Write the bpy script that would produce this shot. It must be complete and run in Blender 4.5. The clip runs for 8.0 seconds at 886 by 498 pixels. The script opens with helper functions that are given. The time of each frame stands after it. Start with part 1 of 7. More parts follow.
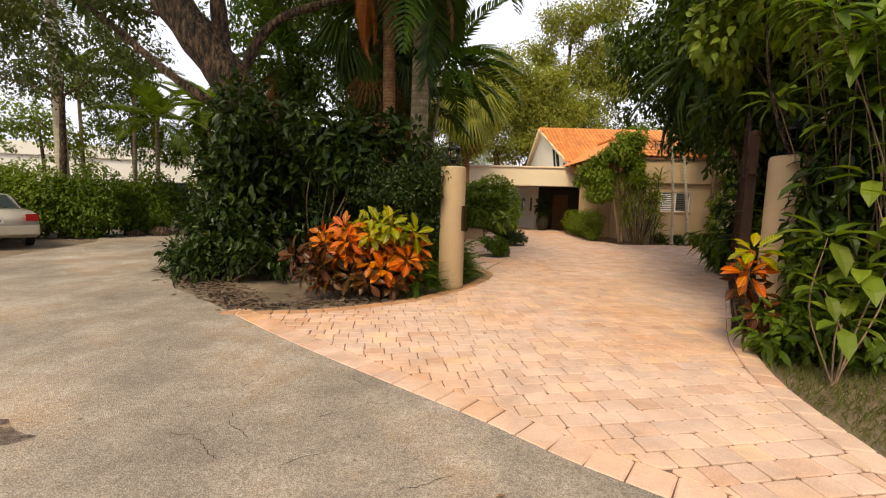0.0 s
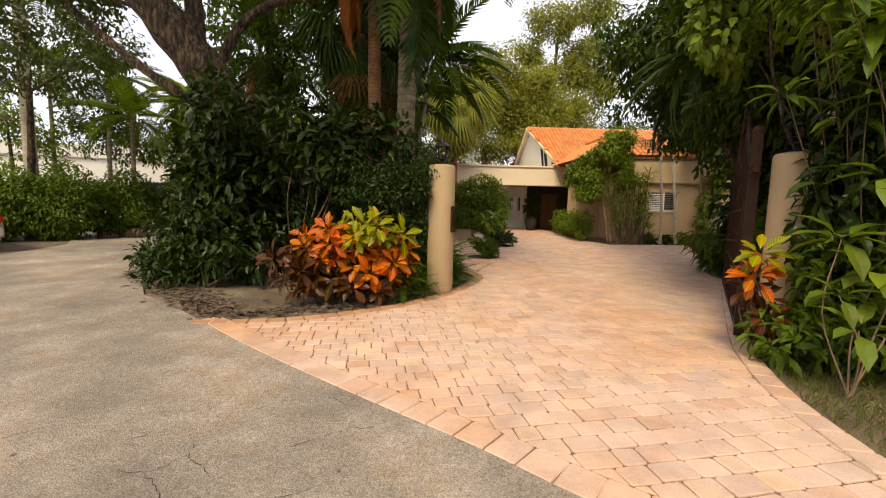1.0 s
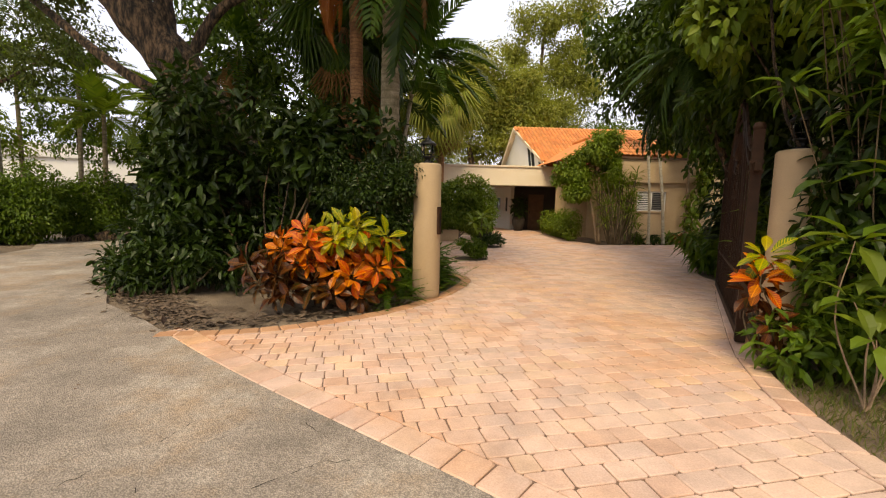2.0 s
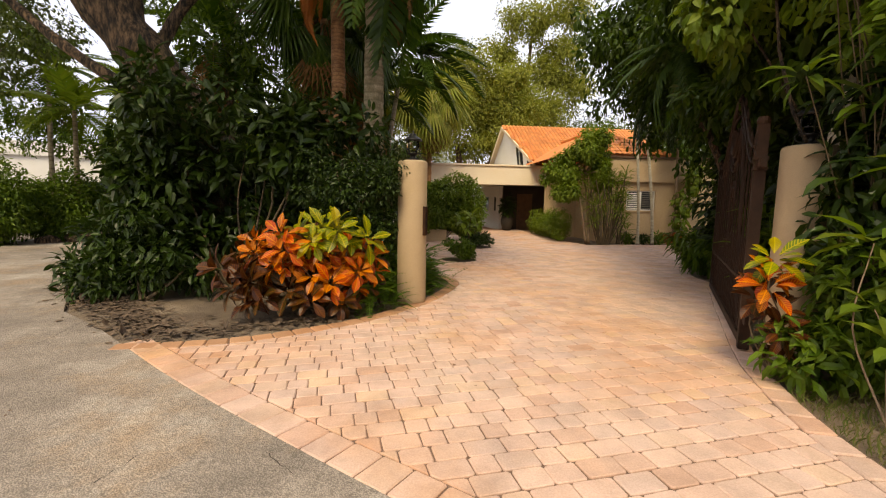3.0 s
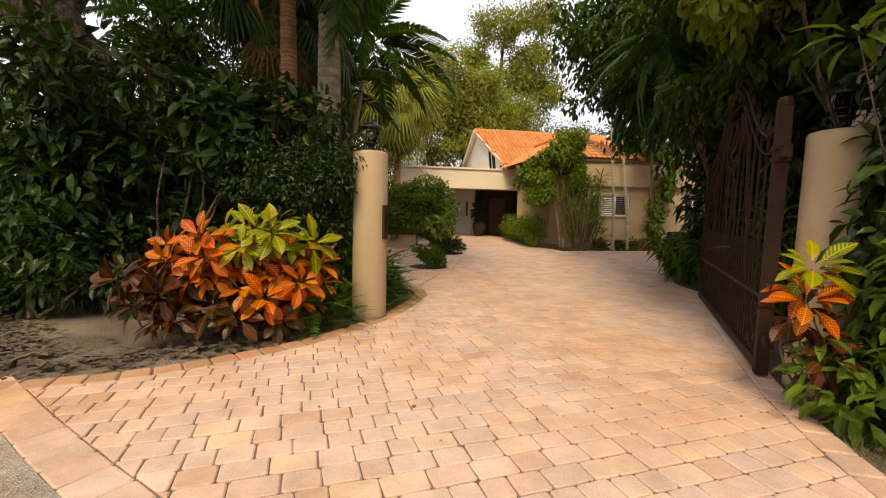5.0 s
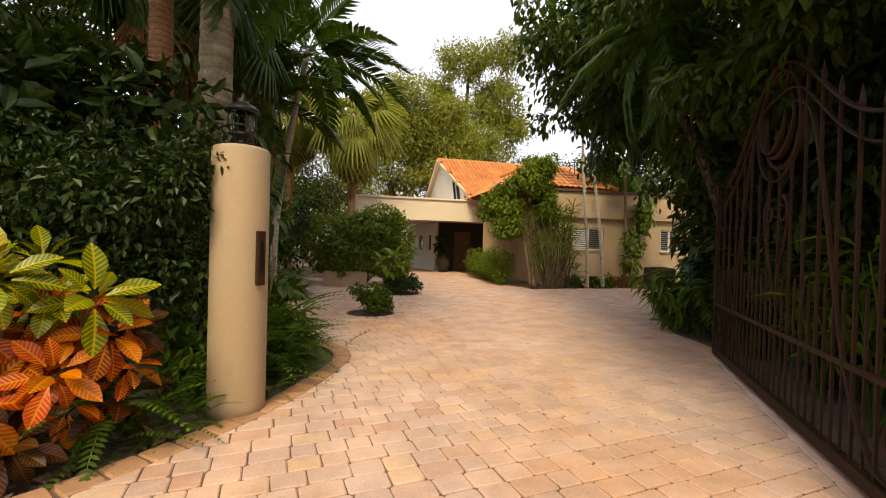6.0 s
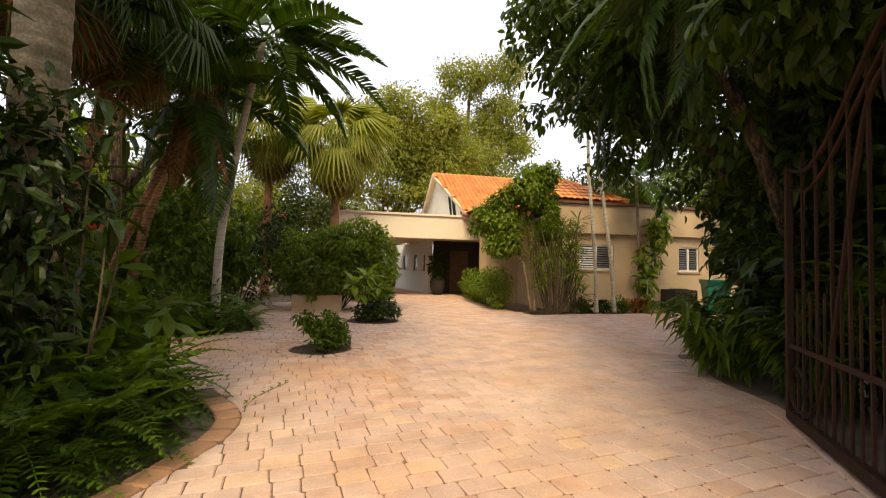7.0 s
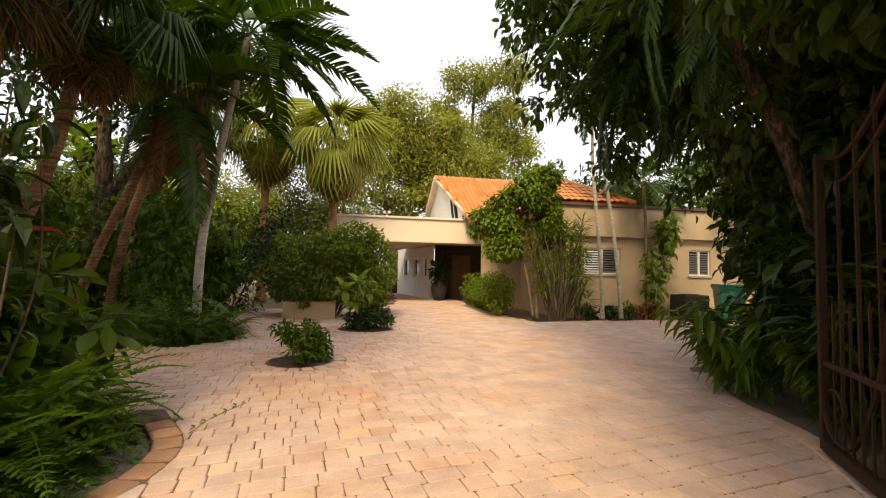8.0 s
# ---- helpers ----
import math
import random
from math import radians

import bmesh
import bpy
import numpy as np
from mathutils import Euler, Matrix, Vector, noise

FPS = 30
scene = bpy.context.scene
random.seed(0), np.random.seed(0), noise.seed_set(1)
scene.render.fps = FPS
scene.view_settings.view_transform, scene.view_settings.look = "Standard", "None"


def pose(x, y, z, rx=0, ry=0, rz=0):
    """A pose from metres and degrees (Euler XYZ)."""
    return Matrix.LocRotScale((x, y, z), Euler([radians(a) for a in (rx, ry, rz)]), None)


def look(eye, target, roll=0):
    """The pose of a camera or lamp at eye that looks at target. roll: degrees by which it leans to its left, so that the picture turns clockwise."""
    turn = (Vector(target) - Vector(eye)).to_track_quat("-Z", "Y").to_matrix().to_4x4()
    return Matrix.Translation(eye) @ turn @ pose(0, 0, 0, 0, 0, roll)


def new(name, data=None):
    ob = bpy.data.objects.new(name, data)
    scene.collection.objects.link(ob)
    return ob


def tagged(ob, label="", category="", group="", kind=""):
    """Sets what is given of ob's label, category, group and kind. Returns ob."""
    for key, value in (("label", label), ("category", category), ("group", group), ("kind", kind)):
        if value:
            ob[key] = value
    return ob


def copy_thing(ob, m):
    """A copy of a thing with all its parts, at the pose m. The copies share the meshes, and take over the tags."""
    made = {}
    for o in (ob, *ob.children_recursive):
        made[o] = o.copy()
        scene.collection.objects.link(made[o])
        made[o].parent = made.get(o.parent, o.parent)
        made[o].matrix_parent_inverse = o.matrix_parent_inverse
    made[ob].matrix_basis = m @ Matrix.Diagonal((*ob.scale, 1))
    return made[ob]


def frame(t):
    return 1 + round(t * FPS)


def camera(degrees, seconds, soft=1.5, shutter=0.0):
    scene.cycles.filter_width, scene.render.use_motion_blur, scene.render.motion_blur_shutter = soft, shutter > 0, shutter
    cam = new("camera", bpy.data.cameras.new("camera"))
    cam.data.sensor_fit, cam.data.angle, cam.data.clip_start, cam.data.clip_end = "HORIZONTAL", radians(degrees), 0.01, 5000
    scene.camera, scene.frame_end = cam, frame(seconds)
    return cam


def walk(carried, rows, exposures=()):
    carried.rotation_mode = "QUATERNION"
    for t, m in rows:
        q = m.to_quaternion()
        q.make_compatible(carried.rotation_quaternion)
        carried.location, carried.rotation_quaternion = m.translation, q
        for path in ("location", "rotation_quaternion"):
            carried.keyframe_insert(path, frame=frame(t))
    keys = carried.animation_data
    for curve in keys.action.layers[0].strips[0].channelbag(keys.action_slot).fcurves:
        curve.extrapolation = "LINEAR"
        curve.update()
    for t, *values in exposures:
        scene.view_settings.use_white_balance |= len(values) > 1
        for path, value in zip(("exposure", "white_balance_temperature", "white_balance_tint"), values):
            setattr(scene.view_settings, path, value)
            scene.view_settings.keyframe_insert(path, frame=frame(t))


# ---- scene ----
cam = camera(91.7, 8.0, 1.1)
PATH = [
    (0, (0.171, -0.421, 1.486), (0.086, 1.565, 1.267), 1.4),
    (0.5, (0.149, -0.265, 1.492), (0.092, 1.722, 1.273), 1.3),
    (1, (0.14, -0.096, 1.487), (0.113, 1.891, 1.269), 1.3),
    (1.5, (0.141, 0.073, 1.489), (0.145, 2.062, 1.274), 1.2),
    (3, (0.188, 0.591, 1.486), (0.274, 2.577, 1.27), 1.1),
    (3.5, (0.207, 0.776, 1.477), (0.322, 2.761, 1.26), 1.1),
    (4, (0.24, 0.971, 1.474), (0.384, 2.954, 1.255), 1.2),
    (5.3, (0.457, 1.908, 1.379), (0.718, 3.885, 1.235), 1.4),
    (5.5, (0.599, 2.302, 1.386), (0.9, 4.276, 1.28), 1.3),
    (6, (1.001, 3.328, 1.352), (1.35, 5.297, 1.332), 1.5),
    (6.5, (1.489, 4.286, 1.337), (1.838, 6.255, 1.38), 1.3),
    (7, (1.871, 4.933, 1.298), (2.185, 6.906, 1.378), 1.3),
    (7.5, (2.047, 5.172, 1.311), (2.342, 7.148, 1.404), 1.1),
    (8, (2.206, 5.389, 1.303), (2.486, 7.367, 1.405), 1.1),
]
walk(cam, [(t, look(eye, target, roll)) for t, eye, target, roll in PATH], [(0, -0.05, 8700, 6), (4, -0.08, 8700, 6), (5.5, -0.08, 8700, 6), (6.5, 0.12, 8700, 6), (8, 0.3, 8700, 6)])

# ---- world, sun, exposure ----
SUN_EL, SUN_AZ = 50.0, 200.0
world = bpy.data.worlds.new("sky")
scene.world = world
world.use_nodes = True
wn = world.node_tree
sky = wn.nodes.new("ShaderNodeTexSky")
sky.sky_type = "NISHITA"
sky.sun_disc = False
sky.sun_elevation = radians(SUN_EL)
sky.sun_rotation = radians(SUN_AZ)
sky.air_density, sky.dust_density, sky.ozone_density = 1.0, 5.0, 0.6
wash = wn.nodes.new("ShaderNodeMix")
wash.data_type = "RGBA"
wash.inputs[0].default_value = 0.8
wash.inputs[7].default_value = (10.4, 11.4, 15.5, 1)
wn.links.new(sky.outputs[0], wash.inputs[6])
wn.links.new(wash.outputs[2], wn.nodes["Background"].inputs[0])
wn.nodes["Background"].inputs[1].default_value = 0.12
sun = new("sun", bpy.data.lights.new("sun", "SUN"))
sun.data.energy, sun.data.angle, sun.data.color = 3.1, radians(20), (1.0, 0.91, 0.74)
el, az = radians(SUN_EL), radians(SUN_AZ)
sun.matrix_world = look((0, 0, 30), (-math.sin(az) * math.cos(el), -math.cos(az) * math.cos(el), 30 - math.sin(el)))


# ---- materials ----
def nodes_of(name):
    m = bpy.data.materials.new(name)
    m.use_nodes = True
    nt = m.node_tree
    return m, nt, nt.nodes["Principled BSDF"]


def noise_node(nt, scale, detail=6.0, rough=0.6, coord=None):
    n = nt.nodes.new("ShaderNodeTexNoise")
    n.inputs["Scale"].default_value = scale
    n.inputs["Detail"].default_value = detail
    n.inputs["Roughness"].default_value = rough
    if coord is None:
        coord = nt.nodes.new("ShaderNodeNewGeometry").outputs["Position"]
    nt.links.new(coord, n.inputs["Vector"])
    return n.outputs[0]


def ramp(nt, fac, stops):
    r = nt.nodes.new("ShaderNodeValToRGB")
    e = r.color_ramp.elements
    while len(e) < len(stops):
        e.new(0.5)
    for k, (p, c) in enumerate(stops):
        e[k].position, e[k].color = p, (*c, 1)
    nt.links.new(fac, r.inputs[0])
    return r.outputs[0]


def blend(nt, mode, fac, a, b):
    m = nt.nodes.new("ShaderNodeMix")
    m.data_type, m.blend_type = "RGBA", mode
    for sock, v in ((m.inputs[0], fac), (m.inputs[6], a), (m.inputs[7], b)):
        if isinstance(v, (float, int)):
            sock.default_value = v
        elif isinstance(v, tuple):
            sock.default_value = (*v, 1)
        else:
            nt.links.new(v, sock)
    return m.outputs[2]


def bump(nt, bsdf, height, strength, dist=0.01):
    b = nt.nodes.new("ShaderNodeBump")
    b.inputs["Strength"].default_value, b.inputs["Distance"].default_value = strength, dist
    nt.links.new(height, b.inputs["Height"])
    nt.links.new(b.outputs[0], bsdf.inputs["Normal"])


def rough_mat(name, c0, c1, scale=3.0, fine=60.0, rough=0.8, bump_s=0.4, bump_d=0.01, metallic=0.0, stain=None, island=0.0):
    """A worn surface: two tones in large patches, fine grain, relief and, if asked, stains."""
    m, nt, b = nodes_of(name)
    big = noise_node(nt, scale)
    small = noise_node(nt, fine, 3.0)
    col = ramp(nt, big, [(0.32, c0), (0.68, c1)])
    col = blend(nt, "OVERLAY", 0.35, col, ramp(nt, small, [(0.3, (0.25,) * 3), (0.7, (0.75,) * 3)]))
    if stain:
        col = blend(nt, "MIX", ramp(nt, noise_node(nt, scale * 0.37, 8.0, 0.7), [(0.52, (0, 0, 0)), (0.66, (0.7,) * 3)]), col, stain)
    if island:
        rnd = nt.nodes.new("ShaderNodeNewGeometry").outputs["Random Per Island"]
        col = blend(nt, "MULTIPLY", island, col, ramp(nt, rnd, [(0.0, (0.35,) * 3), (1.0, (1.0,) * 3)]))
    nt.links.new(col, b.inputs["Base Color"])
    b.inputs["Roughness"].default_value, b.inputs["Metallic"].default_value = rough, metallic
    bump(nt, b, small, bump_s, bump_d)
    return m


def leaf_mat(name, tones, rough=0.42, glow=0.35, veins=None, gloss=0.3):
    """Foliage: each leaf takes its own tone, is a little glossy, and lets light through."""
    m, nt, b = nodes_of(name)
    geo = nt.nodes.new("ShaderNodeNewGeometry")
    rnd = geo.outputs["Random Per Island"]
    n = len(tones)
    col = ramp(nt, rnd, [(k / max(1, n - 1), t) for k, t in enumerate(tones)])
    patch = noise_node(nt, 1.3, 3.0, 0.5, geo.outputs["Position"])
    col = blend(nt, "MULTIPLY", 0.55, col, ramp(nt, patch, [(0.3, (0.45,) * 3), (0.7, (1.0,) * 3)]))
    if veins:
        w = noise_node(nt, 38.0, 2.0, 0.5, geo.outputs["Position"])
        col = blend(nt, "MIX", ramp(nt, w, [(0.5, (0, 0, 0)), (0.56, (0.75,) * 3)]), col, veins)
    nt.links.new(col, b.inputs["Base Color"])
    b.inputs["Roughness"].default_value = rough
    b.inputs["Specular IOR Level"].default_value = gloss
    tr = nt.nodes.new("ShaderNodeBsdfTranslucent")
    nt.links.new(blend(nt, "MULTIPLY", 1.0, col, (1.0, 1.0, 0.45)), tr.inputs[0])
    mix = nt.nodes.new("ShaderNodeMixShader")
    mix.inputs[0].default_value = glow
    nt.links.new(b.outputs[0], mix.inputs[1])
    nt.links.new(tr.outputs[0], mix.inputs[2])
    nt.links.new(mix.outputs[0], nt.nodes["Material Output"].inputs[0])
    return m


def croton_mat(name, tones, vein, rim):
    """A croton leaf: a coloured blade, a pale midrib and slanting side veins laid out along each leaf."""
    m, nt, b = nodes_of(name)
    geo = nt.nodes.new("ShaderNodeNewGeometry")
    n = len(tones)
    col = ramp(nt, geo.outputs["Random Per Island"], [(k / (n - 1), t) for k, t in enumerate(tones)])
    at = nt.nodes.new("ShaderNodeAttribute")
    at.attribute_name = "leaf"
    xyz = nt.nodes.new("ShaderNodeSeparateXYZ")
    nt.links.new(at.outputs["Vector"], xyz.inputs[0])

    def calc(op, a, v):
        q = nt.nodes.new("ShaderNodeMath")
        q.operation = op
        for sock, w in ((q.inputs[0], a), (q.inputs[1], v)):
            if isinstance(w, (float, int)):
                sock.default_value = w
            else:
                nt.links.new(w, sock)
        return q.outputs[0]
    side = calc("ABSOLUTE", xyz.outputs[0], 0.0)
    wave = calc("SINE", calc("MULTIPLY", calc("SUBTRACT", xyz.outputs[1], calc("MULTIPLY", side, 0.8)), 62.0), 0.0)
    patch = noise_node(nt, 16.0, 3.0, 0.6, geo.outputs["Position"])
    lines = calc("ADD", wave, calc("MULTIPLY", calc("SUBTRACT", patch, 0.5), 3.2))
    col = blend(nt, "MIX", ramp(nt, lines, [(0.25, (0, 0, 0)), (0.75, (0.85,) * 3)]), col, vein)
    col = blend(nt, "MIX", ramp(nt, side, [(0.012, (0.9,) * 3), (0.03, (0, 0, 0))]), col, vein)
    col = blend(nt, "MIX", ramp(nt, side, [(0.16, (0, 0, 0)), (0.24, (0.55,) * 3)]), col, rim)
    nt.links.new(col, b.inputs["Base Color"])
    b.inputs["Roughness"].default_value, b.inputs["Specular IOR Level"].default_value = 0.38, 0.3
    tr = nt.nodes.new("ShaderNodeBsdfTranslucent")
    nt.links.new(col, tr.inputs[0])
    mix = nt.nodes.new("ShaderNodeMixShader")
    mix.inputs[0].default_value = 0.2
    nt.links.new(b.outputs[0], mix.inputs[1])
    nt.links.new(tr.outputs[0], mix.inputs[2])
    nt.links.new(mix.outputs[0], nt.nodes["Material Output"].inputs[0])
    return m


def paver_mat(name, by_object):
    m, nt, b = nodes_of(name)
    geo = nt.nodes.new("ShaderNodeNewGeometry")
    rnd = nt.nodes.new("ShaderNodeObjectInfo").outputs["Random"] if by_object else geo.outputs["Random Per Island"]
    pos = geo.outputs["Position"]
    col = ramp(nt, rnd, [(0.0, (0.58, 0.35, 0.255)), (0.18, (0.68, 0.45, 0.355)), (0.4, (0.62, 0.435, 0.365)), (0.6, (0.74, 0.50, 0.39)),
                         (0.8, (0.60, 0.42, 0.345)), (1.0, (0.74, 0.49, 0.33))])
    rust = ramp(nt, noise_node(nt, 0.55, 5.0, 0.6, pos), [(0.46, (0, 0, 0)), (0.70, (0.65,) * 3)])
    col = blend(nt, "MIX", rust, col, (0.64, 0.31, 0.13))
    pale = ramp(nt, noise_node(nt, 0.35, 4.0, 0.5, pos), [(0.42, (0, 0, 0)), (0.7, (0.4,) * 3)])
    col = blend(nt, "MIX", pale, col, (0.72, 0.56, 0.46))
    grime = noise_node(nt, 2.4, 7.0, 0.7, pos)
    col = blend(nt, "MULTIPLY", 0.5, col, ramp(nt, grime, [(0.3, (0.4,) * 3), (0.6, (1.0,) * 3)]))
    fine = noise_node(nt, 90.0, 3.0, 0.6, pos)
    col = blend(nt, "OVERLAY", 0.3, col, ramp(nt, fine, [(0.3, (0.3,) * 3), (0.7, (0.7,) * 3)]))
    nt.links.new(col, b.inputs["Base Color"])
    nt.links.new(ramp(nt, grime, [(0.3, (0.62,) * 3), (0.7, (0.9,) * 3)]), b.inputs["Roughness"])
    b.inputs["Specular IOR Level"].default_value = 0.3
    bump(nt, b, fine, 0.35, 0.006)
    return m


def asphalt_mat():
    """Worn asphalt: pale exposed stones, tan and grey patches, fine dark pits."""
    m, nt, b = nodes_of("asphalt")
    pos = nt.nodes.new("ShaderNodeNewGeometry").outputs["Position"]
    col = ramp(nt, noise_node(nt, 0.75, 7.0, 0.7, pos), [(0.3, (0.165, 0.138, 0.115)), (0.5, (0.30, 0.25, 0.208)), (0.68, (0.49, 0.425, 0.36))])
    tan = ramp(nt, noise_node(nt, 0.8, 7.0, 0.7, pos), [(0.50, (0, 0, 0)), (0.66, (0.7,) * 3)])
    col = blend(nt, "MIX", tan, col, (0.36, 0.24, 0.145))
    cells = nt.nodes.new("ShaderNodeTexVoronoi")
    cells.inputs["Scale"].default_value = 105.0
    nt.links.new(pos, cells.inputs["Vector"])
    stone = ramp(nt, cells.outputs["Distance"], [(0.1, (0.95,) * 3), (0.45, (0.5,) * 3), (0.75, (0.12,) * 3)])
    col = blend(nt, "OVERLAY", 0.4, col, stone)
    grit = noise_node(nt, 28.0, 5.0, 0.75, pos)
    col = blend(nt, "OVERLAY", 0.45, col, ramp(nt, grit, [(0.3, (0.15,) * 3), (0.7, (0.85,) * 3)]))
    nt.links.new(col, b.inputs["Base Color"])
    b.inputs["Roughness"].default_value = 0.9
    bump(nt, b, stone, 0.6, 0.008)
    return m


def patchy(m, scale, lo, hi):
    """Lets a thin deposit break up into patches."""
    nt = m.node_tree
    mix = nt.nodes.new("ShaderNodeMixShader")
    clear = nt.nodes.new("ShaderNodeBsdfTransparent")
    nt.links.new(ramp(nt, noise_node(nt, scale, 6.0, 0.7), [(lo, (0, 0, 0)), (hi, (1, 1, 1))]), mix.inputs[0])
    nt.links.new(clear.outputs[0], mix.inputs[1])
    nt.links.new(nt.nodes["Principled BSDF"].outputs[0], mix.inputs[2])
    nt.links.new(mix.outputs[0], nt.nodes["Material Output"].inputs[0])
    return m


def bark_mat():
    """Old oak bark: dark furrows that run up the trunk between paler plates."""
    m, nt, b = nodes_of("oak_bark")
    geo = nt.nodes.new("ShaderNodeNewGeometry")
    mp = nt.nodes.new("ShaderNodeMapping")
    mp.inputs["Scale"].default_value = (13, 13, 3.6)
    mp.inputs["Rotation"].default_value = (0, radians(18), 0)
    nt.links.new(geo.outputs["Position"], mp.inputs["Vector"])
    n = noise_node(nt, 1.2, 8.0, 0.72, mp.outputs[0])
    col = ramp(nt, n, [(0.40, (0.012, 0.008, 0.005)), (0.50, (0.085, 0.054, 0.032)), (0.64, (0.31, 0.19, 0.105))])
    col = blend(nt, "MIX", ramp(nt, noise_node(nt, 1.4, 5.0, 0.6), [(0.55, (0, 0, 0)), (0.72, (0.4,) * 3)]), col, (0.13, 0.13, 0.07))
    nt.links.new(col, b.inputs["Base Color"])
    b.inputs["Roughness"].default_value = 0.95
    bump(nt, b, n, 1.0, 0.2)
    return m


def palm_bark(name, c0, c1, dark, bands=5.0, relief_d=0.02, ring=0.75):
    """A palm stem: rings of old leaf scars over streaked bark, with blotches."""
    m, nt, b = nodes_of(name)
    pos = nt.nodes.new("ShaderNodeNewGeometry").outputs["Position"]
    w = nt.nodes.new("ShaderNodeTexWave")
    w.bands_direction = "Z"
    for key, v in (("Scale", bands), ("Distortion", 1.8), ("Detail", 3.0), ("Detail Scale", 1.6)):
        w.inputs[key].default_value = v
    nt.links.new(pos, w.inputs["Vector"])
    col = ramp(nt, noise_node(nt, 6.0, 6.0, 0.7, pos), [(0.32, c0), (0.68, c1)])
    col = blend(nt, "MIX", ramp(nt, w.outputs[1], [(0.02, (ring,) * 3), (0.3, (0, 0, 0))]), col, dark)
    col = blend(nt, "MIX", ramp(nt, noise_node(nt, 2.2, 7.0, 0.7, pos), [(0.5, (0, 0, 0)), (0.64, (0.6,) * 3)]), col, dark)
    fine = noise_node(nt, 45.0, 3.0, 0.6, pos)
    col = blend(nt, "OVERLAY", 0.5, col, ramp(nt, fine, [(0.3, (0.2,) * 3), (0.7, (0.8,) * 3)]))
    nt.links.new(col, b.inputs["Base Color"])
    b.inputs["Roughness"].default_value = 0.9
    bump(nt, b, blend(nt, "MULTIPLY", 0.5, w.outputs[0], fine), 0.8, relief_d)
    return m


def glass_mat(name, colour=(0.03, 0.04, 0.045)):
    m, nt, b = nodes_of(name)
    b.inputs["Base Color"].default_value = (*colour, 1)
    b.inputs["Roughness"].default_value = 0.05
    return m


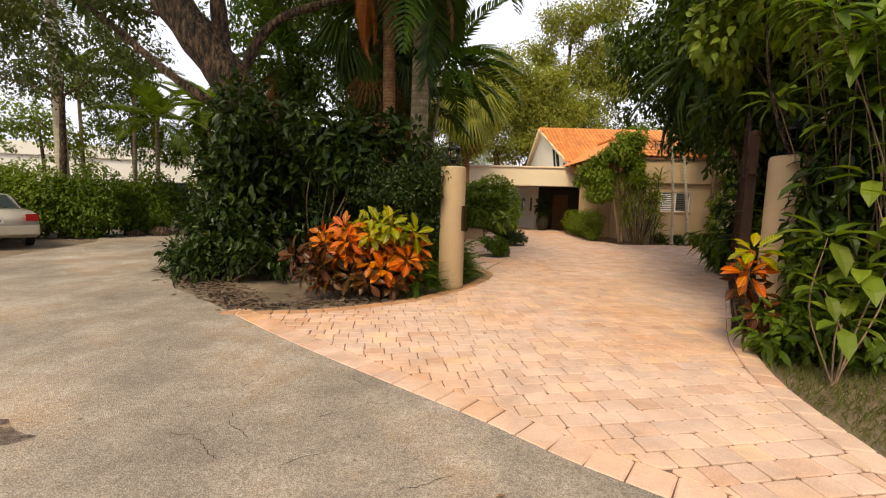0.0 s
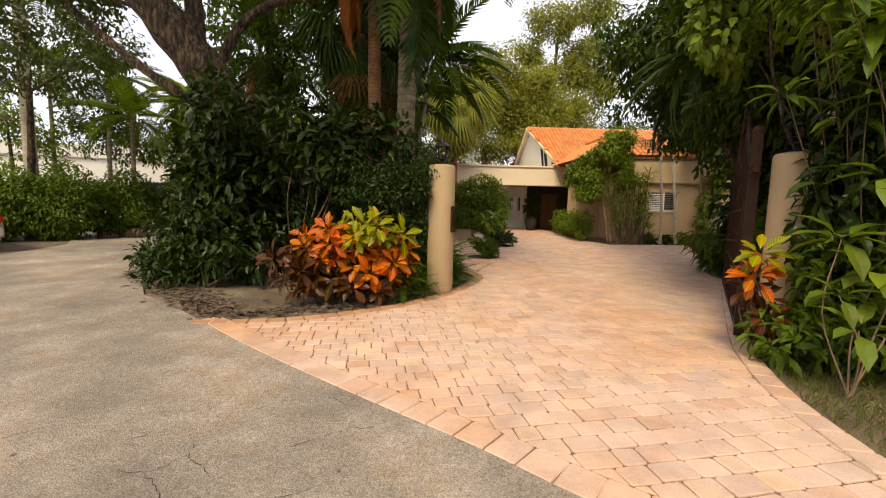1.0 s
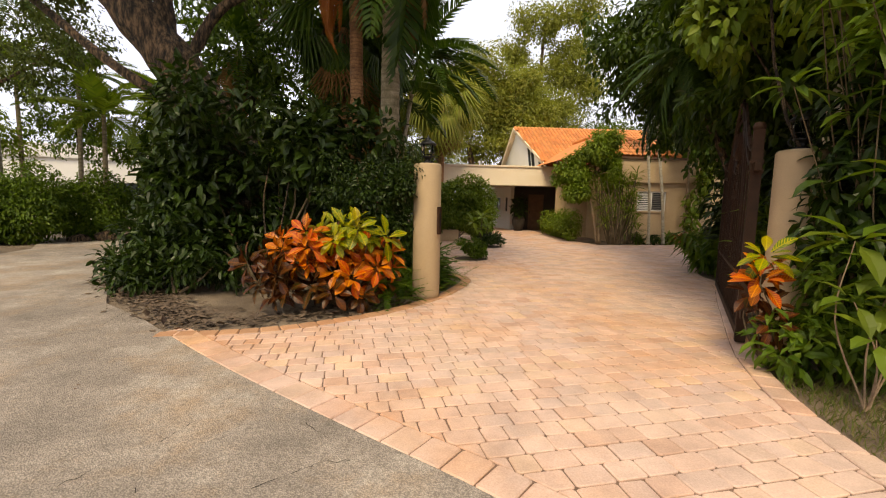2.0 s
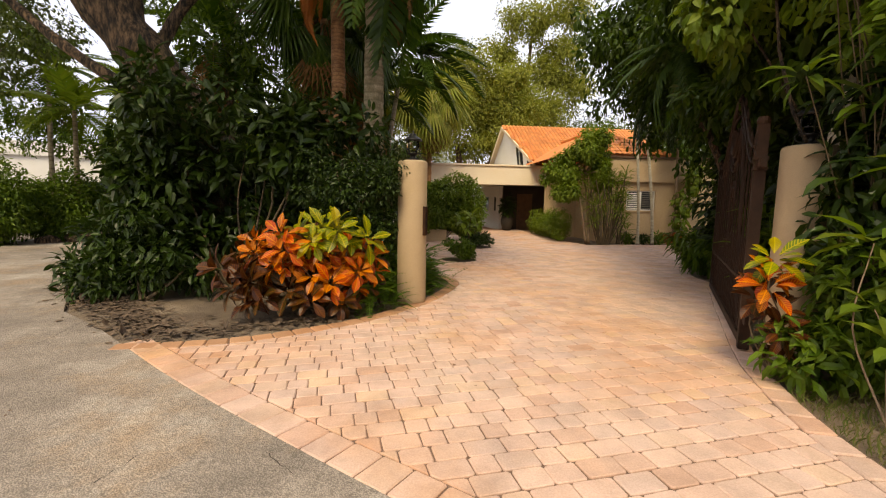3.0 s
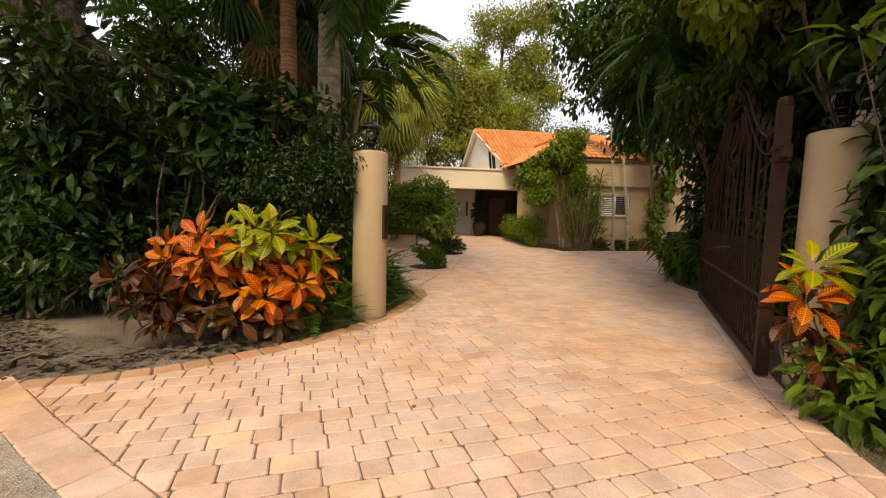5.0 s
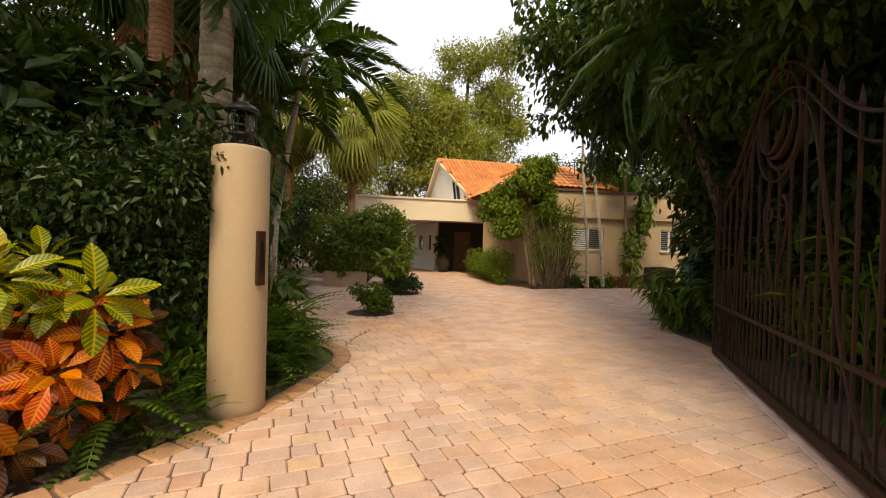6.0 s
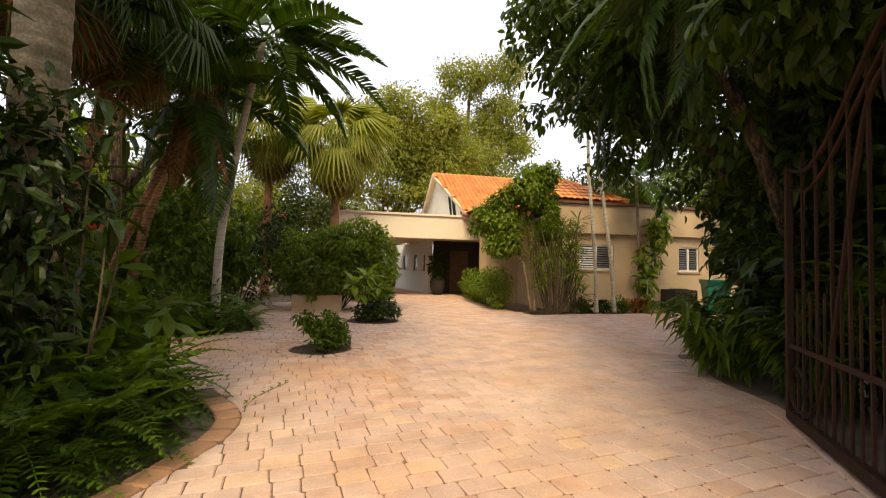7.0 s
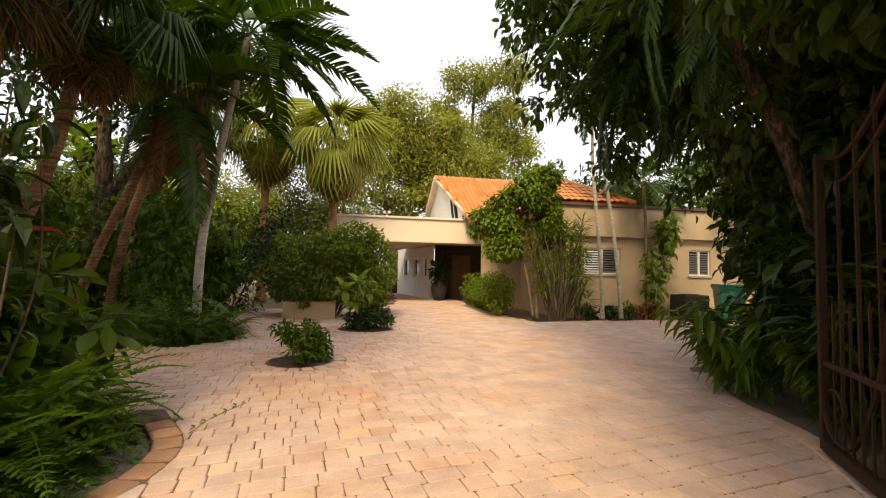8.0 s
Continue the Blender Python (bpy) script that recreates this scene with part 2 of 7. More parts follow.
M = {
    "asphalt": asphalt_mat(),
    "stain": patchy(rough_mat("oil_stain", (0.05, 0.028, 0.024), (0.09, 0.05, 0.042), 3.0, 120.0, 0.8), 14.0, 0.36, 0.66),
    "soil": rough_mat("soil", (0.13, 0.09, 0.06), (0.26, 0.19, 0.13), 1.6, 50.0, 0.95, 1.0, 0.03),
    "sand": rough_mat("sandy_soil", (0.15, 0.11, 0.08), (0.27, 0.205, 0.145), 1.6, 45.0, 0.95, 1.0, 0.03, stain=(0.09, 0.06, 0.04)),
    "joint": rough_mat("joint_sand", (0.13, 0.078, 0.055), (0.24, 0.15, 0.105), 2.0, 90.0, 0.95),
    "paver": paver_mat("paver", True),
    "pavers": paver_mat("paver_field", False),
    "mulch": rough_mat("dark_mulch", (0.045, 0.03, 0.02), (0.12, 0.08, 0.052), 7.0, 45.0, 0.95, 1.0, 0.03),
    "chip": rough_mat("bark_chip", (0.09, 0.06, 0.042), (0.22, 0.15, 0.10), 5.0, 40.0, 0.95, island=0.8),
    "carpaint": rough_mat("champagne_car_paint", (0.50, 0.46, 0.38), (0.54, 0.50, 0.42), 0.6, 200.0, 0.3, 0.02, 0.001, metallic=0.3),
    "lamp_red": glass_mat("red_lamp", (0.35, 0.02, 0.02)),
    "cone": rough_mat("orange_plastic", (0.75, 0.14, 0.02), (0.8, 0.17, 0.03), 4.0, 60.0, 0.5),
    "blue": rough_mat("blue_awning", (0.03, 0.10, 0.35), (0.04, 0.13, 0.42), 3.0, 60.0, 0.6),
    "plate": rough_mat("pale_plate", (0.6, 0.6, 0.58), (0.65, 0.65, 0.63), 4.0, 60.0, 0.4),
    "border": rough_mat("border_paver", (0.50, 0.24, 0.12), (0.62, 0.35, 0.20), 1.2, 90.0, 0.75, 0.35, 0.006, island=0.5),
    "stucco": rough_mat("tan_stucco", (0.52, 0.37, 0.22), (0.58, 0.42, 0.26), 0.9, 120.0, 0.88, 0.35, 0.006, stain=(0.46, 0.31, 0.17)),
    "cream": rough_mat("cream_stucco", (0.78, 0.65, 0.48), (0.82, 0.70, 0.53), 0.8, 120.0, 0.85, 0.25, 0.005),
    "white": rough_mat("white_paint", (0.76, 0.74, 0.70), (0.82, 0.80, 0.77), 0.8, 100.0, 0.7, 0.2, 0.004),
    "pillar": rough_mat("pillar_stucco", (0.40, 0.285, 0.17), (0.45, 0.325, 0.195), 1.1, 160.0, 0.85, 0.3, 0.004, stain=(0.34, 0.225, 0.125)),
    "tile": rough_mat("clay_tile", (0.72, 0.22, 0.055), (0.82, 0.33, 0.10), 1.3, 30.0, 0.65, 0.4, 0.01, island=0.4),
    "iron": rough_mat("rusty_brown_iron", (0.026, 0.014, 0.009), (0.042, 0.021, 0.013), 5.0, 80.0, 0.6, 0.3, 0.003, metallic=0.0, stain=(0.06, 0.027, 0.014)),
    "black": rough_mat("black_metal", (0.015, 0.015, 0.016), (0.03, 0.03, 0.03), 9.0, 90.0, 0.4, 0.2, 0.002, metallic=0.6),
    "bark": bark_mat(),
    "greybark": palm_bark("grey_palm_bark", (0.20, 0.155, 0.095), (0.34, 0.28, 0.185), (0.10, 0.085, 0.04), 2.2, 0.015, 0.45),
    "brownbark": palm_bark("brown_palm_bark", (0.20, 0.095, 0.04), (0.34, 0.175, 0.08), (0.085, 0.038, 0.018), 4.6, 0.01, 0.45),
    "palebark": palm_bark("pale_palm_bark", (0.38, 0.33, 0.25), (0.52, 0.47, 0.38), (0.20, 0.165, 0.11), 2.6, 0.006, 0.3),
    "cane": rough_mat("brown_cane", (0.08, 0.055, 0.03), (0.15, 0.11, 0.065), 6.0, 60.0, 0.9, 0.6, 0.01),
    "twig": rough_mat("twig_bark", (0.17, 0.11, 0.07), (0.30, 0.21, 0.14), 6.0, 60.0, 0.9, 0.6, 0.01),
    "glass": glass_mat("dark_glass"),
    "bin": rough_mat("green_plastic", (0.01, 0.17, 0.11), (0.015, 0.22, 0.15), 3.0, 60.0, 0.45, 0.1, 0.002),
    "grey": rough_mat("grey_metal", (0.12, 0.11, 0.10), (0.18, 0.17, 0.16), 4.0, 80.0, 0.6, 0.2, 0.003),
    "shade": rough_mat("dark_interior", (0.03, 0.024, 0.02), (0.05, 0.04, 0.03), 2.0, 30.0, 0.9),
    "wood": rough_mat("brown_door_wood", (0.10, 0.05, 0.025), (0.16, 0.08, 0.04), 5.0, 60.0, 0.55, 0.3, 0.004),
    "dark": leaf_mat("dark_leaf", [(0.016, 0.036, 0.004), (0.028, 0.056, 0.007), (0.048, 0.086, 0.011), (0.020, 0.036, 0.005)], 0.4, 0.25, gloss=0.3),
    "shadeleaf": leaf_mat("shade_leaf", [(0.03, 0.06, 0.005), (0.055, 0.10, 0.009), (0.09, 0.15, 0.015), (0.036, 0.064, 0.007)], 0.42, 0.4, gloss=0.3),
    "mid": leaf_mat("mid_leaf", [(0.055, 0.11, 0.008), (0.10, 0.175, 0.015), (0.155, 0.24, 0.02), (0.07, 0.12, 0.012)], 0.45, 0.38, gloss=0.28),
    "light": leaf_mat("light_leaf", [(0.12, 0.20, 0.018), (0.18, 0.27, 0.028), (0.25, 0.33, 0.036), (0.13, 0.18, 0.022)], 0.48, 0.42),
    "oakleaf": leaf_mat("oak_leaf", [(0.04, 0.062, 0.010), (0.07, 0.10, 0.016), (0.105, 0.135, 0.022), (0.05, 0.066, 0.012)], 0.5, 0.35),
    "olive": leaf_mat("olive_leaf", [(0.20, 0.235, 0.04), (0.30, 0.33, 0.06), (0.43, 0.44, 0.095), (0.24, 0.26, 0.05)], 0.55, 0.45),
    "palm": leaf_mat("palm_leaf", [(0.035, 0.08, 0.009), (0.055, 0.11, 0.013), (0.09, 0.155, 0.02)], 0.42, 0.35, gloss=0.35),
    "fan": leaf_mat("fan_leaf", [(0.22, 0.27, 0.04), (0.31, 0.34, 0.06), (0.42, 0.40, 0.10)], 0.55, 0.42),
    "dry": leaf_mat("dry_frond", [(0.22, 0.11, 0.04), (0.32, 0.17, 0.07), (0.16, 0.08, 0.03)], 0.8, 0.25),
    "orange": leaf_mat("orange_frond", [(0.42, 0.13, 0.03), (0.5, 0.18, 0.04)], 0.7, 0.3),
    "fern": leaf_mat("fern_leaf", [(0.06, 0.13, 0.010), (0.10, 0.19, 0.016), (0.16, 0.26, 0.026)], 0.5, 0.38),
    "c_yellow": croton_mat("croton_yellow", [(0.05, 0.10, 0.004), (0.15, 0.20, 0.005), (0.08, 0.14, 0.004), (0.28, 0.21, 0.005)], (0.46, 0.36, 0.012), (0.07, 0.12, 0.004)),
    "c_orange": croton_mat("croton_orange", [(0.32, 0.018, 0.004), (0.50, 0.05, 0.005), (0.16, 0.03, 0.004), (0.60, 0.15, 0.006)], (0.70, 0.24, 0.012), (0.34, 0.022, 0.006)),
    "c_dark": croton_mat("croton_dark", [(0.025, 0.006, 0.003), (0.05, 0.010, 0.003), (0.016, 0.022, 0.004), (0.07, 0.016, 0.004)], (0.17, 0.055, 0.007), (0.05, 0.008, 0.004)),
    "red": leaf_mat("red_bract", [(0.55, 0.02, 0.05), (0.70, 0.05, 0.10)], 0.4, 0.3),
    "grass": leaf_mat("grass_blade", [(0.10, 0.14, 0.03), (0.16, 0.18, 0.05), (0.24, 0.20, 0.09)], 0.6, 0.3),
    "litter": leaf_mat("dead_leaf", [(0.16, 0.08, 0.04), (0.24, 0.13, 0.07), (0.11, 0.06, 0.035)], 0.8, 0.1),
}

M["iron"].node_tree.nodes["Principled BSDF"].inputs["Specular IOR Level"].default_value = 0.15


# ---- building blocks ----
def thing(name, label, category, at=(0, 0, 0), turn=0.0, group="", kind=""):
    ob = new(name)
    ob.empty_display_size = 0.1
    ob.matrix_world = pose(*at, 0, 0, turn)
    return tagged(ob, label, category, group, kind)


def mesh_of(name, verts, faces, material, smooth=False):
    me = bpy.data.meshes.new(name)
    me.from_pydata([tuple(v) for v in verts] if not isinstance(verts, np.ndarray) else verts.tolist(),
                   [], faces.tolist() if isinstance(faces, np.ndarray) else faces)
    me.materials.append(material)
    if smooth:
        me.polygons.foreach_set("use_smooth", [True] * len(me.polygons))
    return me


def part(name, data, material, parent=None, label="", smooth=False):
    """Links one mesh (a bmesh, or verts and faces) as a part of its thing, in the thing's own axes."""
    if isinstance(data, tuple):
        me = mesh_of(name, data[0], data[1], material, smooth)
    else:
        me = bpy.data.meshes.new(name)
        data.to_mesh(me)
        data.free()
        me.materials.append(material)
        if smooth:
            me.polygons.foreach_set("use_smooth", [True] * len(me.polygons))
    ob = new(name, me)
    ob.parent = parent
    return tagged(ob, label)


def join(*pieces):
    vs, fs, k = [], [], 0
    for v, f in pieces:
        v = [tuple(p) for p in v]
        vs += v
        fs += [[i + k for i in q] for q in f]
        k += len(v)
    return vs, fs


def moved(data, m):
    return [m @ Vector(p) for p in data[0]], data[1]


def block(x0, y0, z0, x1, y1, z1, bevel=0.0):
    """A box with softened edges."""
    bm = bmesh.new()
    bmesh.ops.create_cube(bm, size=1.0)
    for v in bm.verts:
        v.co = ((x0 + x1) / 2 + v.co.x * (x1 - x0), (y0 + y1) / 2 + v.co.y * (y1 - y0), (z0 + z1) / 2 + v.co.z * (z1 - z0))
    if bevel:
        bmesh.ops.bevel(bm, geom=bm.edges[:], offset=bevel, segments=2, affect="EDGES")
    out = [v.co.copy() for v in bm.verts], [[v.index for v in f.verts] for f in bm.faces]
    bm.free()
    return out


def lathe(profile, n=24):
    """A turned form from (radius, height) steps, closed at both ends."""
    vs, fs = [], []
    for r, z in profile:
        vs += [(r * math.cos(2 * math.pi * k / n), r * math.sin(2 * math.pi * k / n), z) for k in range(n)]
    for j in range(len(profile) - 1):
        for k in range(n):
            a, b = j * n + k, j * n + (k + 1) % n
            fs.append([a, b, b + n, a + n])
    fs.append(list(range(n))[::-1])
    fs.append([len(vs) - n + k for k in range(n)])
    return vs, fs


def tube(path, radii, n=8, flat=1.0):
    """A rod along a path; radii may be one number or one for each point. flat < 1 makes a strap."""
    path = [Vector(p) for p in path]
    if isinstance(radii, (int, float)):
        radii = [radii] * len(path)
    vs, fs = [], []
    ref = None
    for k, p in enumerate(path):
        d = (path[min(k + 1, len(path) - 1)] - path[max(k - 1, 0)]).normalized()
        if ref is None:
            ref = Vector((0, 1, 0)) if abs(d.y) < 0.9 else Vector((1, 0, 0))
        side = d.cross(ref).normalized()
        ref = side.cross(d).normalized()
        for q in range(n):
            a = 2 * math.pi * (q + 0.5) / n
            vs.append(p + side * math.cos(a) * radii[k] * flat + ref * math.sin(a) * radii[k])
        if k:
            for q in range(n):
                a, b = (k - 1) * n + q, (k - 1) * n + (q + 1) % n
                fs.append([a, b, b + n, a + n])
    fs.append(list(range(n))[::-1])
    fs.append([len(vs) - n + q for q in range(n)])
    return vs, fs


def curve(points, steps=8):
    """A smooth line through the points (Catmull-Rom)."""
    p = [Vector(q) for q in points]
    p = [2 * p[0] - p[1]] + p + [2 * p[-1] - p[-2]]
    out = []
    for k in range(1, len(p) - 2):
        for s in range(steps):
            t = s / steps
            out.append(0.5 * (2 * p[k] + (p[k + 1] - p[k - 1]) * t + (2 * p[k - 1] - 5 * p[k] + 4 * p[k + 1] - p[k + 2]) * t * t
                              + (3 * p[k] - p[k - 1] - 3 * p[k + 1] + p[k + 2]) * t ** 3))
    return out + [p[-2]]


# leaves lie along +y from their stalk, with +z as their upper side
def oval(w=0.42, fold=0.12, bend=0.12):
    v = np.array([(0, 0, 0), (-w * 0.42, 0.28, fold * 0.8), (w * 0.42, 0.28, fold * 0.8), (0, 0.32, 0), (-w * 0.4, 0.66, fold * 0.6 - bend * 0.5),
                  (w * 0.4, 0.66, fold * 0.6 - bend * 0.5), (0, 0.68, -bend * 0.6), (0, 1.0, -bend * 1.6)])
    return v, [[0, 3, 1], [0, 2, 3], [1, 3, 6, 4], [3, 2, 5, 6], [4, 6, 7], [6, 5, 7]]


def spoon(w=0.44, fold=0.05, bend=0.2):
    """A broad leaf, widest past the middle, with a rounded tip."""
    rows = ((0.0, 0.05), (0.25, 0.55), (0.5, 0.98), (0.72, 0.88), (0.9, 0.42))
    v = []
    for y, q in rows:
        z = -bend * y * y
        v += [(-w * 0.5 * q, y, z + fold * q), (0, y, z), (w * 0.5 * q, y, z + fold * q)]
    v.append((0, 1.0, -bend))
    f = []
    for k in range(4):
        i = 3 * k
        f += [[i, i + 1, i + 4, i + 3], [i + 1, i + 2, i + 5, i + 4]]
    return np.array(v), f + [[12, 13, 15], [13, 14, 15]]


def simple_leaf(w=0.5, bend=0.15):
    v = np.array([(0, 0, 0), (-w * 0.5, 0.45, 0.06), (w * 0.5, 0.45, 0.06), (0, 1.0, -bend)])
    return v, [[0, 2, 3, 1]]


def frond(n=26, width=0.42, arch=0.45, taper=0.35, vee=0.25, leaf_w=0.035, droop=0.15, seed=1, sweep0=0.45, sweep1=0.5):
    """A feather frond of unit length: a curved midrib with two rows of leaflets."""
    rng = random.Random(seed)
    vs, fs = [], []

    def at(t):
        return Vector((0, t * (1 - 0.18 * arch * t), -arch * t * t))
    for k in range(8):
        a, b = at(k / 8), at((k + 1) / 8)
        r0, r1 = 0.012 * (1 - k / 9), 0.012 * (1 - (k + 1) / 9)
        i = len(vs)
        vs += [a + Vector((-r0, 0, 0)), a + Vector((r0, 0, 0)), b + Vector((r1, 0, 0)), b + Vector((-r1, 0, 0))]
        fs.append([i, i + 1, i + 2, i + 3])
    for k in range(n):
        t = 0.12 + 0.88 * (k + 0.5) / n
        size = width * (math.sin(math.pi * min(1.0, 0.18 + 0.82 * t)) ** 0.6 * (1 - taper) + taper * (1.05 - t))
        p = at(t)
        for s in (-1, 1):
            sweep = sweep0 + sweep1 * t + rng.uniform(-0.08, 0.08)
            d = Vector((s * math.cos(sweep), math.sin(sweep), vee + rng.uniform(-0.08, 0.08) - arch * t * 0.6)).normalized()
            tip = p + d * size + Vector((0, 0, -droop * size))
            mid = p + d * size * 0.5
            wdt = Vector((0, 1, -arch * t)).normalized() * leaf_w * 0.5
            i = len(vs)
            vs += [p - wdt * 0.5, mid - wdt, tip, mid + wdt, p + wdt * 0.5]
            fs.append([i, i + 1, i + 2, i + 3, i + 4])
    return np.array([tuple(v) for v in vs]), fs


def fan_leaf(n=22, spread=300.0, split=0.55, droop=0.35, stalk=0.34):
    """A fan frond of unit length: a stalk and a pleated round blade with hanging tips."""
    vs, fs = [], []
    vs += [(-0.012, 0, 0), (0.012, 0, 0), (0.010, stalk, 0), (-0.010, stalk, 0)]
    fs.append([0, 1, 2, 3])
    c = Vector((0, stalk, 0))
    half = math.radians(spread) / 2
    for k in range(n):
        a0, a1 = -half + 2 * half * k / n, -half + 2 * half * (k + 1) / n
        am = (a0 + a1) / 2
        r1, r2 = (1 - stalk) * split, (1 - stalk) * (1 - 0.25 * abs(am) / math.pi)
        z = 0.02
        i = len(vs)
        vs += [tuple(c), tuple(c + Vector((math.sin(a0) * r1, math.cos(a0) * r1, -droop * 0.12))),
               tuple(c + Vector((math.sin(am) * r1, math.cos(am) * r1, z - droop * 0.12))),
               tuple(c + Vector((math.sin(a1) * r1, math.cos(a1) * r1, -droop * 0.12))),
               tuple(c + Vector((math.sin(am) * r2, math.cos(am) * r2, -droop * 0.75)))]
        fs += [[i, i + 1, i + 2], [i, i + 2, i + 3], [i + 1, i + 4, i + 2], [i + 2, i + 4, i + 3]]
    return np.array(vs), fs


def scatter(template, pos, way, up, size):
    """Copies of a leaf at many places, each along its own way; returns one mesh's verts and faces."""
    tv, tf = template
    pos, way, up, size = np.asarray(pos, float), np.asarray(way, float), np.asarray(up, float), np.asarray(size, float)
    y = way / np.linalg.norm(way, axis=1, keepdims=True)
    x = np.cross(y, up)
    x /= np.linalg.norm(x, axis=1, keepdims=True) + 1e-9
    z = np.cross(x, y)
    v = (tv[None, :, 0, None] * x[:, None] + tv[None, :, 1, None] * y[:, None] + tv[None, :, 2, None] * z[:, None]) * size[:, None, None] + pos[:, None]
    n, m = len(pos), len(tv)
    out = []
    base = np.arange(n)[:, None] * m
    for f in tf:
        out += (base + np.array(f)[None]).tolist()
    return v.reshape(-1, 3), out


def cloud(blobs, n, rng, inner=0.55, ragged=0.25):
    """Places in the shells of several rounded masses, with outward ways."""
    blobs = np.asarray(blobs, float)
    area = (blobs[:, 3] * blobs[:, 4] + blobs[:, 4] * blobs[:, 5] + blobs[:, 3] * blobs[:, 5])
    pick = rng.choice(len(blobs), n, p=area / area.sum())
    d = rng.normal(size=(n, 3))
    d /= np.linalg.norm(d, axis=1, keepdims=True)
    r = inner + (1 - inner) * rng.random(n) ** 0.7
    b = blobs[pick]
    lump = 1 + ragged * np.sin(3.1 * d[:, 0] + b[:, 0] * 2) * np.cos(2.7 * d[:, 1] + b[:, 1]) + ragged * 0.5 * np.sin(6.3 * d[:, 2] + 5 * d[:, 0])
    return b[:, :3] + d * b[:, 3:6] * (r * lump)[:, None], d


def clumps(blobs, per, rng, size=0.42):
    """Breaks rounded masses into many smaller leafy clumps with gaps between them."""
    out = []
    for b in np.asarray(blobs, float):
        for k in range(per):
            d = rng.normal(size=3)
            d /= np.linalg.norm(d)
            r = rng.uniform(0.35, 0.95)
            q = size * rng.uniform(0.6, 1.2)
            out.append((*(b[:3] + d * b[3:6] * r), *(b[3:6] * q)))
    return out


def leafy(blobs, n, size, seed, template, out=0.6, wild=0.8, droop=0.35, inner=0.55, ragged=0.25, floor=0.03, per=0, lump=0.42):
    rng = np.random.default_rng(seed)
    if per:
        blobs = clumps(blobs, per, rng, lump)
    p, d = cloud(blobs, n, rng, inner, ragged)
    way = d * out + rng.normal(size=(n, 3)) * wild * 0.5
    way[:, 2] -= droop
    up = d * 0.7 + np.array((0, 0, 0.7)) + rng.normal(size=(n, 3)) * 0.3
    s = size * rng.uniform(0.6, 1.25, n)
    keep = p[:, 2] > floor
    return scatter(template, p[keep], way[keep], up[keep], s[keep])


def stems(base, tips, r0, r1, seed, sag=0.15):
    """Bare branches from one foot to many tips."""
    rng = random.Random(seed)
    out = []
    for t in tips:
        a, b = Vector(base), Vector(t)
        a = a + Vector((rng.uniform(-1, 1), rng.uniform(-1, 1), 0)) * r0 * 2
        mid = a.lerp(b, 0.5) + Vector((rng.uniform(-1, 1), rng.uniform(-1, 1), 0)) * sag * (b - a).length
        line = curve([a, mid, b], 4)
        out.append(tube(line, [r0 + (r1 - r0) * k / (len(line) - 1) for k in range(len(line))], 6))
    return join(*out)


def bush(name, label, category, at, blobs, n, size, leaf, seed, template=None, wood=None, **kw):
    """A shrub: bare stems from the ground and a ragged mass of leaves."""
    ob = thing(name, label, category, at)
    tips = [(b[0], b[1], b[2] + b[5] * 0.3) for b in blobs]
    part("branchwork", stems((0, 0, 0), tips, 0.025, 0.008, seed), M[wood or "cane"], ob)
    part("foliage", leafy(blobs, n, size, seed, template or oval(), **{"per": 9, **kw}), M[leaf], ob)
    return ob


# ---- ground, road, paving ----
ROAD_EDGE = [(-2.87, 4.95), (-2.1, 4.28), (-1.34, 3.66), (-0.41, 2.95), (0.32, 2.41), (0.82, 1.99), (1.24, 1.70), (1.95, 1.22), (2.6, 0.8)]
RIGHT_EDGE = [(2.6, 0.8), (2.72, 1.5), (2.8, 2.17), (2.95, 3.15), (3.25, 4.0), (3.62, 4.75), (4.7, 6.6), (5.75, 8.4), (6.01, 9.56), (6.62, 10.7)]
LEFT_EDGE = [(0.30, 9.3), (0.56, 8.9), (0.64, 8.5), (0.52, 8.0), (0.34, 7.5), (0.16, 7.1), (-0.11, 6.66), (-0.62, 6.01), (-1.2, 5.54), (-1.75, 5.22), (-2.35, 5.04), (-2.87, 4.95)]
YARD_RIGHT = [(8.3, 12.3), (11.5, 13.8), (15.5, 15.2), (15.5, 17.2), (11.07, 17.0), (8.42, 16.75), (7.2, 16.5), (6.35, 16.4), (5.95, 17.8), (5.7, 20.2), (5.6, 22.2), (5.6, 31.0), (2.9, 31.0)]
YARD_LEFT = [(2.9, 23.5), (2.75, 22.2), (2.3, 20.9), (1.5, 20.0), (0.2, 19.6), (-1.0, 19.9), (-1.9, 19.2), (-1.6, 16.5), (-0.55, 14.6), (-0.34, 13.68), (-1.0, 12.94), (-2.05, 13.0), (-3.6, 12.9),
             (-3.6, 10.9), (-2.0, 10.4), (-0.7, 9.9)]
PAVED = [tuple(p[:2]) for p in curve([(x, y, 0) for x, y in ROAD_EDGE], 4)] + RIGHT_EDGE[1:] + YARD_RIGHT + YARD_LEFT + [tuple(p[:2]) for p in curve([(x, y, 0) for x, y in LEFT_EDGE], 4)][:-1]
RINGS = [(1.10, 11.76, 0.46), (1.87, 15.14, 0.60)]


def inside(x, y, poly):
    hit = False
    for k in range(len(poly)):
        (x0, y0), (x1, y1) = poly[k - 1], poly[k]
        if (y0 > y) != (y1 > y) and x < (x1 - x0) * (y - y0) / (y1 - y0) + x0:
            hit = not hit
    return hit


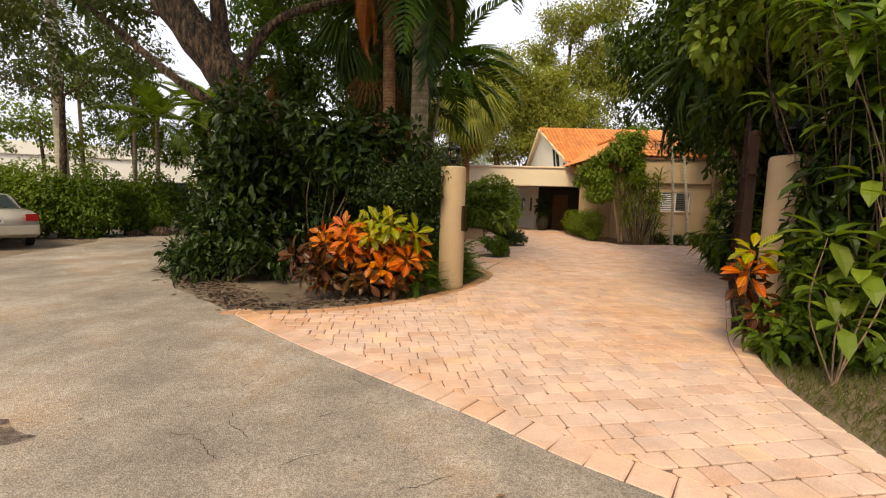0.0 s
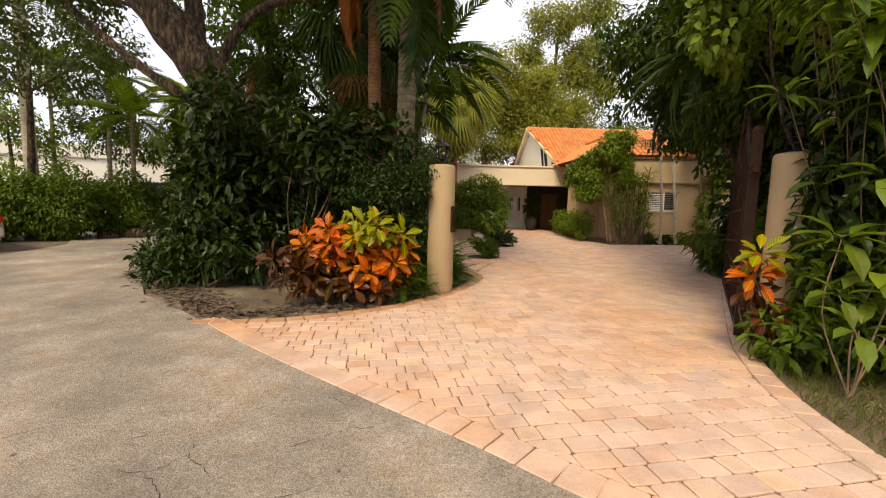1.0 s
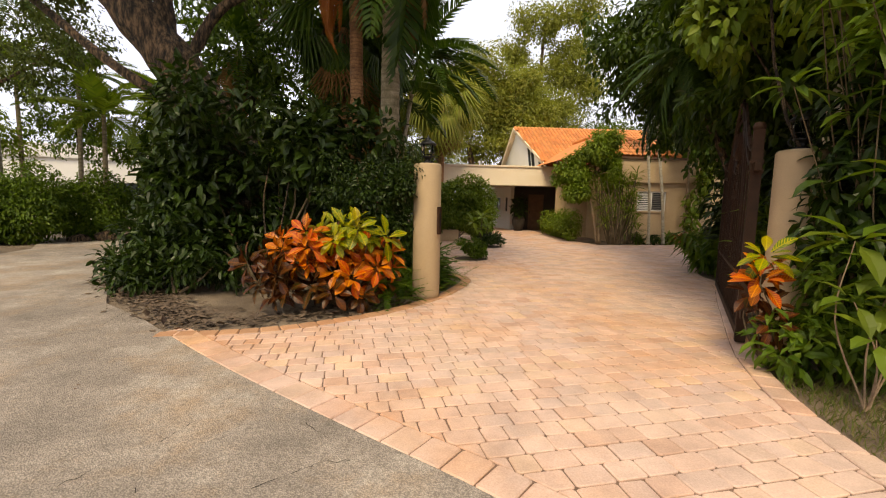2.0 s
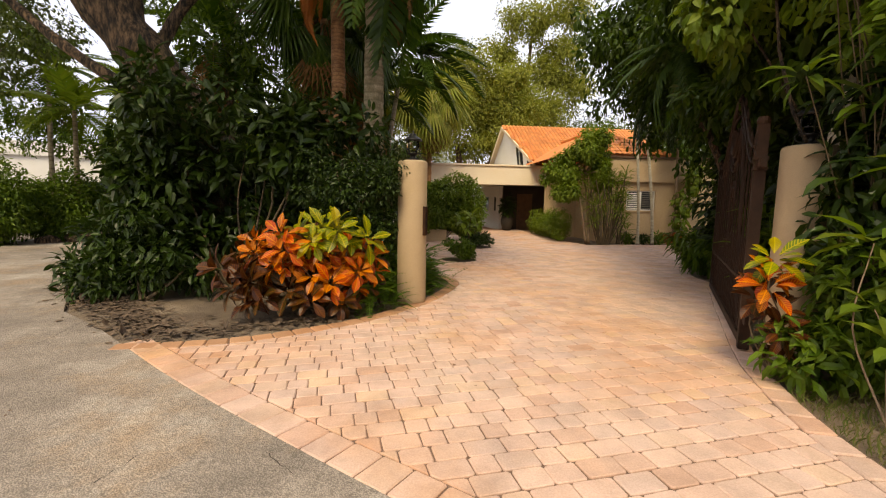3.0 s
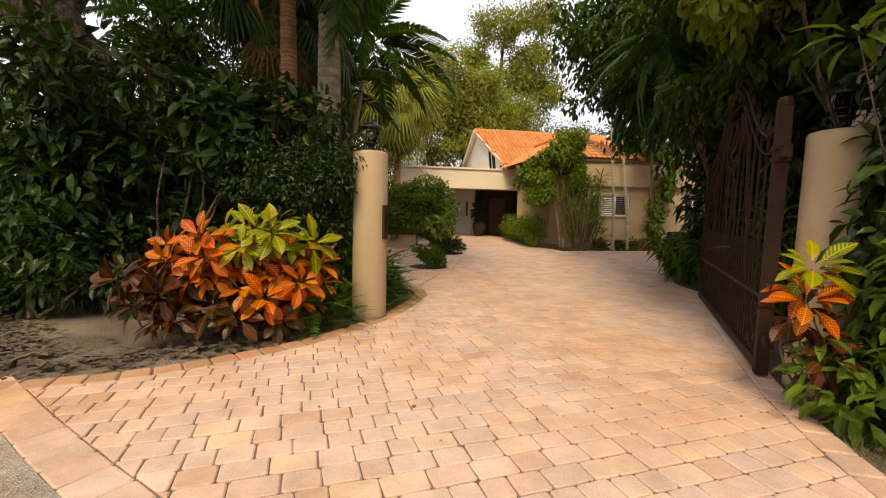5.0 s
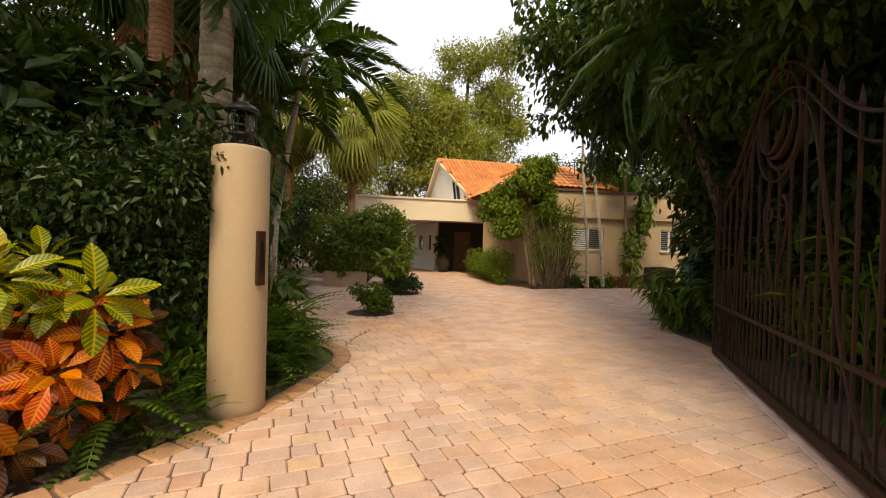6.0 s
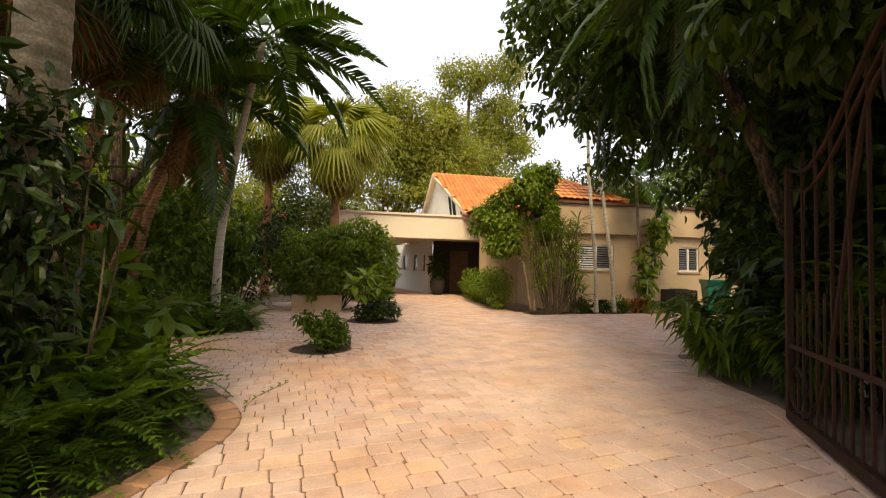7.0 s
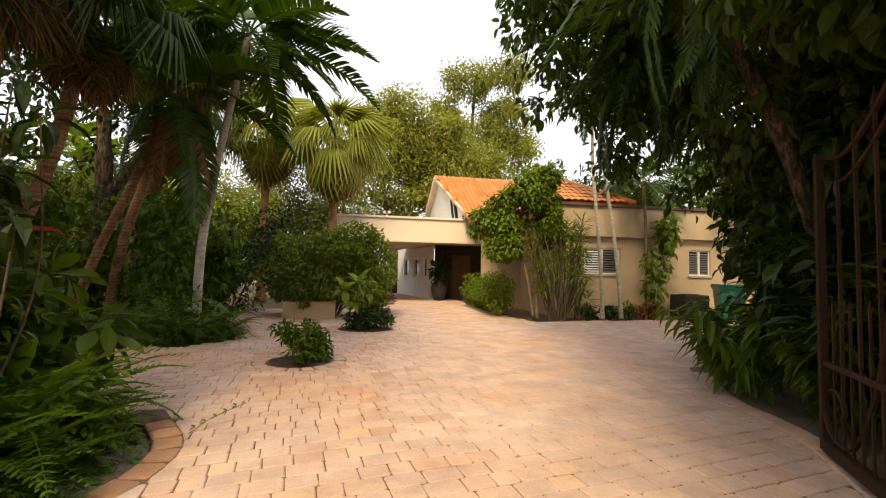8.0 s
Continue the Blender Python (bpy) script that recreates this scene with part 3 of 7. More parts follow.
def dist_to(x, y, line):
    best = 1e9
    for (x0, y0), (x1, y1) in zip(line, line[1:]):
        dx, dy = x1 - x0, y1 - y0
        t = max(0, min(1, ((x - x0) * dx + (y - y0) * dy) / (dx * dx + dy * dy)))
        best = min(best, math.hypot(x - x0 - t * dx, y - y0 - t * dy))
    return best


def slab(poly, z0, z1):
    n = len(poly)
    vs = [(x, y, z1) for x, y in poly] + [(x, y, z0) for x, y in poly]
    return vs, [list(range(n))] + [[(k + 1) % n, k, k + n, (k + 1) % n + n] for k in range(n)]


def relief(x0, y0, x1, y1, step, height, poly=None, z=0.0):
    """A sheet of uneven ground over a stretch of the plan."""
    nx, ny = int((x1 - x0) / step), int((y1 - y0) / step)
    vs, fs, at = [], [], {}
    for j in range(ny + 1):
        for i in range(nx + 1):
            x, y = x0 + i * step, y0 + j * step
            if poly and not inside(x, y, poly):
                continue
            at[i, j] = len(vs)
            vs.append((x, y, z + height * (noise.noise((x * 0.9, y * 0.9, 0)) + 0.5 * noise.noise((x * 4, y * 4, 3)))))
    for j in range(ny):
        for i in range(nx):
            q = [(i, j), (i + 1, j), (i + 1, j + 1), (i, j + 1)]
            if all(c in at for c in q):
                fs.append([at[c] for c in q])
    return vs, fs


ground = tagged(new("ground", mesh_of("ground", [(-400, -400, -0.06), (400, -400, -0.06), (400, 400, -0.06), (-400, 400, -0.06)], [[0, 1, 2, 3]], M["soil"])),
                "brown earth under the trees", "ground", kind="structure")
ROAD = [(-60, -30), (12, -30), (12, -3.0), (6.0, -0.9), (2.6, 0.8)] + [tuple(p[:2]) for p in curve([(x, y, 0) for x, y in ROAD_EDGE], 4)][::-1][1:] + [
    (-3.5, 5.5), (-4.44, 6.2), (-5.56, 7.71), (-6.98, 10.8), (-8.2, 13.3), (-11.0, 17.0), (-22, 24), (-24, 20), (-12.6, 14.2), (-11.0, 12.2), (-10.4, 9.6), (-9.6, 7.6), (-13, 4), (-60, -6)]
road = part("road", slab(ROAD, -0.06, 0.0), M["asphalt"])
tagged(road, "weathered grey asphalt road with fine cracks and tan stains", "road", kind="structure")
rng = random.Random(4)
CRACKS = [[(-1.63, 2.07), (-1.46, 2.04), (-1.2, 1.82), (-1.06, 1.87)], [(-1.45, 2.05), (-1.33, 2.22), (-1.1, 2.02)], [(-1.33, 2.22), (-1.37, 2.33)],
          [(-0.92, 1.73), (-0.75, 1.84), (-0.52, 1.98)], [(-1.77, 2.33), (-1.7, 2.47)], [(-0.78, 2.33), (-0.48, 2.56), (-0.32, 2.58)], [(-1.51, 2.75), (-1.42, 3.04)],
          [(-0.73, 3.02), (-0.49, 2.8)], [(-3.98, 4.52), (-3.67, 4.99), (-3.86, 5.84)], [(-2.54, 2.32), (-2.37, 2.52)], [(-0.13, 1.63), (0.16, 1.77)]]
cracks = []
for line in CRACKS:
    for (xa, ya), (xb, yb) in zip(line, line[1:]):
        steps = max(3, int(math.hypot(xb - xa, yb - ya) / 0.035))
        x, y = xa, ya
        for k in range(1, steps + 1):
            jig = 0.014 if k < steps else 0.0
            x1, y1 = xa + (xb - xa) * k / steps + rng.uniform(-jig, jig), ya + (yb - ya) * k / steps + rng.uniform(-jig, jig)
            w = rng.uniform(0.0006, 0.003)
            d = math.hypot(x1 - x, y1 - y) + 1e-6
            nx, ny = -(y1 - y) / d * w, (x1 - x) / d * w
            cracks.append(([(x - nx, y - ny, 0.003), (x1 - nx, y1 - ny, 0.003), (x1 + nx, y1 + ny, 0.003), (x + nx, y + ny, 0.003)], [[0, 1, 2, 3]]))
            x, y = x1, y1
part("crack", join(*cracks), M["shade"], road, "thin dark cracks")
sh = [(-2.78 + 0.34 * math.cos(a) * (1 + 0.3 * math.sin(3 * a)), 1.87 + 0.2 * math.sin(a) * (1 + 0.3 * math.cos(4 * a)), 0.004) for a in np.linspace(0, 6.1, 26)]
part("oil_stain", (sh, [list(range(26))]), M["stain"], road, "dark oil stain")

shoulder = part("shoulder", relief(-24, 3, -8.4, 22, 0.3, 0.015, [(-24, 8), (-13, 3.6), (-9.3, 7.6), (-10.1, 9.6), (-10.7, 12.2), (-12.4, 14.6), (-24, 21)], -0.03), M["sand"])
tagged(shoulder, "sandy road shoulder with leaf litter", "ground", kind="structure")
BED = [(0.64, 8.5), (0.52, 8.0), (0.34, 7.5), (0.16, 7.1), (-0.11, 6.66), (-0.62, 6.01), (-1.2, 5.54), (-1.75, 5.22), (-2.35, 5.04), (-2.87, 4.95), (-3.5, 5.5), (-4.44, 6.2), (-5.56, 7.71), (-6.98, 10.8), (-8.2, 13.3), (-9.5, 16), (-3.6, 16), (-3.6, 10.9), (-0.7, 9.9), (0.3, 9.3)]
BED_UNDER = [(0.8, 8.5), (0.66, 8.0), (0.48, 7.5), (0.3, 7.1), (0.03, 6.56), (-0.5, 5.9), (-1.1, 5.4), (-1.7, 5.08), (-2.35, 4.88), (-2.87, 4.8), (-3.7, 5.3), (-4.6, 6.0), (-5.8, 7.6), (-7.2, 10.8), (-8.4, 13.3), (-9.8, 16), (-3.4, 16), (-3.4, 10.7), (-0.6, 9.7), (0.4, 9.4)]
bed = part("planting_bed", relief(-10, 4.6, 1.0, 16, 0.1, 0.016, BED_UNDER, -0.04), M["sand"])
tagged(bed, "planting bed of pale sandy soil", "planting bed", kind="structure")
RBED = [(2.6, 0.8), (2.72, 1.5), (2.8, 2.17), (2.95, 3.15), (3.25, 4.0), (3.62, 4.75), (4.7, 6.6), (5.75, 8.4), (6.01, 9.56), (6.62, 10.7), (8.3, 12.3), (11.5, 13.8), (14, 14), (14, -3), (8, -1.5)]
rbed = part("planting_bed", relief(2.3, -2, 14, 14, 0.12, 0.015, [(x - 0.18, y) for x, y in RBED[:11]] + RBED[11:], -0.04), M["soil"])
tagged(rbed, "planting bed of dark soil along the drive", "planting bed", kind="structure")

paving = part("paving", slab(PAVED, -0.058, -0.013), M["joint"])
tagged(paving, "tumbled terracotta concrete pavers laid in staggered rows", "pavement", kind="structure")


def paver_form(poly, h, c, seed):
    """A tumbled paver: a chamfered top and short sides, its corners worn unevenly."""
    r = random.Random(seed)
    n = len(poly)
    mx, my = sum(x for x, _ in poly) / n, sum(y for _, y in poly) / n
    o = [(x + r.uniform(-1, 1) * 0.003, y + r.uniform(-1, 1) * 0.003) for x, y in poly]
    vs = [(x, y, -h) for x, y in o] + [(x, y, -c) for x, y in o]
    for x, y in o:
        d = max(0.02, math.hypot(x - mx, y - my))
        vs.append((x - (x - mx) / d * c * 1.6, y - (y - my) / d * c * 1.6, 0.0))
    fs = [list(range(2 * n, 3 * n))]
    for k in range(n):
        j = (k + 1) % n
        fs += [[k, j, n + j, n + k], [n + k, n + j, 2 * n + j, 2 * n + k]]
    return vs, fs


def oblong(l, w, c=0.014):
    """An oblong with its corners knocked off."""
    x, y = l / 2, w / 2
    return [(-x + c, -y), (x - c, -y), (x, -y + c), (x, y - c), (x - c, y), (-x + c, y), (-x, y - c), (-x, -y + c)]


def nearest(x, y, line):
    """The nearest point of a line of points, and the way across it to the left."""
    best = (1e9,)
    for (x0, y0), (x1, y1) in zip(line, line[1:]):
        dx, dy = x1 - x0, y1 - y0
        t = max(0, min(1, ((x - x0) * dx + (y - y0) * dy) / (dx * dx + dy * dy)))
        px, py = x0 + t * dx, y0 + t * dy
        d = math.hypot(x - px, y - py)
        if d < best[0]:
            q = math.hypot(dx, dy)
            best = (d, px, py, -dy / q, dx / q)
    return best


def cut(poly, px, py, nx, ny):
    """The part of a polygon on one side of a straight cut."""
    out = []
    for k in range(len(poly)):
        a, b = poly[k - 1], poly[k]
        da, db = (a[0] - px) * nx + (a[1] - py) * ny, (b[0] - px) * nx + (b[1] - py) * ny
        if (da >= 0) != (db >= 0):
            t = da / (da - db)
            out.append((a[0] + (b[0] - a[0]) * t, a[1] + (b[1] - a[1]) * t))
        if db >= 0:
            out.append(b)
    return out


def area_of(poly):
    return abs(sum(poly[k - 1][0] * poly[k][1] - poly[k][0] * poly[k - 1][1] for k in range(len(poly)))) / 2


def border_course(line, width, depth, closed=False, inward=1.0):
    """A course of pavers set square to a curved edge; returns (centre x, y, turn, length, width)."""
    out = []
    pts = [Vector((x, y, 0)) for x, y in line]
    lens = [0.0]
    for a, b in zip(pts, pts[1:]):
        lens.append(lens[-1] + (b - a).length)
    s = width / 2
    while s < lens[-1]:
        k = max(i for i in range(len(lens) - 1) if lens[i] <= s)
        d = (pts[k + 1] - pts[k]).normalized()
        p = pts[k] + d * (s - lens[k])
        nrm = Vector((-d.y, d.x, 0)) * inward
        c = p + nrm * depth / 2
        out.append((c.x, c.y, math.atan2(d.y, d.x), width - 0.008, depth - 0.008))
        s += width
    return out


road_line = [tuple(p[:2]) for p in curve([(x, y, 0) for x, y in ROAD_EDGE], 8)]
left_line = [tuple(p[:2]) for p in curve([(x, y, 0) for x, y in LEFT_EDGE], 8)]
right_line = [tuple(p[:2]) for p in curve([(x, y, 0) for x, y in RIGHT_EDGE], 8)]
ring_lines = [[(cx + r * math.cos(a), cy + r * math.sin(a)) for a in np.linspace(0, 2 * math.pi, 40)] for cx, cy, r in RINGS]
edging = [(e, "road") for e in border_course(road_line, 0.23, 0.26)] + [(e, "bed") for e in border_course(left_line, 0.21, 0.20)] + [(e, "road") for e in border_course(right_line, 0.24, 0.20)]
for line in ring_lines:
    edging += [(e, "road") for e in border_course(line, 0.15, 0.17, inward=-1.0)]

ROW, ANG = 0.17, radians(12.0)
ca, sa = math.cos(ANG), math.sin(ANG)
LENGTHS = (0.16, 0.20, 0.25)
pavers, trimmed = [], []
rng = random.Random(11)
for j in range(-30, 180):
    v = j * ROW
    u = -8 + rng.random() * 0.2
    while u < 20:
        k = rng.choice((0, 1, 1, 2, 2))
        l = LENGTHS[k]
        uc = u + l / 2
        u += l
        x, y = uc * ca - v * sa, uc * sa + v * ca
        if y < 0.6 or y > 30 or x < -3.8 or x > 15.5:
            continue
        cuts = []
        if y < 11.2:
            for line, depth, sgn in ((road_line, 0.264, 1), (left_line, 0.204, 1), (right_line, 0.204, 1)):
                d, px, py, nx, ny = nearest(x, y, line)
                if d < depth + 0.2:
                    cuts.append((px + nx * depth * sgn, py + ny * depth * sgn, nx * sgn, ny * sgn))
        for cx, cy, r in RINGS:
            d = math.hypot(x - cx, y - cy)
            if d < r + 0.4:
                nx, ny = (x - cx) / max(d, 1e-6), (y - cy) / max(d, 1e-6)
                cuts.append((cx + nx * (r + 0.176), cy + ny * (r + 0.176), nx, ny))
        if not inside(x, y, PAVED) and not cuts:
            continue
        if not cuts:
            pavers.append((x, y, k))
            continue
        poly = [(x + a * ca - b * sa, y + a * sa + b * ca) for a, b in oblong(l - 0.008, ROW - 0.009)]
        for c in cuts:
            poly = cut(poly, *c) if len(poly) > 2 else []
        if len(poly) > 2 and area_of(poly) > 0.0015:
            mx, my = sum(q[0] for q in poly) / len(poly), sum(q[1] for q in poly) / len(poly)
            if inside(mx, my, PAVED):
                trimmed.append(poly)
pavers.sort(key=lambda p: math.hypot(p[0] - 0.9, (p[1] - 4.6) * 0.8))


# ---- gate pillars, lanterns, gate ----
def pillar(at, tall, r):
    ob = thing("gate_pillar", "round tan stucco gate pillar with a lantern on top", "pillar", at, group="gate pillars")
    part("shaft", lathe([(r * 1.0, -0.05), (r, 0.05), (r, tall - 0.035), (r - 0.012, tall - 0.01), (r - 0.04, tall)], 40), M["pillar"], ob, smooth=True)
    return ob


lp = pillar((0, 7, 0), 2.08, 0.215)
catch = part("latch_plate", join(block(0.13, -0.02, 1.0, 0.255, 0.02, 1.42, 0.004), block(0.25, -0.035, 1.0, 0.262, 0.035, 1.42, 0.003)), M["iron"], lp, "rusty iron gate catch plate")
catch.matrix_basis = pose(0, 0, 0, 0, 0, -38)
part("slot", block(0.262, -0.012, 1.10, 0.266, 0.012, 1.34, 0.002), M["black"], catch)
rp = pillar((3.80, 4.58, 0), 2.08, 0.215)


def lantern(at, s=1.0):
    """A pier lantern: base, cage of curved bars round a glass, domed cap and finial."""
    ob = thing("pier_lantern", "black metal pier lantern with clear glass on a pillar", "lantern", at, group="pillar lanterns")
    part("base", lathe([(0.10, 0), (0.10, 0.015), (0.05, 0.03), (0.035, 0.06), (0.06, 0.085), (0.085, 0.10), (0.085, 0.112)], 20), M["black"], ob, smooth=True)
    part("glass", lathe([(0.055, 0.112), (0.085, 0.16), (0.095, 0.22), (0.085, 0.285)], 20), M["lampglass"], ob, smooth=True)
    for k in range(6):
        a = math.pi * k / 3
        line = [(r * math.cos(a), r * math.sin(a), z) for r, z in ((0.085, 0.10), (0.10, 0.16), (0.105, 0.23), (0.095, 0.29))]
        part("cage_bar", tube(curve(line, 3), 0.005, 6), M["black"], ob)
    for z, r in ((0.165, 0.102), (0.285, 0.098)):
        part("hoop", tube([(r * math.cos(a), r * math.sin(a), z) for a in np.linspace(0, 2 * math.pi, 21)], 0.005, 6), M["black"], ob)
    part("cap", lathe([(0.135, 0.285), (0.13, 0.30), (0.09, 0.335), (0.05, 0.355), (0.04, 0.375), (0.045, 0.385), (0.012, 0.40), (0.016, 0.415), (0.002, 0.44)], 24), M["black"], ob, smooth=True)
    for k in range(6):
        a = math.pi * k / 3 + 0.3
        line = [(r * math.cos(a), r * math.sin(a), z) for r, z in ((0.05, 0.03), (0.10, 0.05), (0.12, 0.09), (0.10, 0.12))]
        part("scroll", tube(curve(line, 3), 0.004, 5), M["black"], ob)
    return ob


M["lampglass"] = nodes_of("lantern_glass")[0]
lg = M["lampglass"].node_tree.nodes["Principled BSDF"]
lg.inputs["Transmission Weight"].default_value, lg.inputs["Roughness"].default_value, lg.inputs["IOR"].default_value = 1.0, 0.05, 1.1
lan = lantern((0, 7, 2.08))
copy_thing(lan, pose(3.80, 4.58, 2.08))

# the gate leaf stands ajar on its hinge post; x runs along the leaf from the hinge
GATE_LEN = 3.9
gate = thing("driveway_gate", "brown wrought-iron driveway gate with scrolls and an arched top, standing open", "gate", (3.54, 4.84, 0), 90 - 30.0)
part("hinge_post", join(block(-0.05, -0.05, 0.02, 0.05, 0.05, 2.32, 0.006), lathe([(0.055, 2.32), (0.06, 2.35), (0.045, 2.39), (0.01, 2.40)], 16)), M["iron"], gate)
part("hinge", join(block(-0.20, -0.03, 1.88, -0.04, 0.03, 1.98, 0.006), block(-0.07, -0.06, 1.86, 0.07, 0.06, 1.90, 0.004), block(-0.07, -0.06, 1.96, 0.07, 0.06, 2.0, 0.004)), M["iron"], gate)
part("hinge", block(-0.20, -0.03, 0.3, -0.04, 0.03, 0.4, 0.006), M["iron"], gate)
part("end_post", block(GATE_LEN - 0.06, -0.025, 0.04, GATE_LEN, 0.025, 2.25, 0.005), M["iron"], gate)
part("bottom_rail", block(0.04, -0.03, 0.04, GATE_LEN - 0.06, 0.03, 0.13, 0.005), M["iron"], gate)
part("middle_rail", block(0.04, -0.015, 0.66, GATE_LEN - 0.06, 0.015, 0.70, 0.003), M["iron"], gate)


def arch(x):
    """Height of the gate's upper rail along the leaf: low at both ends, an ogee rising to the middle."""
    t = abs(x - GATE_LEN / 2) / (GATE_LEN / 2)
    return 2.13 + 0.12 * max(0, t - 0.75) * 4 * (t - 0.75) / 0.25 + 0.85 * (0.5 + 0.5 * math.cos(math.pi * min(1, t / 0.88))) ** 1.15


top = [(x, 0, arch(x)) for x in np.linspace(0.03, GATE_LEN - 0.04, 60)]
part("top_rail", tube(top, 0.024, 6, 0.55), M["iron"], gate)
part("top_rail", tube([(x, 0, z - (0.17 if abs(x - GATE_LEN / 2) > 0.5 else 0.17 + 0.1 * (1 - abs(x - GATE_LEN / 2) / 0.5))) for x, _, z in top], 0.018, 6, 0.55), M["iron"], gate)
for k in range(1, 31):
    x = 0.06 + k * (GATE_LEN - 0.14) / 31
    if k % 2:
        z = arch(x) + 0.02
        if abs(x - GATE_LEN / 2) < 0.5:
            z = 2.02
        part("picket", tube([(x, 0, 0.1), (x, 0, z), (x, 0, z + 0.02), (x, 0, z + 0.13)], [0.013, 0.013, 0.02, 0.002], 4), M["iron"], gate)
    else:
        part("dog_bar", tube([(x, 0, 0.1), (x, 0, 1.10), (x, 0, 1.11), (x, 0, 1.17)], [0.010, 0.010, 0.012, 0.002], 4), M["iron"], gate)


def spiral(cx, cz, r, turns, start, sgn=1, n=36, inner=0.25):
    return [(cx + r * (1 - (1 - inner) * k / n) * math.cos(start + sgn * 2 * math.pi * turns * k / n), 0.0,
             cz + r * (1 - (1 - inner) * k / n) * math.sin(start + sgn * 2 * math.pi * turns * k / n)) for k in range(n + 1)]


MID = GATE_LEN / 2
for s in (-1, 1):
    # long sweeping bars from the crown roundel down to a curl in each lower corner
    line = curve([(MID + s * 0.30, 0, 2.60), (MID + s * 0.62, 0, 2.42), (MID + s * 0.80, 0, 2.0), (MID + s * 1.0, 0, 1.3), (MID + s * 1.22, 0, 0.6), (MID + s * 1.5, 0, 0.2), (MID + s * 1.72, 0, 0.16)], 8)
    curl = spiral(MID + s * 1.72, 0.37, 0.21, 0.85, -math.pi / 2, s, 26, 0.45)
    part("sweep", tube(list(line) + [Vector(p) for p in curl], 0.02, 6, 0.5), M["iron"], gate)
    part("scroll", tube(spiral(MID + s * 0.14, 1.72, 0.13, 1.1, math.pi / 2, -s, 30), 0.014, 6, 0.6), M["iron"], gate)
    part("scroll", tube(curve([(MID + s * 0.14, 0, 1.85), (MID + s * 0.27, 0, 1.72), (MID + s * 0.2, 0, 1.45), (MID + s * 0.04, 0, 1.1)], 6), 0.014, 6, 0.6), M["iron"], gate)
    part("scroll", tube(spiral(MID + s * 0.09, 1.02, 0.09, 1.1, math.pi / 2, s, 24), 0.012, 6, 0.6), M["iron"], gate)
    part("scroll", tube(spiral(MID + s * 0.12, 2.92, 0.12, 1.2, -math.pi / 2, s, 30), 0.016, 6, 0.6), M["iron"], gate)
part("roundel", tube([(MID + 0.47 * math.cos(a), 0, 2.45 + 0.47 * math.sin(a)) for a in np.linspace(0, 2 * math.pi, 41)], 0.022, 6, 0.5), M["iron"], gate)
for k, (r, dz) in enumerate(((0.40, 0.06), (0.33, 0.10), (0.27, 0.10))):
    part("crescent", tube([(MID + 0.10 * (k - 1) + r * math.cos(a), 0.012 * (k - 1), 2.42 + dz + r * math.sin(a)) for a in np.linspace(math.pi * 0.95, 2.1 * math.pi, 26)],
                          [0.008 + 0.03 * math.sin(math.pi * q / 25) for q in range(26)], 6, 0.5), M["iron"], gate)


# ---- house ----
house = thing("house", "tan stucco house with a carport and orange clay tile roofs", "house", (7.52, 17.74, 0), 2.7)


def wall_with_openings(x0, x1, z0, z1, y0, y1, holes):
    """A wall along x with rectangular holes (x0, x1, z0, z1) right through it."""
    out, x = [], x0
    for a, b, c, d in sorted(holes):
        out.append(block(x, y0, z0, a, y1, z1))
        out.append(block(a, y0, z0, b, y1, c))
        out.append(block(a, y0, d, b, y1, z1))
        x = b
    out.append(block(x, y0, z0, x1, y1, z1))
    vs, fs, at = [], [], {}
    for v, f in out:
        ids = []
        for p in v:
            key = tuple(round(c, 4) for c in p)
            if key not in at:
                at[key] = len(vs)
                vs.append(key)
            ids.append(at[key])
        fs += [[ids[q] for q in face] for face in f]
    return vs, fs


WIN = [(0.80, 2.02, 1.30, 2.10), (4.45, 5.25, 1.30, 2.12)]
part("front_wall", wall_with_openings(0.0, 9.5, -0.05, 2.44, 0.0, 0.2, WIN), M["stucco"], house, "tan stucco wall with two window openings")
part("side_wall", block(-0.004, 0.2, -0.05, 0.2, 3.2, 2.44), M["stucco"], house)
part("porch_wall", block(-1.5, 3.2, -0.05, 0.2, 3.4, 2.44), M["stucco"], house)
part("fascia_band", join(block(-0.16, -0.16, 2.44, 9.6, 0.5, 3.36, 0.012), block(-0.16, 0.5, 2.44, 0.5, 4.9, 3.36, 0.012)), M["stucco"], house)
part("flat_roof", block(0.2, 0.4, 3.0, 9.6, 9.0, 3.3), M["white"], house)
part("gutter", join(block(-0.22, -0.24, 3.36, 9.66, 0.0, 3.45, 0.01)), M["wood"], house, "brown metal gutter")
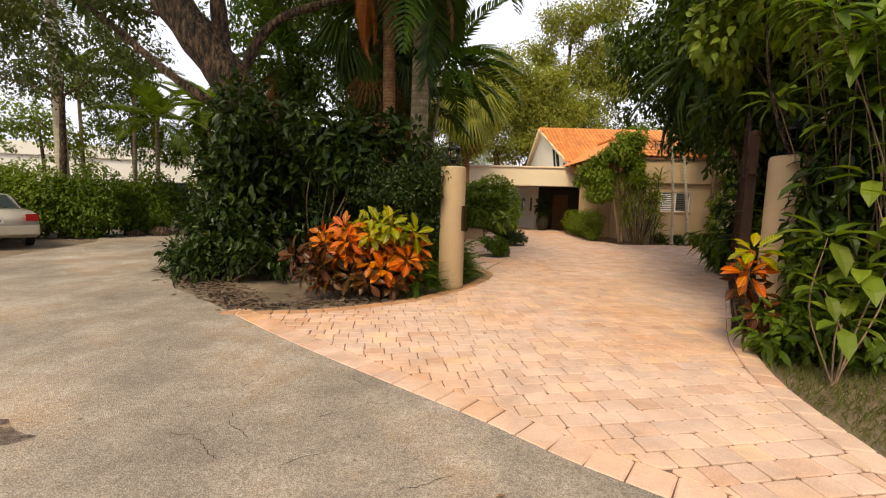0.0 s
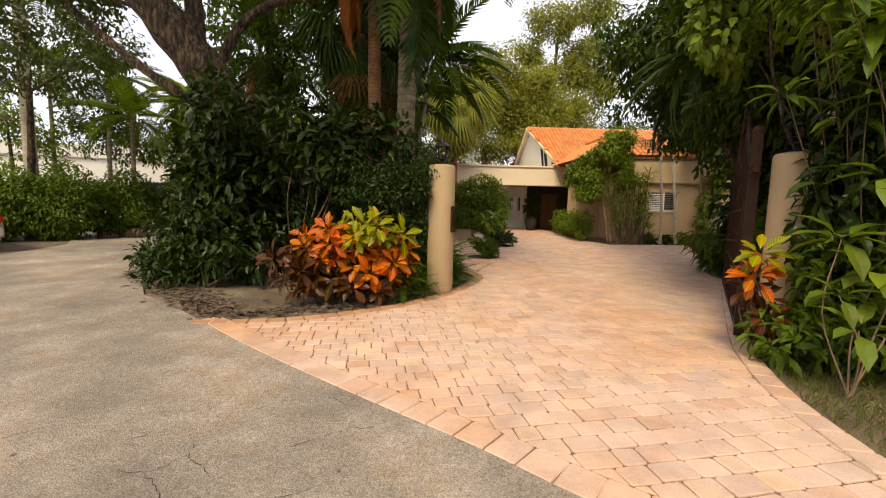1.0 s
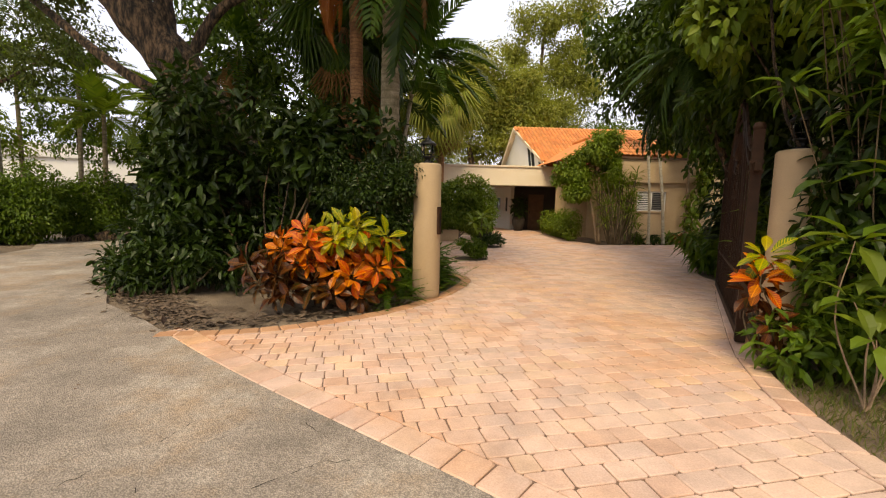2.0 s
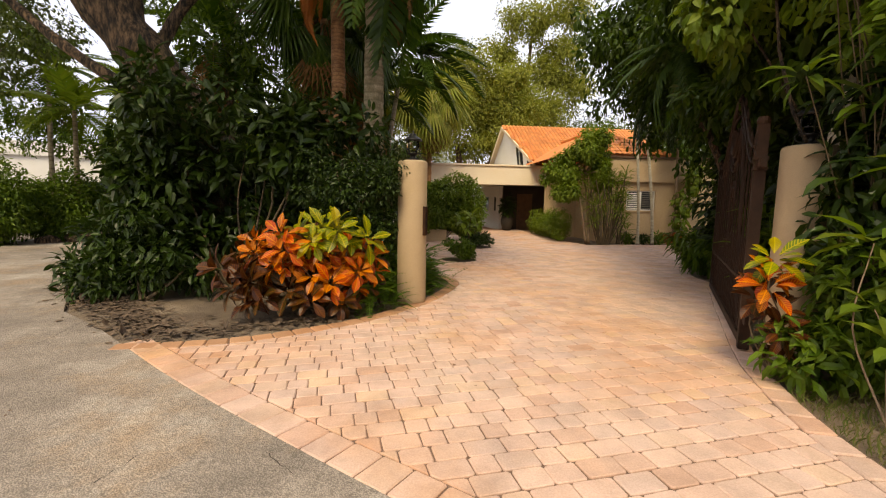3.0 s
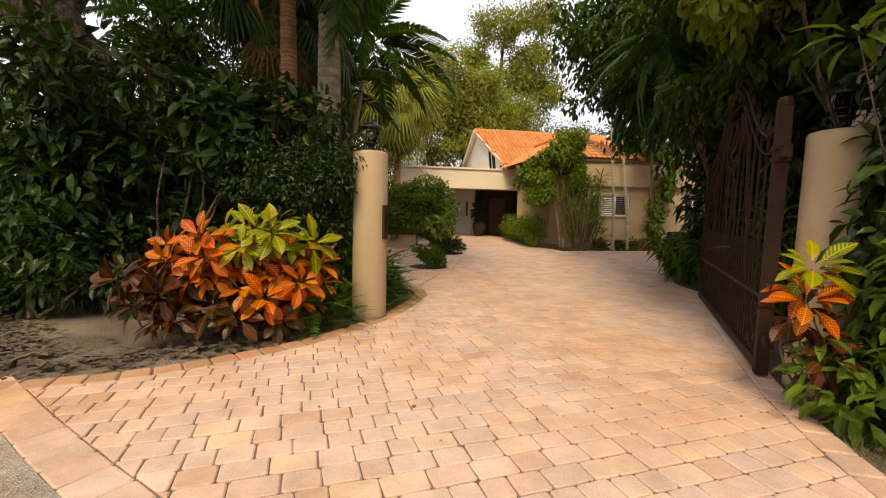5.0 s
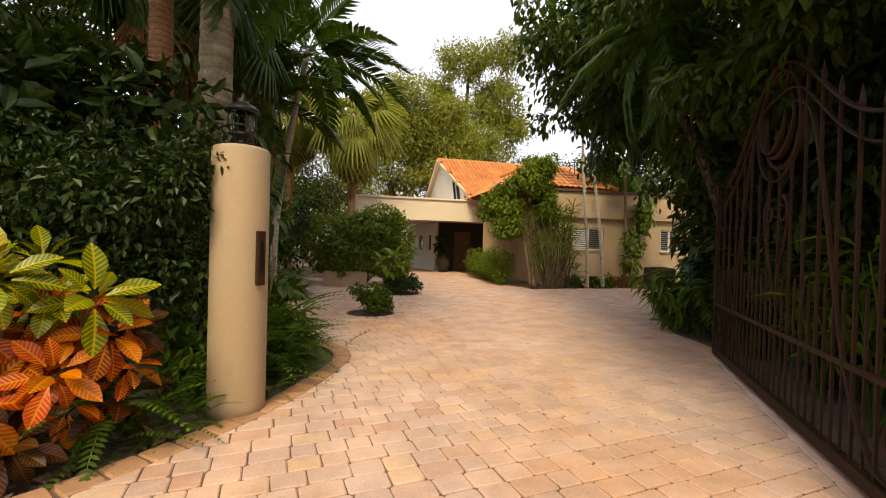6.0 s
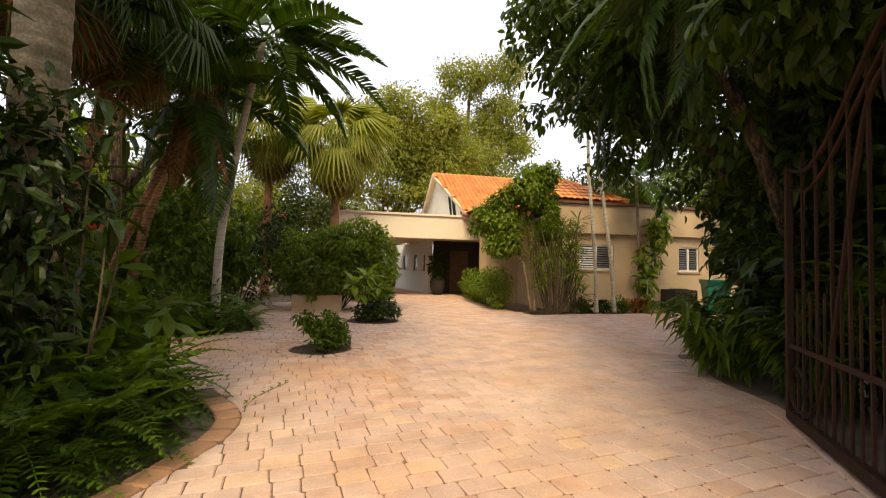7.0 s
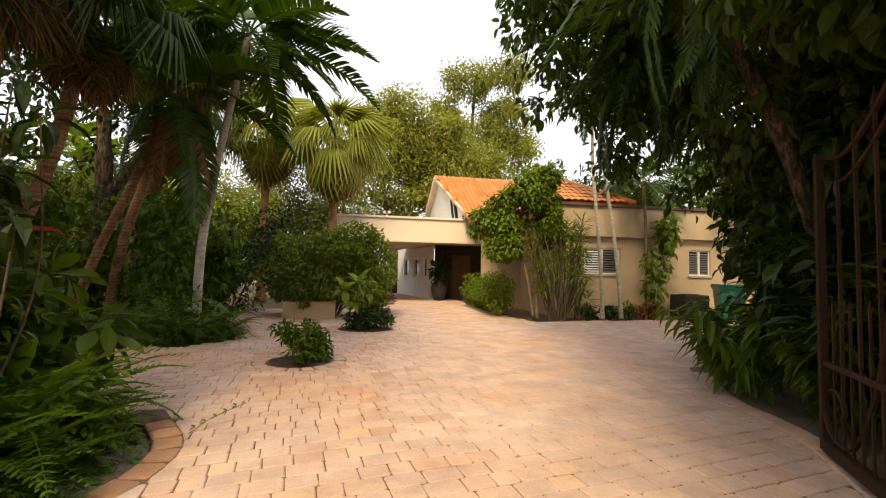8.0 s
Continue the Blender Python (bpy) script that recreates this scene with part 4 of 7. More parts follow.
for n, (a, b, c, d) in enumerate(WIN):
    w = part("window", join(block(a, 0.05, c, a + 0.05, 0.12, d), block(b - 0.05, 0.05, c, b, 0.12, d), block(a + 0.05, 0.05, d - 0.05, b - 0.05, 0.12, d),
                            block(a + 0.05, 0.05, c, b - 0.05, 0.12, c + 0.05), block((a + b) / 2 - 0.035, 0.045, c + 0.05, (a + b) / 2 + 0.035, 0.12, d - 0.05)), M["white"], house, "white-framed window with louvred shutters")
    part("sill", block(a - 0.05, -0.05, c - 0.06, b + 0.05, 0.05, c - 0.002, 0.006), M["stucco"], w)
    part("pane", block(a + 0.05, 0.085, c + 0.05, b - 0.05, 0.095, d - 0.05), M["glass"], w)
    k = 0
    z = c + 0.09
    halves = ((a + 0.06, (a + b) / 2 - 0.05), ((a + b) / 2 + 0.05, b - 0.06))
    while z < d - 0.07:
        for x0, x1 in halves:
            sl = part("louvre", moved(block(x0, -0.035, -0.004, x1, 0.035, 0.004), pose(0, 0.055, z, 38)), M["white" if n == 0 and x0 < (a + b) / 2 - 0.1 else "grey"], w)
        z += 0.075
part("back_wall", block(9.3, 0.2, -0.05, 9.5, 9, 3.0), M["stucco"], house)

# carport: a deep cream fascia round a flat roof, open in front
part("carport_fascia", join(block(-6.85, 4.85, 2.42, 0.0, 5.0, 3.34, 0.01), block(-6.85, 5.0, 2.42, -6.7, 11.0, 3.34, 0.01)), M["cream"], house)
part("carport_roof", block(-6.7, 5.0, 2.50, 0.2, 11.0, 2.80), M["cream"], house)
part("coping", join(block(-6.92, 4.78, 3.34, 0.0, 5.06, 3.43, 0.012), block(-6.92, 5.06, 3.34, -6.64, 11.0, 3.43, 0.012)), M["cream"], house)
part("carport_post", block(-6.65, 5.4, -0.05, -6.4, 5.65, 2.5, 0.01), M["cream"], house)
# the carport's deep shade is put into this wall's colour
part("entry_wall", wall_with_openings(-2.5, 0.2, -0.05, 2.5, 7.62, 7.82, [(-1.7, -0.8, 0.0, 2.05)]), M["shade"], house, "entrance wall coloured dark for the shade under the carport")
door = part("door", block(-1.7, 7.68, 0.0, -0.8, 7.73, 2.05, 0.005), M["wood"], house, "dark brown wooden entrance door")
part("handle", block(-1.62, 7.65, 0.95, -1.58, 7.68, 1.1, 0.005), M["black"], door)
rear = new("rear_wall", mesh_of("rear_wall", *wall_with_openings(0, 7.0, -0.05, 2.46, 0.0, 0.2, [(0.45, 0.95, 1.0, 1.9), (1.55, 2.3, 1.0, 1.9), (3.2, 4.0, 1.0, 1.9)]), M["white"]))
rear.parent = house
rear.matrix_basis = pose(-2.56, 7.62, 0, 0, 0, 101.6)
for a, b in ((0.45, 0.95), (1.55, 2.3), (3.2, 4.0)):
    w = part("window", join(block(a, 0.07, 1.0, a + 0.05, 0.14, 1.9), block(b - 0.05, 0.07, 1.0, b, 0.14, 1.9), block(a + 0.05, 0.07, 1.0, b - 0.05, 0.14, 1.05), block(a + 0.05, 0.07, 1.85, b - 0.05, 0.14, 1.9)), M["white"], rear)
    part("pane", block(a + 0.05, 0.10, 1.05, b - 0.05, 0.11, 1.85), M["glass"], w)
part("paved_floor", block(-6.4, 5.2, -0.06, 0.0, 9.0, -0.018), M["joint"], house)


def tiled(p00, p10, p01, keep=None):
    """Barrel tiles over a roof plane: eave start, eave end, and the ridge above the start. Each tile is a piece of its own shape."""
    o, ex, ey = Vector(p00), Vector(p10) - Vector(p00), Vector(p01) - Vector(p00)
    lx, ly = ex.length, ey.length
    ux, uy = ex / lx, ey / ly
    nz = ux.cross(uy).normalized()
    out = []
    rows, cols = int(ly / 0.30), int(lx / 0.215)
    for j in range(rows + 1):
        for i in range(cols + 1):
            cx, cy = (i + 0.5) * 0.215, (j + 0.5) * 0.30
            if keep and not keep(cx / lx, cy / ly):
                continue
            vs = []
            for q, dz in ((0.0, 0.035), (0.36, 0.0)):
                for k in range(7):
                    a = math.pi * k / 6
                    vs.append(o + ux * (cx - 0.1075 * math.cos(a)) + uy * (j * 0.30 + q - 0.03) + nz * (dz + 0.065 * math.sin(a)))
            out.append((vs, [[k, k + 1, k + 8, k + 7] for k in range(6)]))
    return join(*out)


RIDGE, EAVE = 6.15, 3.42
roof = part("roof", ([(-2.3, 9.6, RIDGE), (6.0, 9.6, RIDGE), (6.0, 4.95, EAVE), (-1.45, 4.95, EAVE), (-2.35, 14.25, EAVE), (6.0, 14.25, EAVE)], [[0, 3, 2, 1], [0, 1, 5, 4]]), M["tile"], house)
tagged(part("tile", tiled((-2.3, 4.95, EAVE), (6.0, 4.95, EAVE), (-2.3, 9.6, RIDGE), lambda a, b: a * 8.3 > 0.85 * (1 - b)), M["tile"], roof), kind="stuff")
part("rake_board", join(tube([(-1.45, 4.9, EAVE - 0.12), (-2.3, 9.6, RIDGE - 0.12)], 0.13, 4, 0.3), tube([(-2.35, 14.25, EAVE - 0.12), (-2.3, 9.6, RIDGE - 0.12)], 0.13, 4, 0.3)), M["cream"], roof)
part("soffit", ([(-2.28, 9.6, RIDGE - 0.07), (-2.32, 14.2, EAVE - 0.06), (6.0, 14.2, EAVE - 0.06), (6.0, 9.6, RIDGE - 0.07)], [[0, 1, 2, 3]]), M["cream"], roof)


def gable_x(y, z):
    """The gable stands askew and leans out towards its peak."""
    return -0.36 - 0.1 * y - 0.1226 * z


gw = [(gable_x(y, z) + d, y, z) for d in (0.0, 0.25) for y, z in ((5.35, 3.3), (13.85, 3.3), (9.6, 5.95))]
part("gable_wall", (gw, [[0, 2, 1], [3, 4, 5], [0, 1, 4, 3], [0, 3, 5, 2], [1, 2, 5, 4]]), M["white"], house)
for y0, y1, zt in ((7.2, 8.1, 4.75), (5.9, 6.6, 3.85)):
    quad = [(gable_x(y, z) - d, y, z) for d in (0.012, 0.004) for y, z in ((y0, 3.44), (y1, 3.44), (y1, zt), (y0, zt - 0.45 * (y1 - y0)))]
    w = part("window", (quad, [[0, 3, 2, 1], [4, 5, 6, 7], [0, 1, 5, 4], [1, 2, 6, 5], [2, 3, 7, 6], [3, 0, 4, 7]]), M["glass"], house, "dark gable window")
    ym = (y0 + y1) / 2
    part("mullion", tube([(gable_x(ym, 3.44) - 0.02, ym, 3.44), (gable_x(ym, zt - 0.2) - 0.02, ym, zt - 0.2)], 0.03, 4), M["white"], w)
H = 0.57
hip = part("roof", ([(-1.9, -0.2, 3.46), (2.35, -0.2, 3.46), (0.2, 2.0, 3.46 + 2.2 * H), (0.2, 6.0, 3.46 + 2.2 * H), (2.35, 6.0, 3.46), (-1.9, 6.0, 3.46)], [[0, 1, 2], [1, 4, 3, 2], [0, 2, 3, 5]]), M["tile"], house)
tagged(part("tile", tiled((-1.9, -0.22, 3.47), (2.35, -0.22, 3.47), (-1.9, 2.0, 3.47 + 2.2 * H), lambda a, b: b / 2 * 0.98 < a < 1 - b / 2), M["tile"], hip), kind="stuff")
part("ridge_cap", tube([(2.4, -0.22, 3.5), (0.2, 2.0, 3.52 + 2.2 * H), (0.2, 6.0, 3.52 + 2.2 * H)], 0.09, 8), M["tile"], hip)

lamp = thing("security_light", "small white twin security light on the carport coping", "lamp", (2.35, 22.35, 3.42))
part("base", lathe([(0.05, 0), (0.05, 0.03), (0.02, 0.05), (0.02, 0.10)], 14), M["white"], lamp)
for s in (-1, 1):
    part("head", moved(lathe([(0.02, 0), (0.05, 0.03), (0.06, 0.11), (0.05, 0.11)], 14), pose(s * 0.05, 0, 0.10, 60, 0, 30 * s)), M["white"], lamp)


# ---- plants ----
LEAF, SMALL, BIG = oval(0.5), simple_leaf(0.55), oval(0.6, 0.1, 0.25)


def palm_trunk(line, r0, r1, rings=0.0, n=14, seed=1):
    """A palm stem with leaf-scar rings and a slightly swollen foot."""
    line = curve(line, 10)
    total = len(line)
    fine = []
    for a, b in zip(line, line[1:]):
        fine += [a.lerp(b, q / 4) for q in range(4)]
    fine.append(line[-1])
    radii = []
    for k in range(len(fine)):
        t = k / (len(fine) - 1)
        radii.append((r0 + (r1 - r0) * t) * (1 + rings * (1 if k % 3 == 0 else -0.3)) * (1 + 0.35 * max(0, 0.06 - t) / 0.06))
    return tube(fine, radii, n)


def crown(at, n, length, seed, template, low=-0.5, high=1.2, jitter=0.2):
    """Fronds round a palm's head, from upright to hanging."""
    rng = np.random.default_rng(seed)
    a = np.arange(n) * 2.39996 + rng.normal(size=n) * jitter
    tilt = np.linspace(high, low, n) + rng.normal(size=n) * 0.12
    way = np.stack([np.cos(a) * np.cos(tilt), np.sin(a) * np.cos(tilt), np.sin(tilt)], 1)
    up = np.stack([-np.cos(a) * np.sin(tilt), -np.sin(a) * np.sin(tilt), np.cos(tilt)], 1)
    return scatter(template, np.repeat(np.array([at], float), n, 0) + way * 0.06, way, up, length * rng.uniform(0.75, 1.15, n))


def feather_palm(label, at, line, r0, r1, fronds, length, seed, bark="greybark", leaf="palm", rings=0.03, low=-0.5, dead=0, **kw):
    ob = thing("palm_tree", label, "palm tree", at)
    part("trunk", palm_trunk(line, r0, r1, rings, seed=seed), M[bark], ob, smooth=True)
    tip = line[-1]
    part("crown", crown(tip, fronds, length, seed, frond(34, 0.34, 0.5, 0.3, 0.2, 0.045, 0.35, seed), low, **kw), M[leaf], ob)
    if dead:
        part("dead_skirt", crown((tip[0], tip[1], tip[2] - 0.15), dead, length * 0.75, seed + 5, frond(26, 0.28, 0.25, 0.3, 0.2, 0.04, 0.5, seed), -1.35, -0.95), M["dry"], ob, "hanging dead brown fronds")
    return ob


def fan_palm(label, at, line, r, fronds, length, seed, dead=30, leaf="fan", bark="brownbark"):
    ob = thing("fan_palm", label, "palm tree", at)
    part("trunk", palm_trunk(line, r, r * 0.9, 0.05, seed=seed), M[bark], ob, smooth=True)
    tip = line[-1]
    part("crown", crown(tip, fronds, length, seed, fan_leaf(17, 200, 0.45, 0.75, 0.5), -1.35, 1.2, 0.8), M[leaf], ob)
    if dead:
        part("dead_skirt", crown((tip[0], tip[1], tip[2] - 0.25), dead, length * 0.9, seed + 3, fan_leaf(14, 120, 0.4, 0.3), -1.45, -1.05), M["dry"], ob, "skirt of dead brown fronds")
    return ob


def fern_clump(at, n, length, seed, leaf="fern", name="fern", label="green sword fern with arching fronds", low=-0.1, high=1.15):
    ob = thing(name, label, "fern", at, group="ferns")
    part("foliage", crown((0, 0, 0.02), n, length, seed, frond(15, 0.15, 0.7, 0.25, 0.0, 0.056, 0.1, seed, 0.15, 0.3), low, high), M[leaf], ob)
    if length > 0.5:
        part("foliage", crown((0, 0, 0.26), n, length, seed + 7, frond(15, 0.15, 0.75, 0.25, 0.0, 0.056, 0.1, seed + 1, 0.15, 0.3), -0.5, 1.1), M[leaf], ob)
    return ob


def tree(name, label, at, limbs, blobs, n, size, seed, leaf="oakleaf", bark="bark", template=None, **kw):
    """A broadleaf tree: tapered trunk and limbs, and a ragged crown of small leaves. limbs: (points, start radius, end radius)."""
    ob = thing(name, label, "tree", at)
    for k, (line, a, b) in enumerate(limbs):
        c = curve(line, 8)
        radii = [a + (b - a) * i / (len(c) - 1) for i in range(len(c))]
        part("trunk" if k == 0 else "limb", tube(c, [r * (1 + 0.06 * math.sin(i * 1.7 + k)) for i, r in enumerate(radii)], 16 if k == 0 else 10), M[bark], ob, smooth=True)
    rng = random.Random(seed)
    tw = []
    tops = [Vector(l[0][-1]) for l in limbs]
    for b in blobs:
        c = Vector(b[:3])
        a = min(tops, key=lambda t: (t - c).length)
        tw.append(tube(curve([a, a.lerp(c, 0.5) + Vector((rng.uniform(-0.3, 0.3), rng.uniform(-0.3, 0.3), 0.1)), c], 4), [0.05, 0.045, 0.04, 0.035, 0.03, 0.025, 0.02, 0.015, 0.01], 6))
    part("branchwork", join(*tw), M[bark], ob)
    part("crown", leafy(blobs, n, size, seed, template or SMALL, **{"per": 12, **kw}), M[leaf], ob)
    return ob


def rosettes(spots, leaves, length, seed, template, high=1.1, low=-0.7, face=None):
    """Whorls of broad leaves, one at the end of each stem; face: how far whorls turn outward from the plant's axis."""
    out_v, out_f, k = [], [], 0
    for i, (p, s) in enumerate(spots):
        v, f = crown((0, 0, 0), leaves, length * s, seed + i, template, low, high, 0.3)
        if face:
            axis = Vector((p[0] * face, (p[1] - 0.35) * face, 1.0)).normalized()
            v = v @ np.array(Vector((0, 0, 1)).rotation_difference(axis).to_matrix()).T
        out_v.append(v + np.array(p, float))
        out_f += [[q + k for q in row] for row in f]
        k += len(v)
    return np.concatenate(out_v), out_f


CROTON = spoon(0.5, 0.06, 0.28)


def croton(at, heads, label, leaf=0.225):
    ob = thing("croton_shrub", label, "croton", at)
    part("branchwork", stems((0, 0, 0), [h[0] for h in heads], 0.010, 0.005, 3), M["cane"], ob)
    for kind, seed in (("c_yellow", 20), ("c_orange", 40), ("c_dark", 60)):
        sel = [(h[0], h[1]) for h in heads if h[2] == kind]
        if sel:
            blades = part("foliage", rosettes(sel, 14, leaf, seed, CROTON, 1.05, -0.75, 1.3), M[kind], ob, {"c_yellow": "yellow-green veined leaves", "c_orange": "orange and red veined leaves", "c_dark": "dark red and bronze leaves, low and rear ones darkened for shade"}[kind])
            along = blades.data.attributes.new("leaf", "FLOAT_VECTOR", "POINT")
            along.data.foreach_set("vector", np.tile(CROTON[0].ravel(), 14 * len(sel)))
    return ob


rng = random.Random(8)
heads = []
while len(heads) < 58:
    x, y, z = rng.uniform(-1.2, 0.72), rng.uniform(-0.5, 0.3), rng.uniform(0.2, 1.32)
    if ((x + 0.22) / 0.98) ** 2 + ((z - 0.68) / 0.64) ** 2 > 1 or z > 1.2 + 0.3 * x:
        continue
    if any(math.dist((x, y, z), h[0]) < 0.18 for h in heads):
        continue
    # low and rear whorls get the dark colours to paint the shrub's inner shade
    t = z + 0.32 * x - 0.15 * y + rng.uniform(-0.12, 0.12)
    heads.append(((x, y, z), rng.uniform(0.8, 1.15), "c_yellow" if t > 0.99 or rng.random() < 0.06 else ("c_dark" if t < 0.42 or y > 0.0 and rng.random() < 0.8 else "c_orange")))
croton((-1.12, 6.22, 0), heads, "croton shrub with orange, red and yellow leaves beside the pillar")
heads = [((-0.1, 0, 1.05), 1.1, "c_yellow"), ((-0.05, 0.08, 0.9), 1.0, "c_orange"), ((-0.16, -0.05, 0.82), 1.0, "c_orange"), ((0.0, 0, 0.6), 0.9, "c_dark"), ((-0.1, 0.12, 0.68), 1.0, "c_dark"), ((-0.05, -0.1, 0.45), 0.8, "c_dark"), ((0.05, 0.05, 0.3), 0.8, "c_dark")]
croton((3.27, 4.12, 0), heads, "small croton with yellow and orange leaves beside the gate", 0.19)

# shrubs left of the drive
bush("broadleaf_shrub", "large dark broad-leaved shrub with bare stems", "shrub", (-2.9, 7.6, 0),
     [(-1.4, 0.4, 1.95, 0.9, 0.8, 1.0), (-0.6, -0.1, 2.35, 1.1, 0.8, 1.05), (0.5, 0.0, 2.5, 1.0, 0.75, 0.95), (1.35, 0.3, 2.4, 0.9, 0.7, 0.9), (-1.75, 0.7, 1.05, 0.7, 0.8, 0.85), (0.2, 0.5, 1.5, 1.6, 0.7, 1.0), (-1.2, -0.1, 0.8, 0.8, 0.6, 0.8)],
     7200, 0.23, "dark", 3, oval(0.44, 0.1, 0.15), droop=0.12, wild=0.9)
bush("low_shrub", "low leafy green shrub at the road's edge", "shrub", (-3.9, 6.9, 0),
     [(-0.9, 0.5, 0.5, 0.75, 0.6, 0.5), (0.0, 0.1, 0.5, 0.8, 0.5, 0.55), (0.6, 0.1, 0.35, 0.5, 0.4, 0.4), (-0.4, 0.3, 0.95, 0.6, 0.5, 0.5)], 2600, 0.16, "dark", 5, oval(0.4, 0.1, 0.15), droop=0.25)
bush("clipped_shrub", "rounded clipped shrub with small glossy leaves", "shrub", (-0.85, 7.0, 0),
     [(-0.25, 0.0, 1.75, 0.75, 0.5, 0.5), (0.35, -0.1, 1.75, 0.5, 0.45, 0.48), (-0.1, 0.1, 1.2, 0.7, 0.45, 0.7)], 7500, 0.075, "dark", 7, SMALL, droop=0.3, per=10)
for k, (x, y, s) in enumerate([(-0.55, 6.35, 0.6), (-0.3, 6.55, 0.45), (-0.35, 7.35, 0.7), (-0.05, 7.65, 0.75), (0.15, 7.95, 0.7), (0.1, 8.35, 0.75), (-0.3, 8.2, 0.9), (-0.05, 8.8, 0.8), (-0.5, 8.9, 0.9), (-0.6, 7.6, 0.8), (0.25, 8.65, 0.55), (-5.3, 8.3, 0.7), (-4.9, 7.6, 0.6)]):
    fern_clump((x, y, 0.0), 13, s * 0.85, 30 + k)


bush("shade_shrub", "dark leafy shrub round the foot of the thick palm", "shrub", (-0.6, 8.3, 0),
     [(0.0, 0.0, 1.0, 0.42, 0.38, 0.6), (0.05, 0.0, 1.9, 0.4, 0.35, 0.6), (-0.5, 0.1, 1.4, 0.45, 0.4, 0.7)], 1500, 0.16, "dark", 69, oval(0.4, 0.1, 0.2), droop=0.35, per=0)

# shade plants on the left bank of the drive
bush("cordyline_bed", "broad dark green leaves with crimson bracts", "shrub", (-0.75, 9.4, 0),
     [(0.0, 0.0, 0.9, 0.7, 0.6, 0.45), (-0.6, 0.2, 1.1, 0.8, 0.7, 0.5), (-1.3, 0.5, 1.1, 0.9, 0.7, 0.6), (0.25, -0.3, 0.55, 0.45, 0.45, 0.35)], 1200, 0.30, "mid", 71, spoon(0.42, 0.04, 0.25), droop=0.25, wild=0.7)
red = thing("cordyline", "cordyline with crimson red leaves", "shrub", (-1.3, 9.75, 0))
part("stem", tube([(0, 0, 0), (0.02, 0.0, 0.8), (0.0, 0.03, 1.5)], 0.014, 6), M["twig"], red)
part("foliage", rosettes([((0, 0.03, 1.5), 1.0), ((0.1, -0.2, 1.25), 0.8)], 7, 0.55, 73, oval(0.2, 0.08, 0.3), 1.3, 0.1), M["red"], red)
for k, (x, y, s) in enumerate([(-0.2, 9.25, 0.7), (-0.75, 9.75, 0.7), (-1.2, 9.9, 0.8), (-1.7, 10.2, 0.8), (0.0, 8.5, 0.85), (-0.35, 8.6, 0.9), (0.3, 8.25, 0.5), (0.05, 9.05, 0.7), (-0.75, 8.3, 0.9),
                                   (-0.6, 13.75, 0.6), (-0.95, 13.4, 0.65), (-1.35, 13.3, 0.7), (-1.75, 13.3, 0.65), (-0.65, 14.2, 0.8), (-1.1, 13.9, 0.8), (-1.6, 13.8, 0.8), (-0.9, 14.9, 0.8), (-2.3, 13.5, 0.8), (-2.8, 13.4, 0.7)]):
    fern_clump((x, y, 0.0), 12, s * 0.95, 130 + k)
weed = thing("weed_sprig", "thin weed sprig growing from the paving", "weed", (0.75, 9.05, 0))
part("stem", tube([(0, 0, 0), (0.12, 0.1, 0.08), (0.33, 0.3, 0.14)], 0.004, 5), M["twig"], weed)
part("foliage", scatter(SMALL, np.array([(0.03 * k, 0.027 * k, 0.02 + 0.012 * k) for k in range(11)]), np.array([((-1) ** k * 0.6, 0.6, 0.4) for k in range(11)]), np.tile((0, 0, 1.0), (11, 1)), np.full(11, 0.055)), M["fern"], weed)
for k, (x, y) in enumerate([(-0.17, 6.72), (0.2, 7.22)]):
    fern_clump((x, y, 0.0), 9, 0.24, 170 + k, label="small fern sprouting at the foot of the pillar")

# round beds in the drive
for (cx, cy, r), n, sd in zip(RINGS, (1000, 1200), (81, 83)):
    tagged(part("round_bed", relief(cx - r, cy - r, cx + r, cy + r, 0.04, 0.02, [(cx + r * math.cos(a), cy + r * math.sin(a)) for a in np.linspace(0, 6.2, 30)], -0.004), M["mulch"]), "round bed of dark soil let into the paving", "planting bed", kind="structure")
bush("ixora_shrub", "small round green shrub in a ring of pavers", "shrub", (1.10, 11.76, 0.02), [(0, 0, 0.24, 0.42, 0.38, 0.22), (0.18, -0.05, 0.34, 0.24, 0.24, 0.2), (-0.2, 0.05, 0.32, 0.26, 0.24, 0.2), (0.32, -0.1, 0.16, 0.18, 0.18, 0.14)], 1500, 0.085, "mid", 81, LEAF, droop=0.15)
bush("low_mound_shrub", "low green shrub under a young plumeria", "shrub", (1.95, 15.1, 0.02), [(0, 0, 0.26, 0.58, 0.55, 0.26), (0.25, -0.1, 0.3, 0.4, 0.4, 0.22), (-0.3, -0.15, 0.22, 0.35, 0.35, 0.2)], 2200, 0.085, "dark", 83, LEAF, droop=0.15)
plum = thing("plumeria", "young plumeria with pale green leaf whorls", "shrub", (1.72, 15.2, 0))
spots = [((0.0, -0.25, 1.0), 1.0), ((-0.3, -0.2, 0.85), 0.9), ((0.26, -0.05, 0.78), 0.9), ((0.1, 0.2, 0.6), 0.8), ((-0.15, -0.2, 0.62), 0.8)]
part("branchwork", stems((0, 0, 0), [p for p, _ in spots], 0.018, 0.01, 4), M["cane"], plum)
part("foliage", rosettes(spots, 12, 0.40, 86, oval(0.46, 0.08, 0.15), 0.8, -0.5), M["light"], plum)

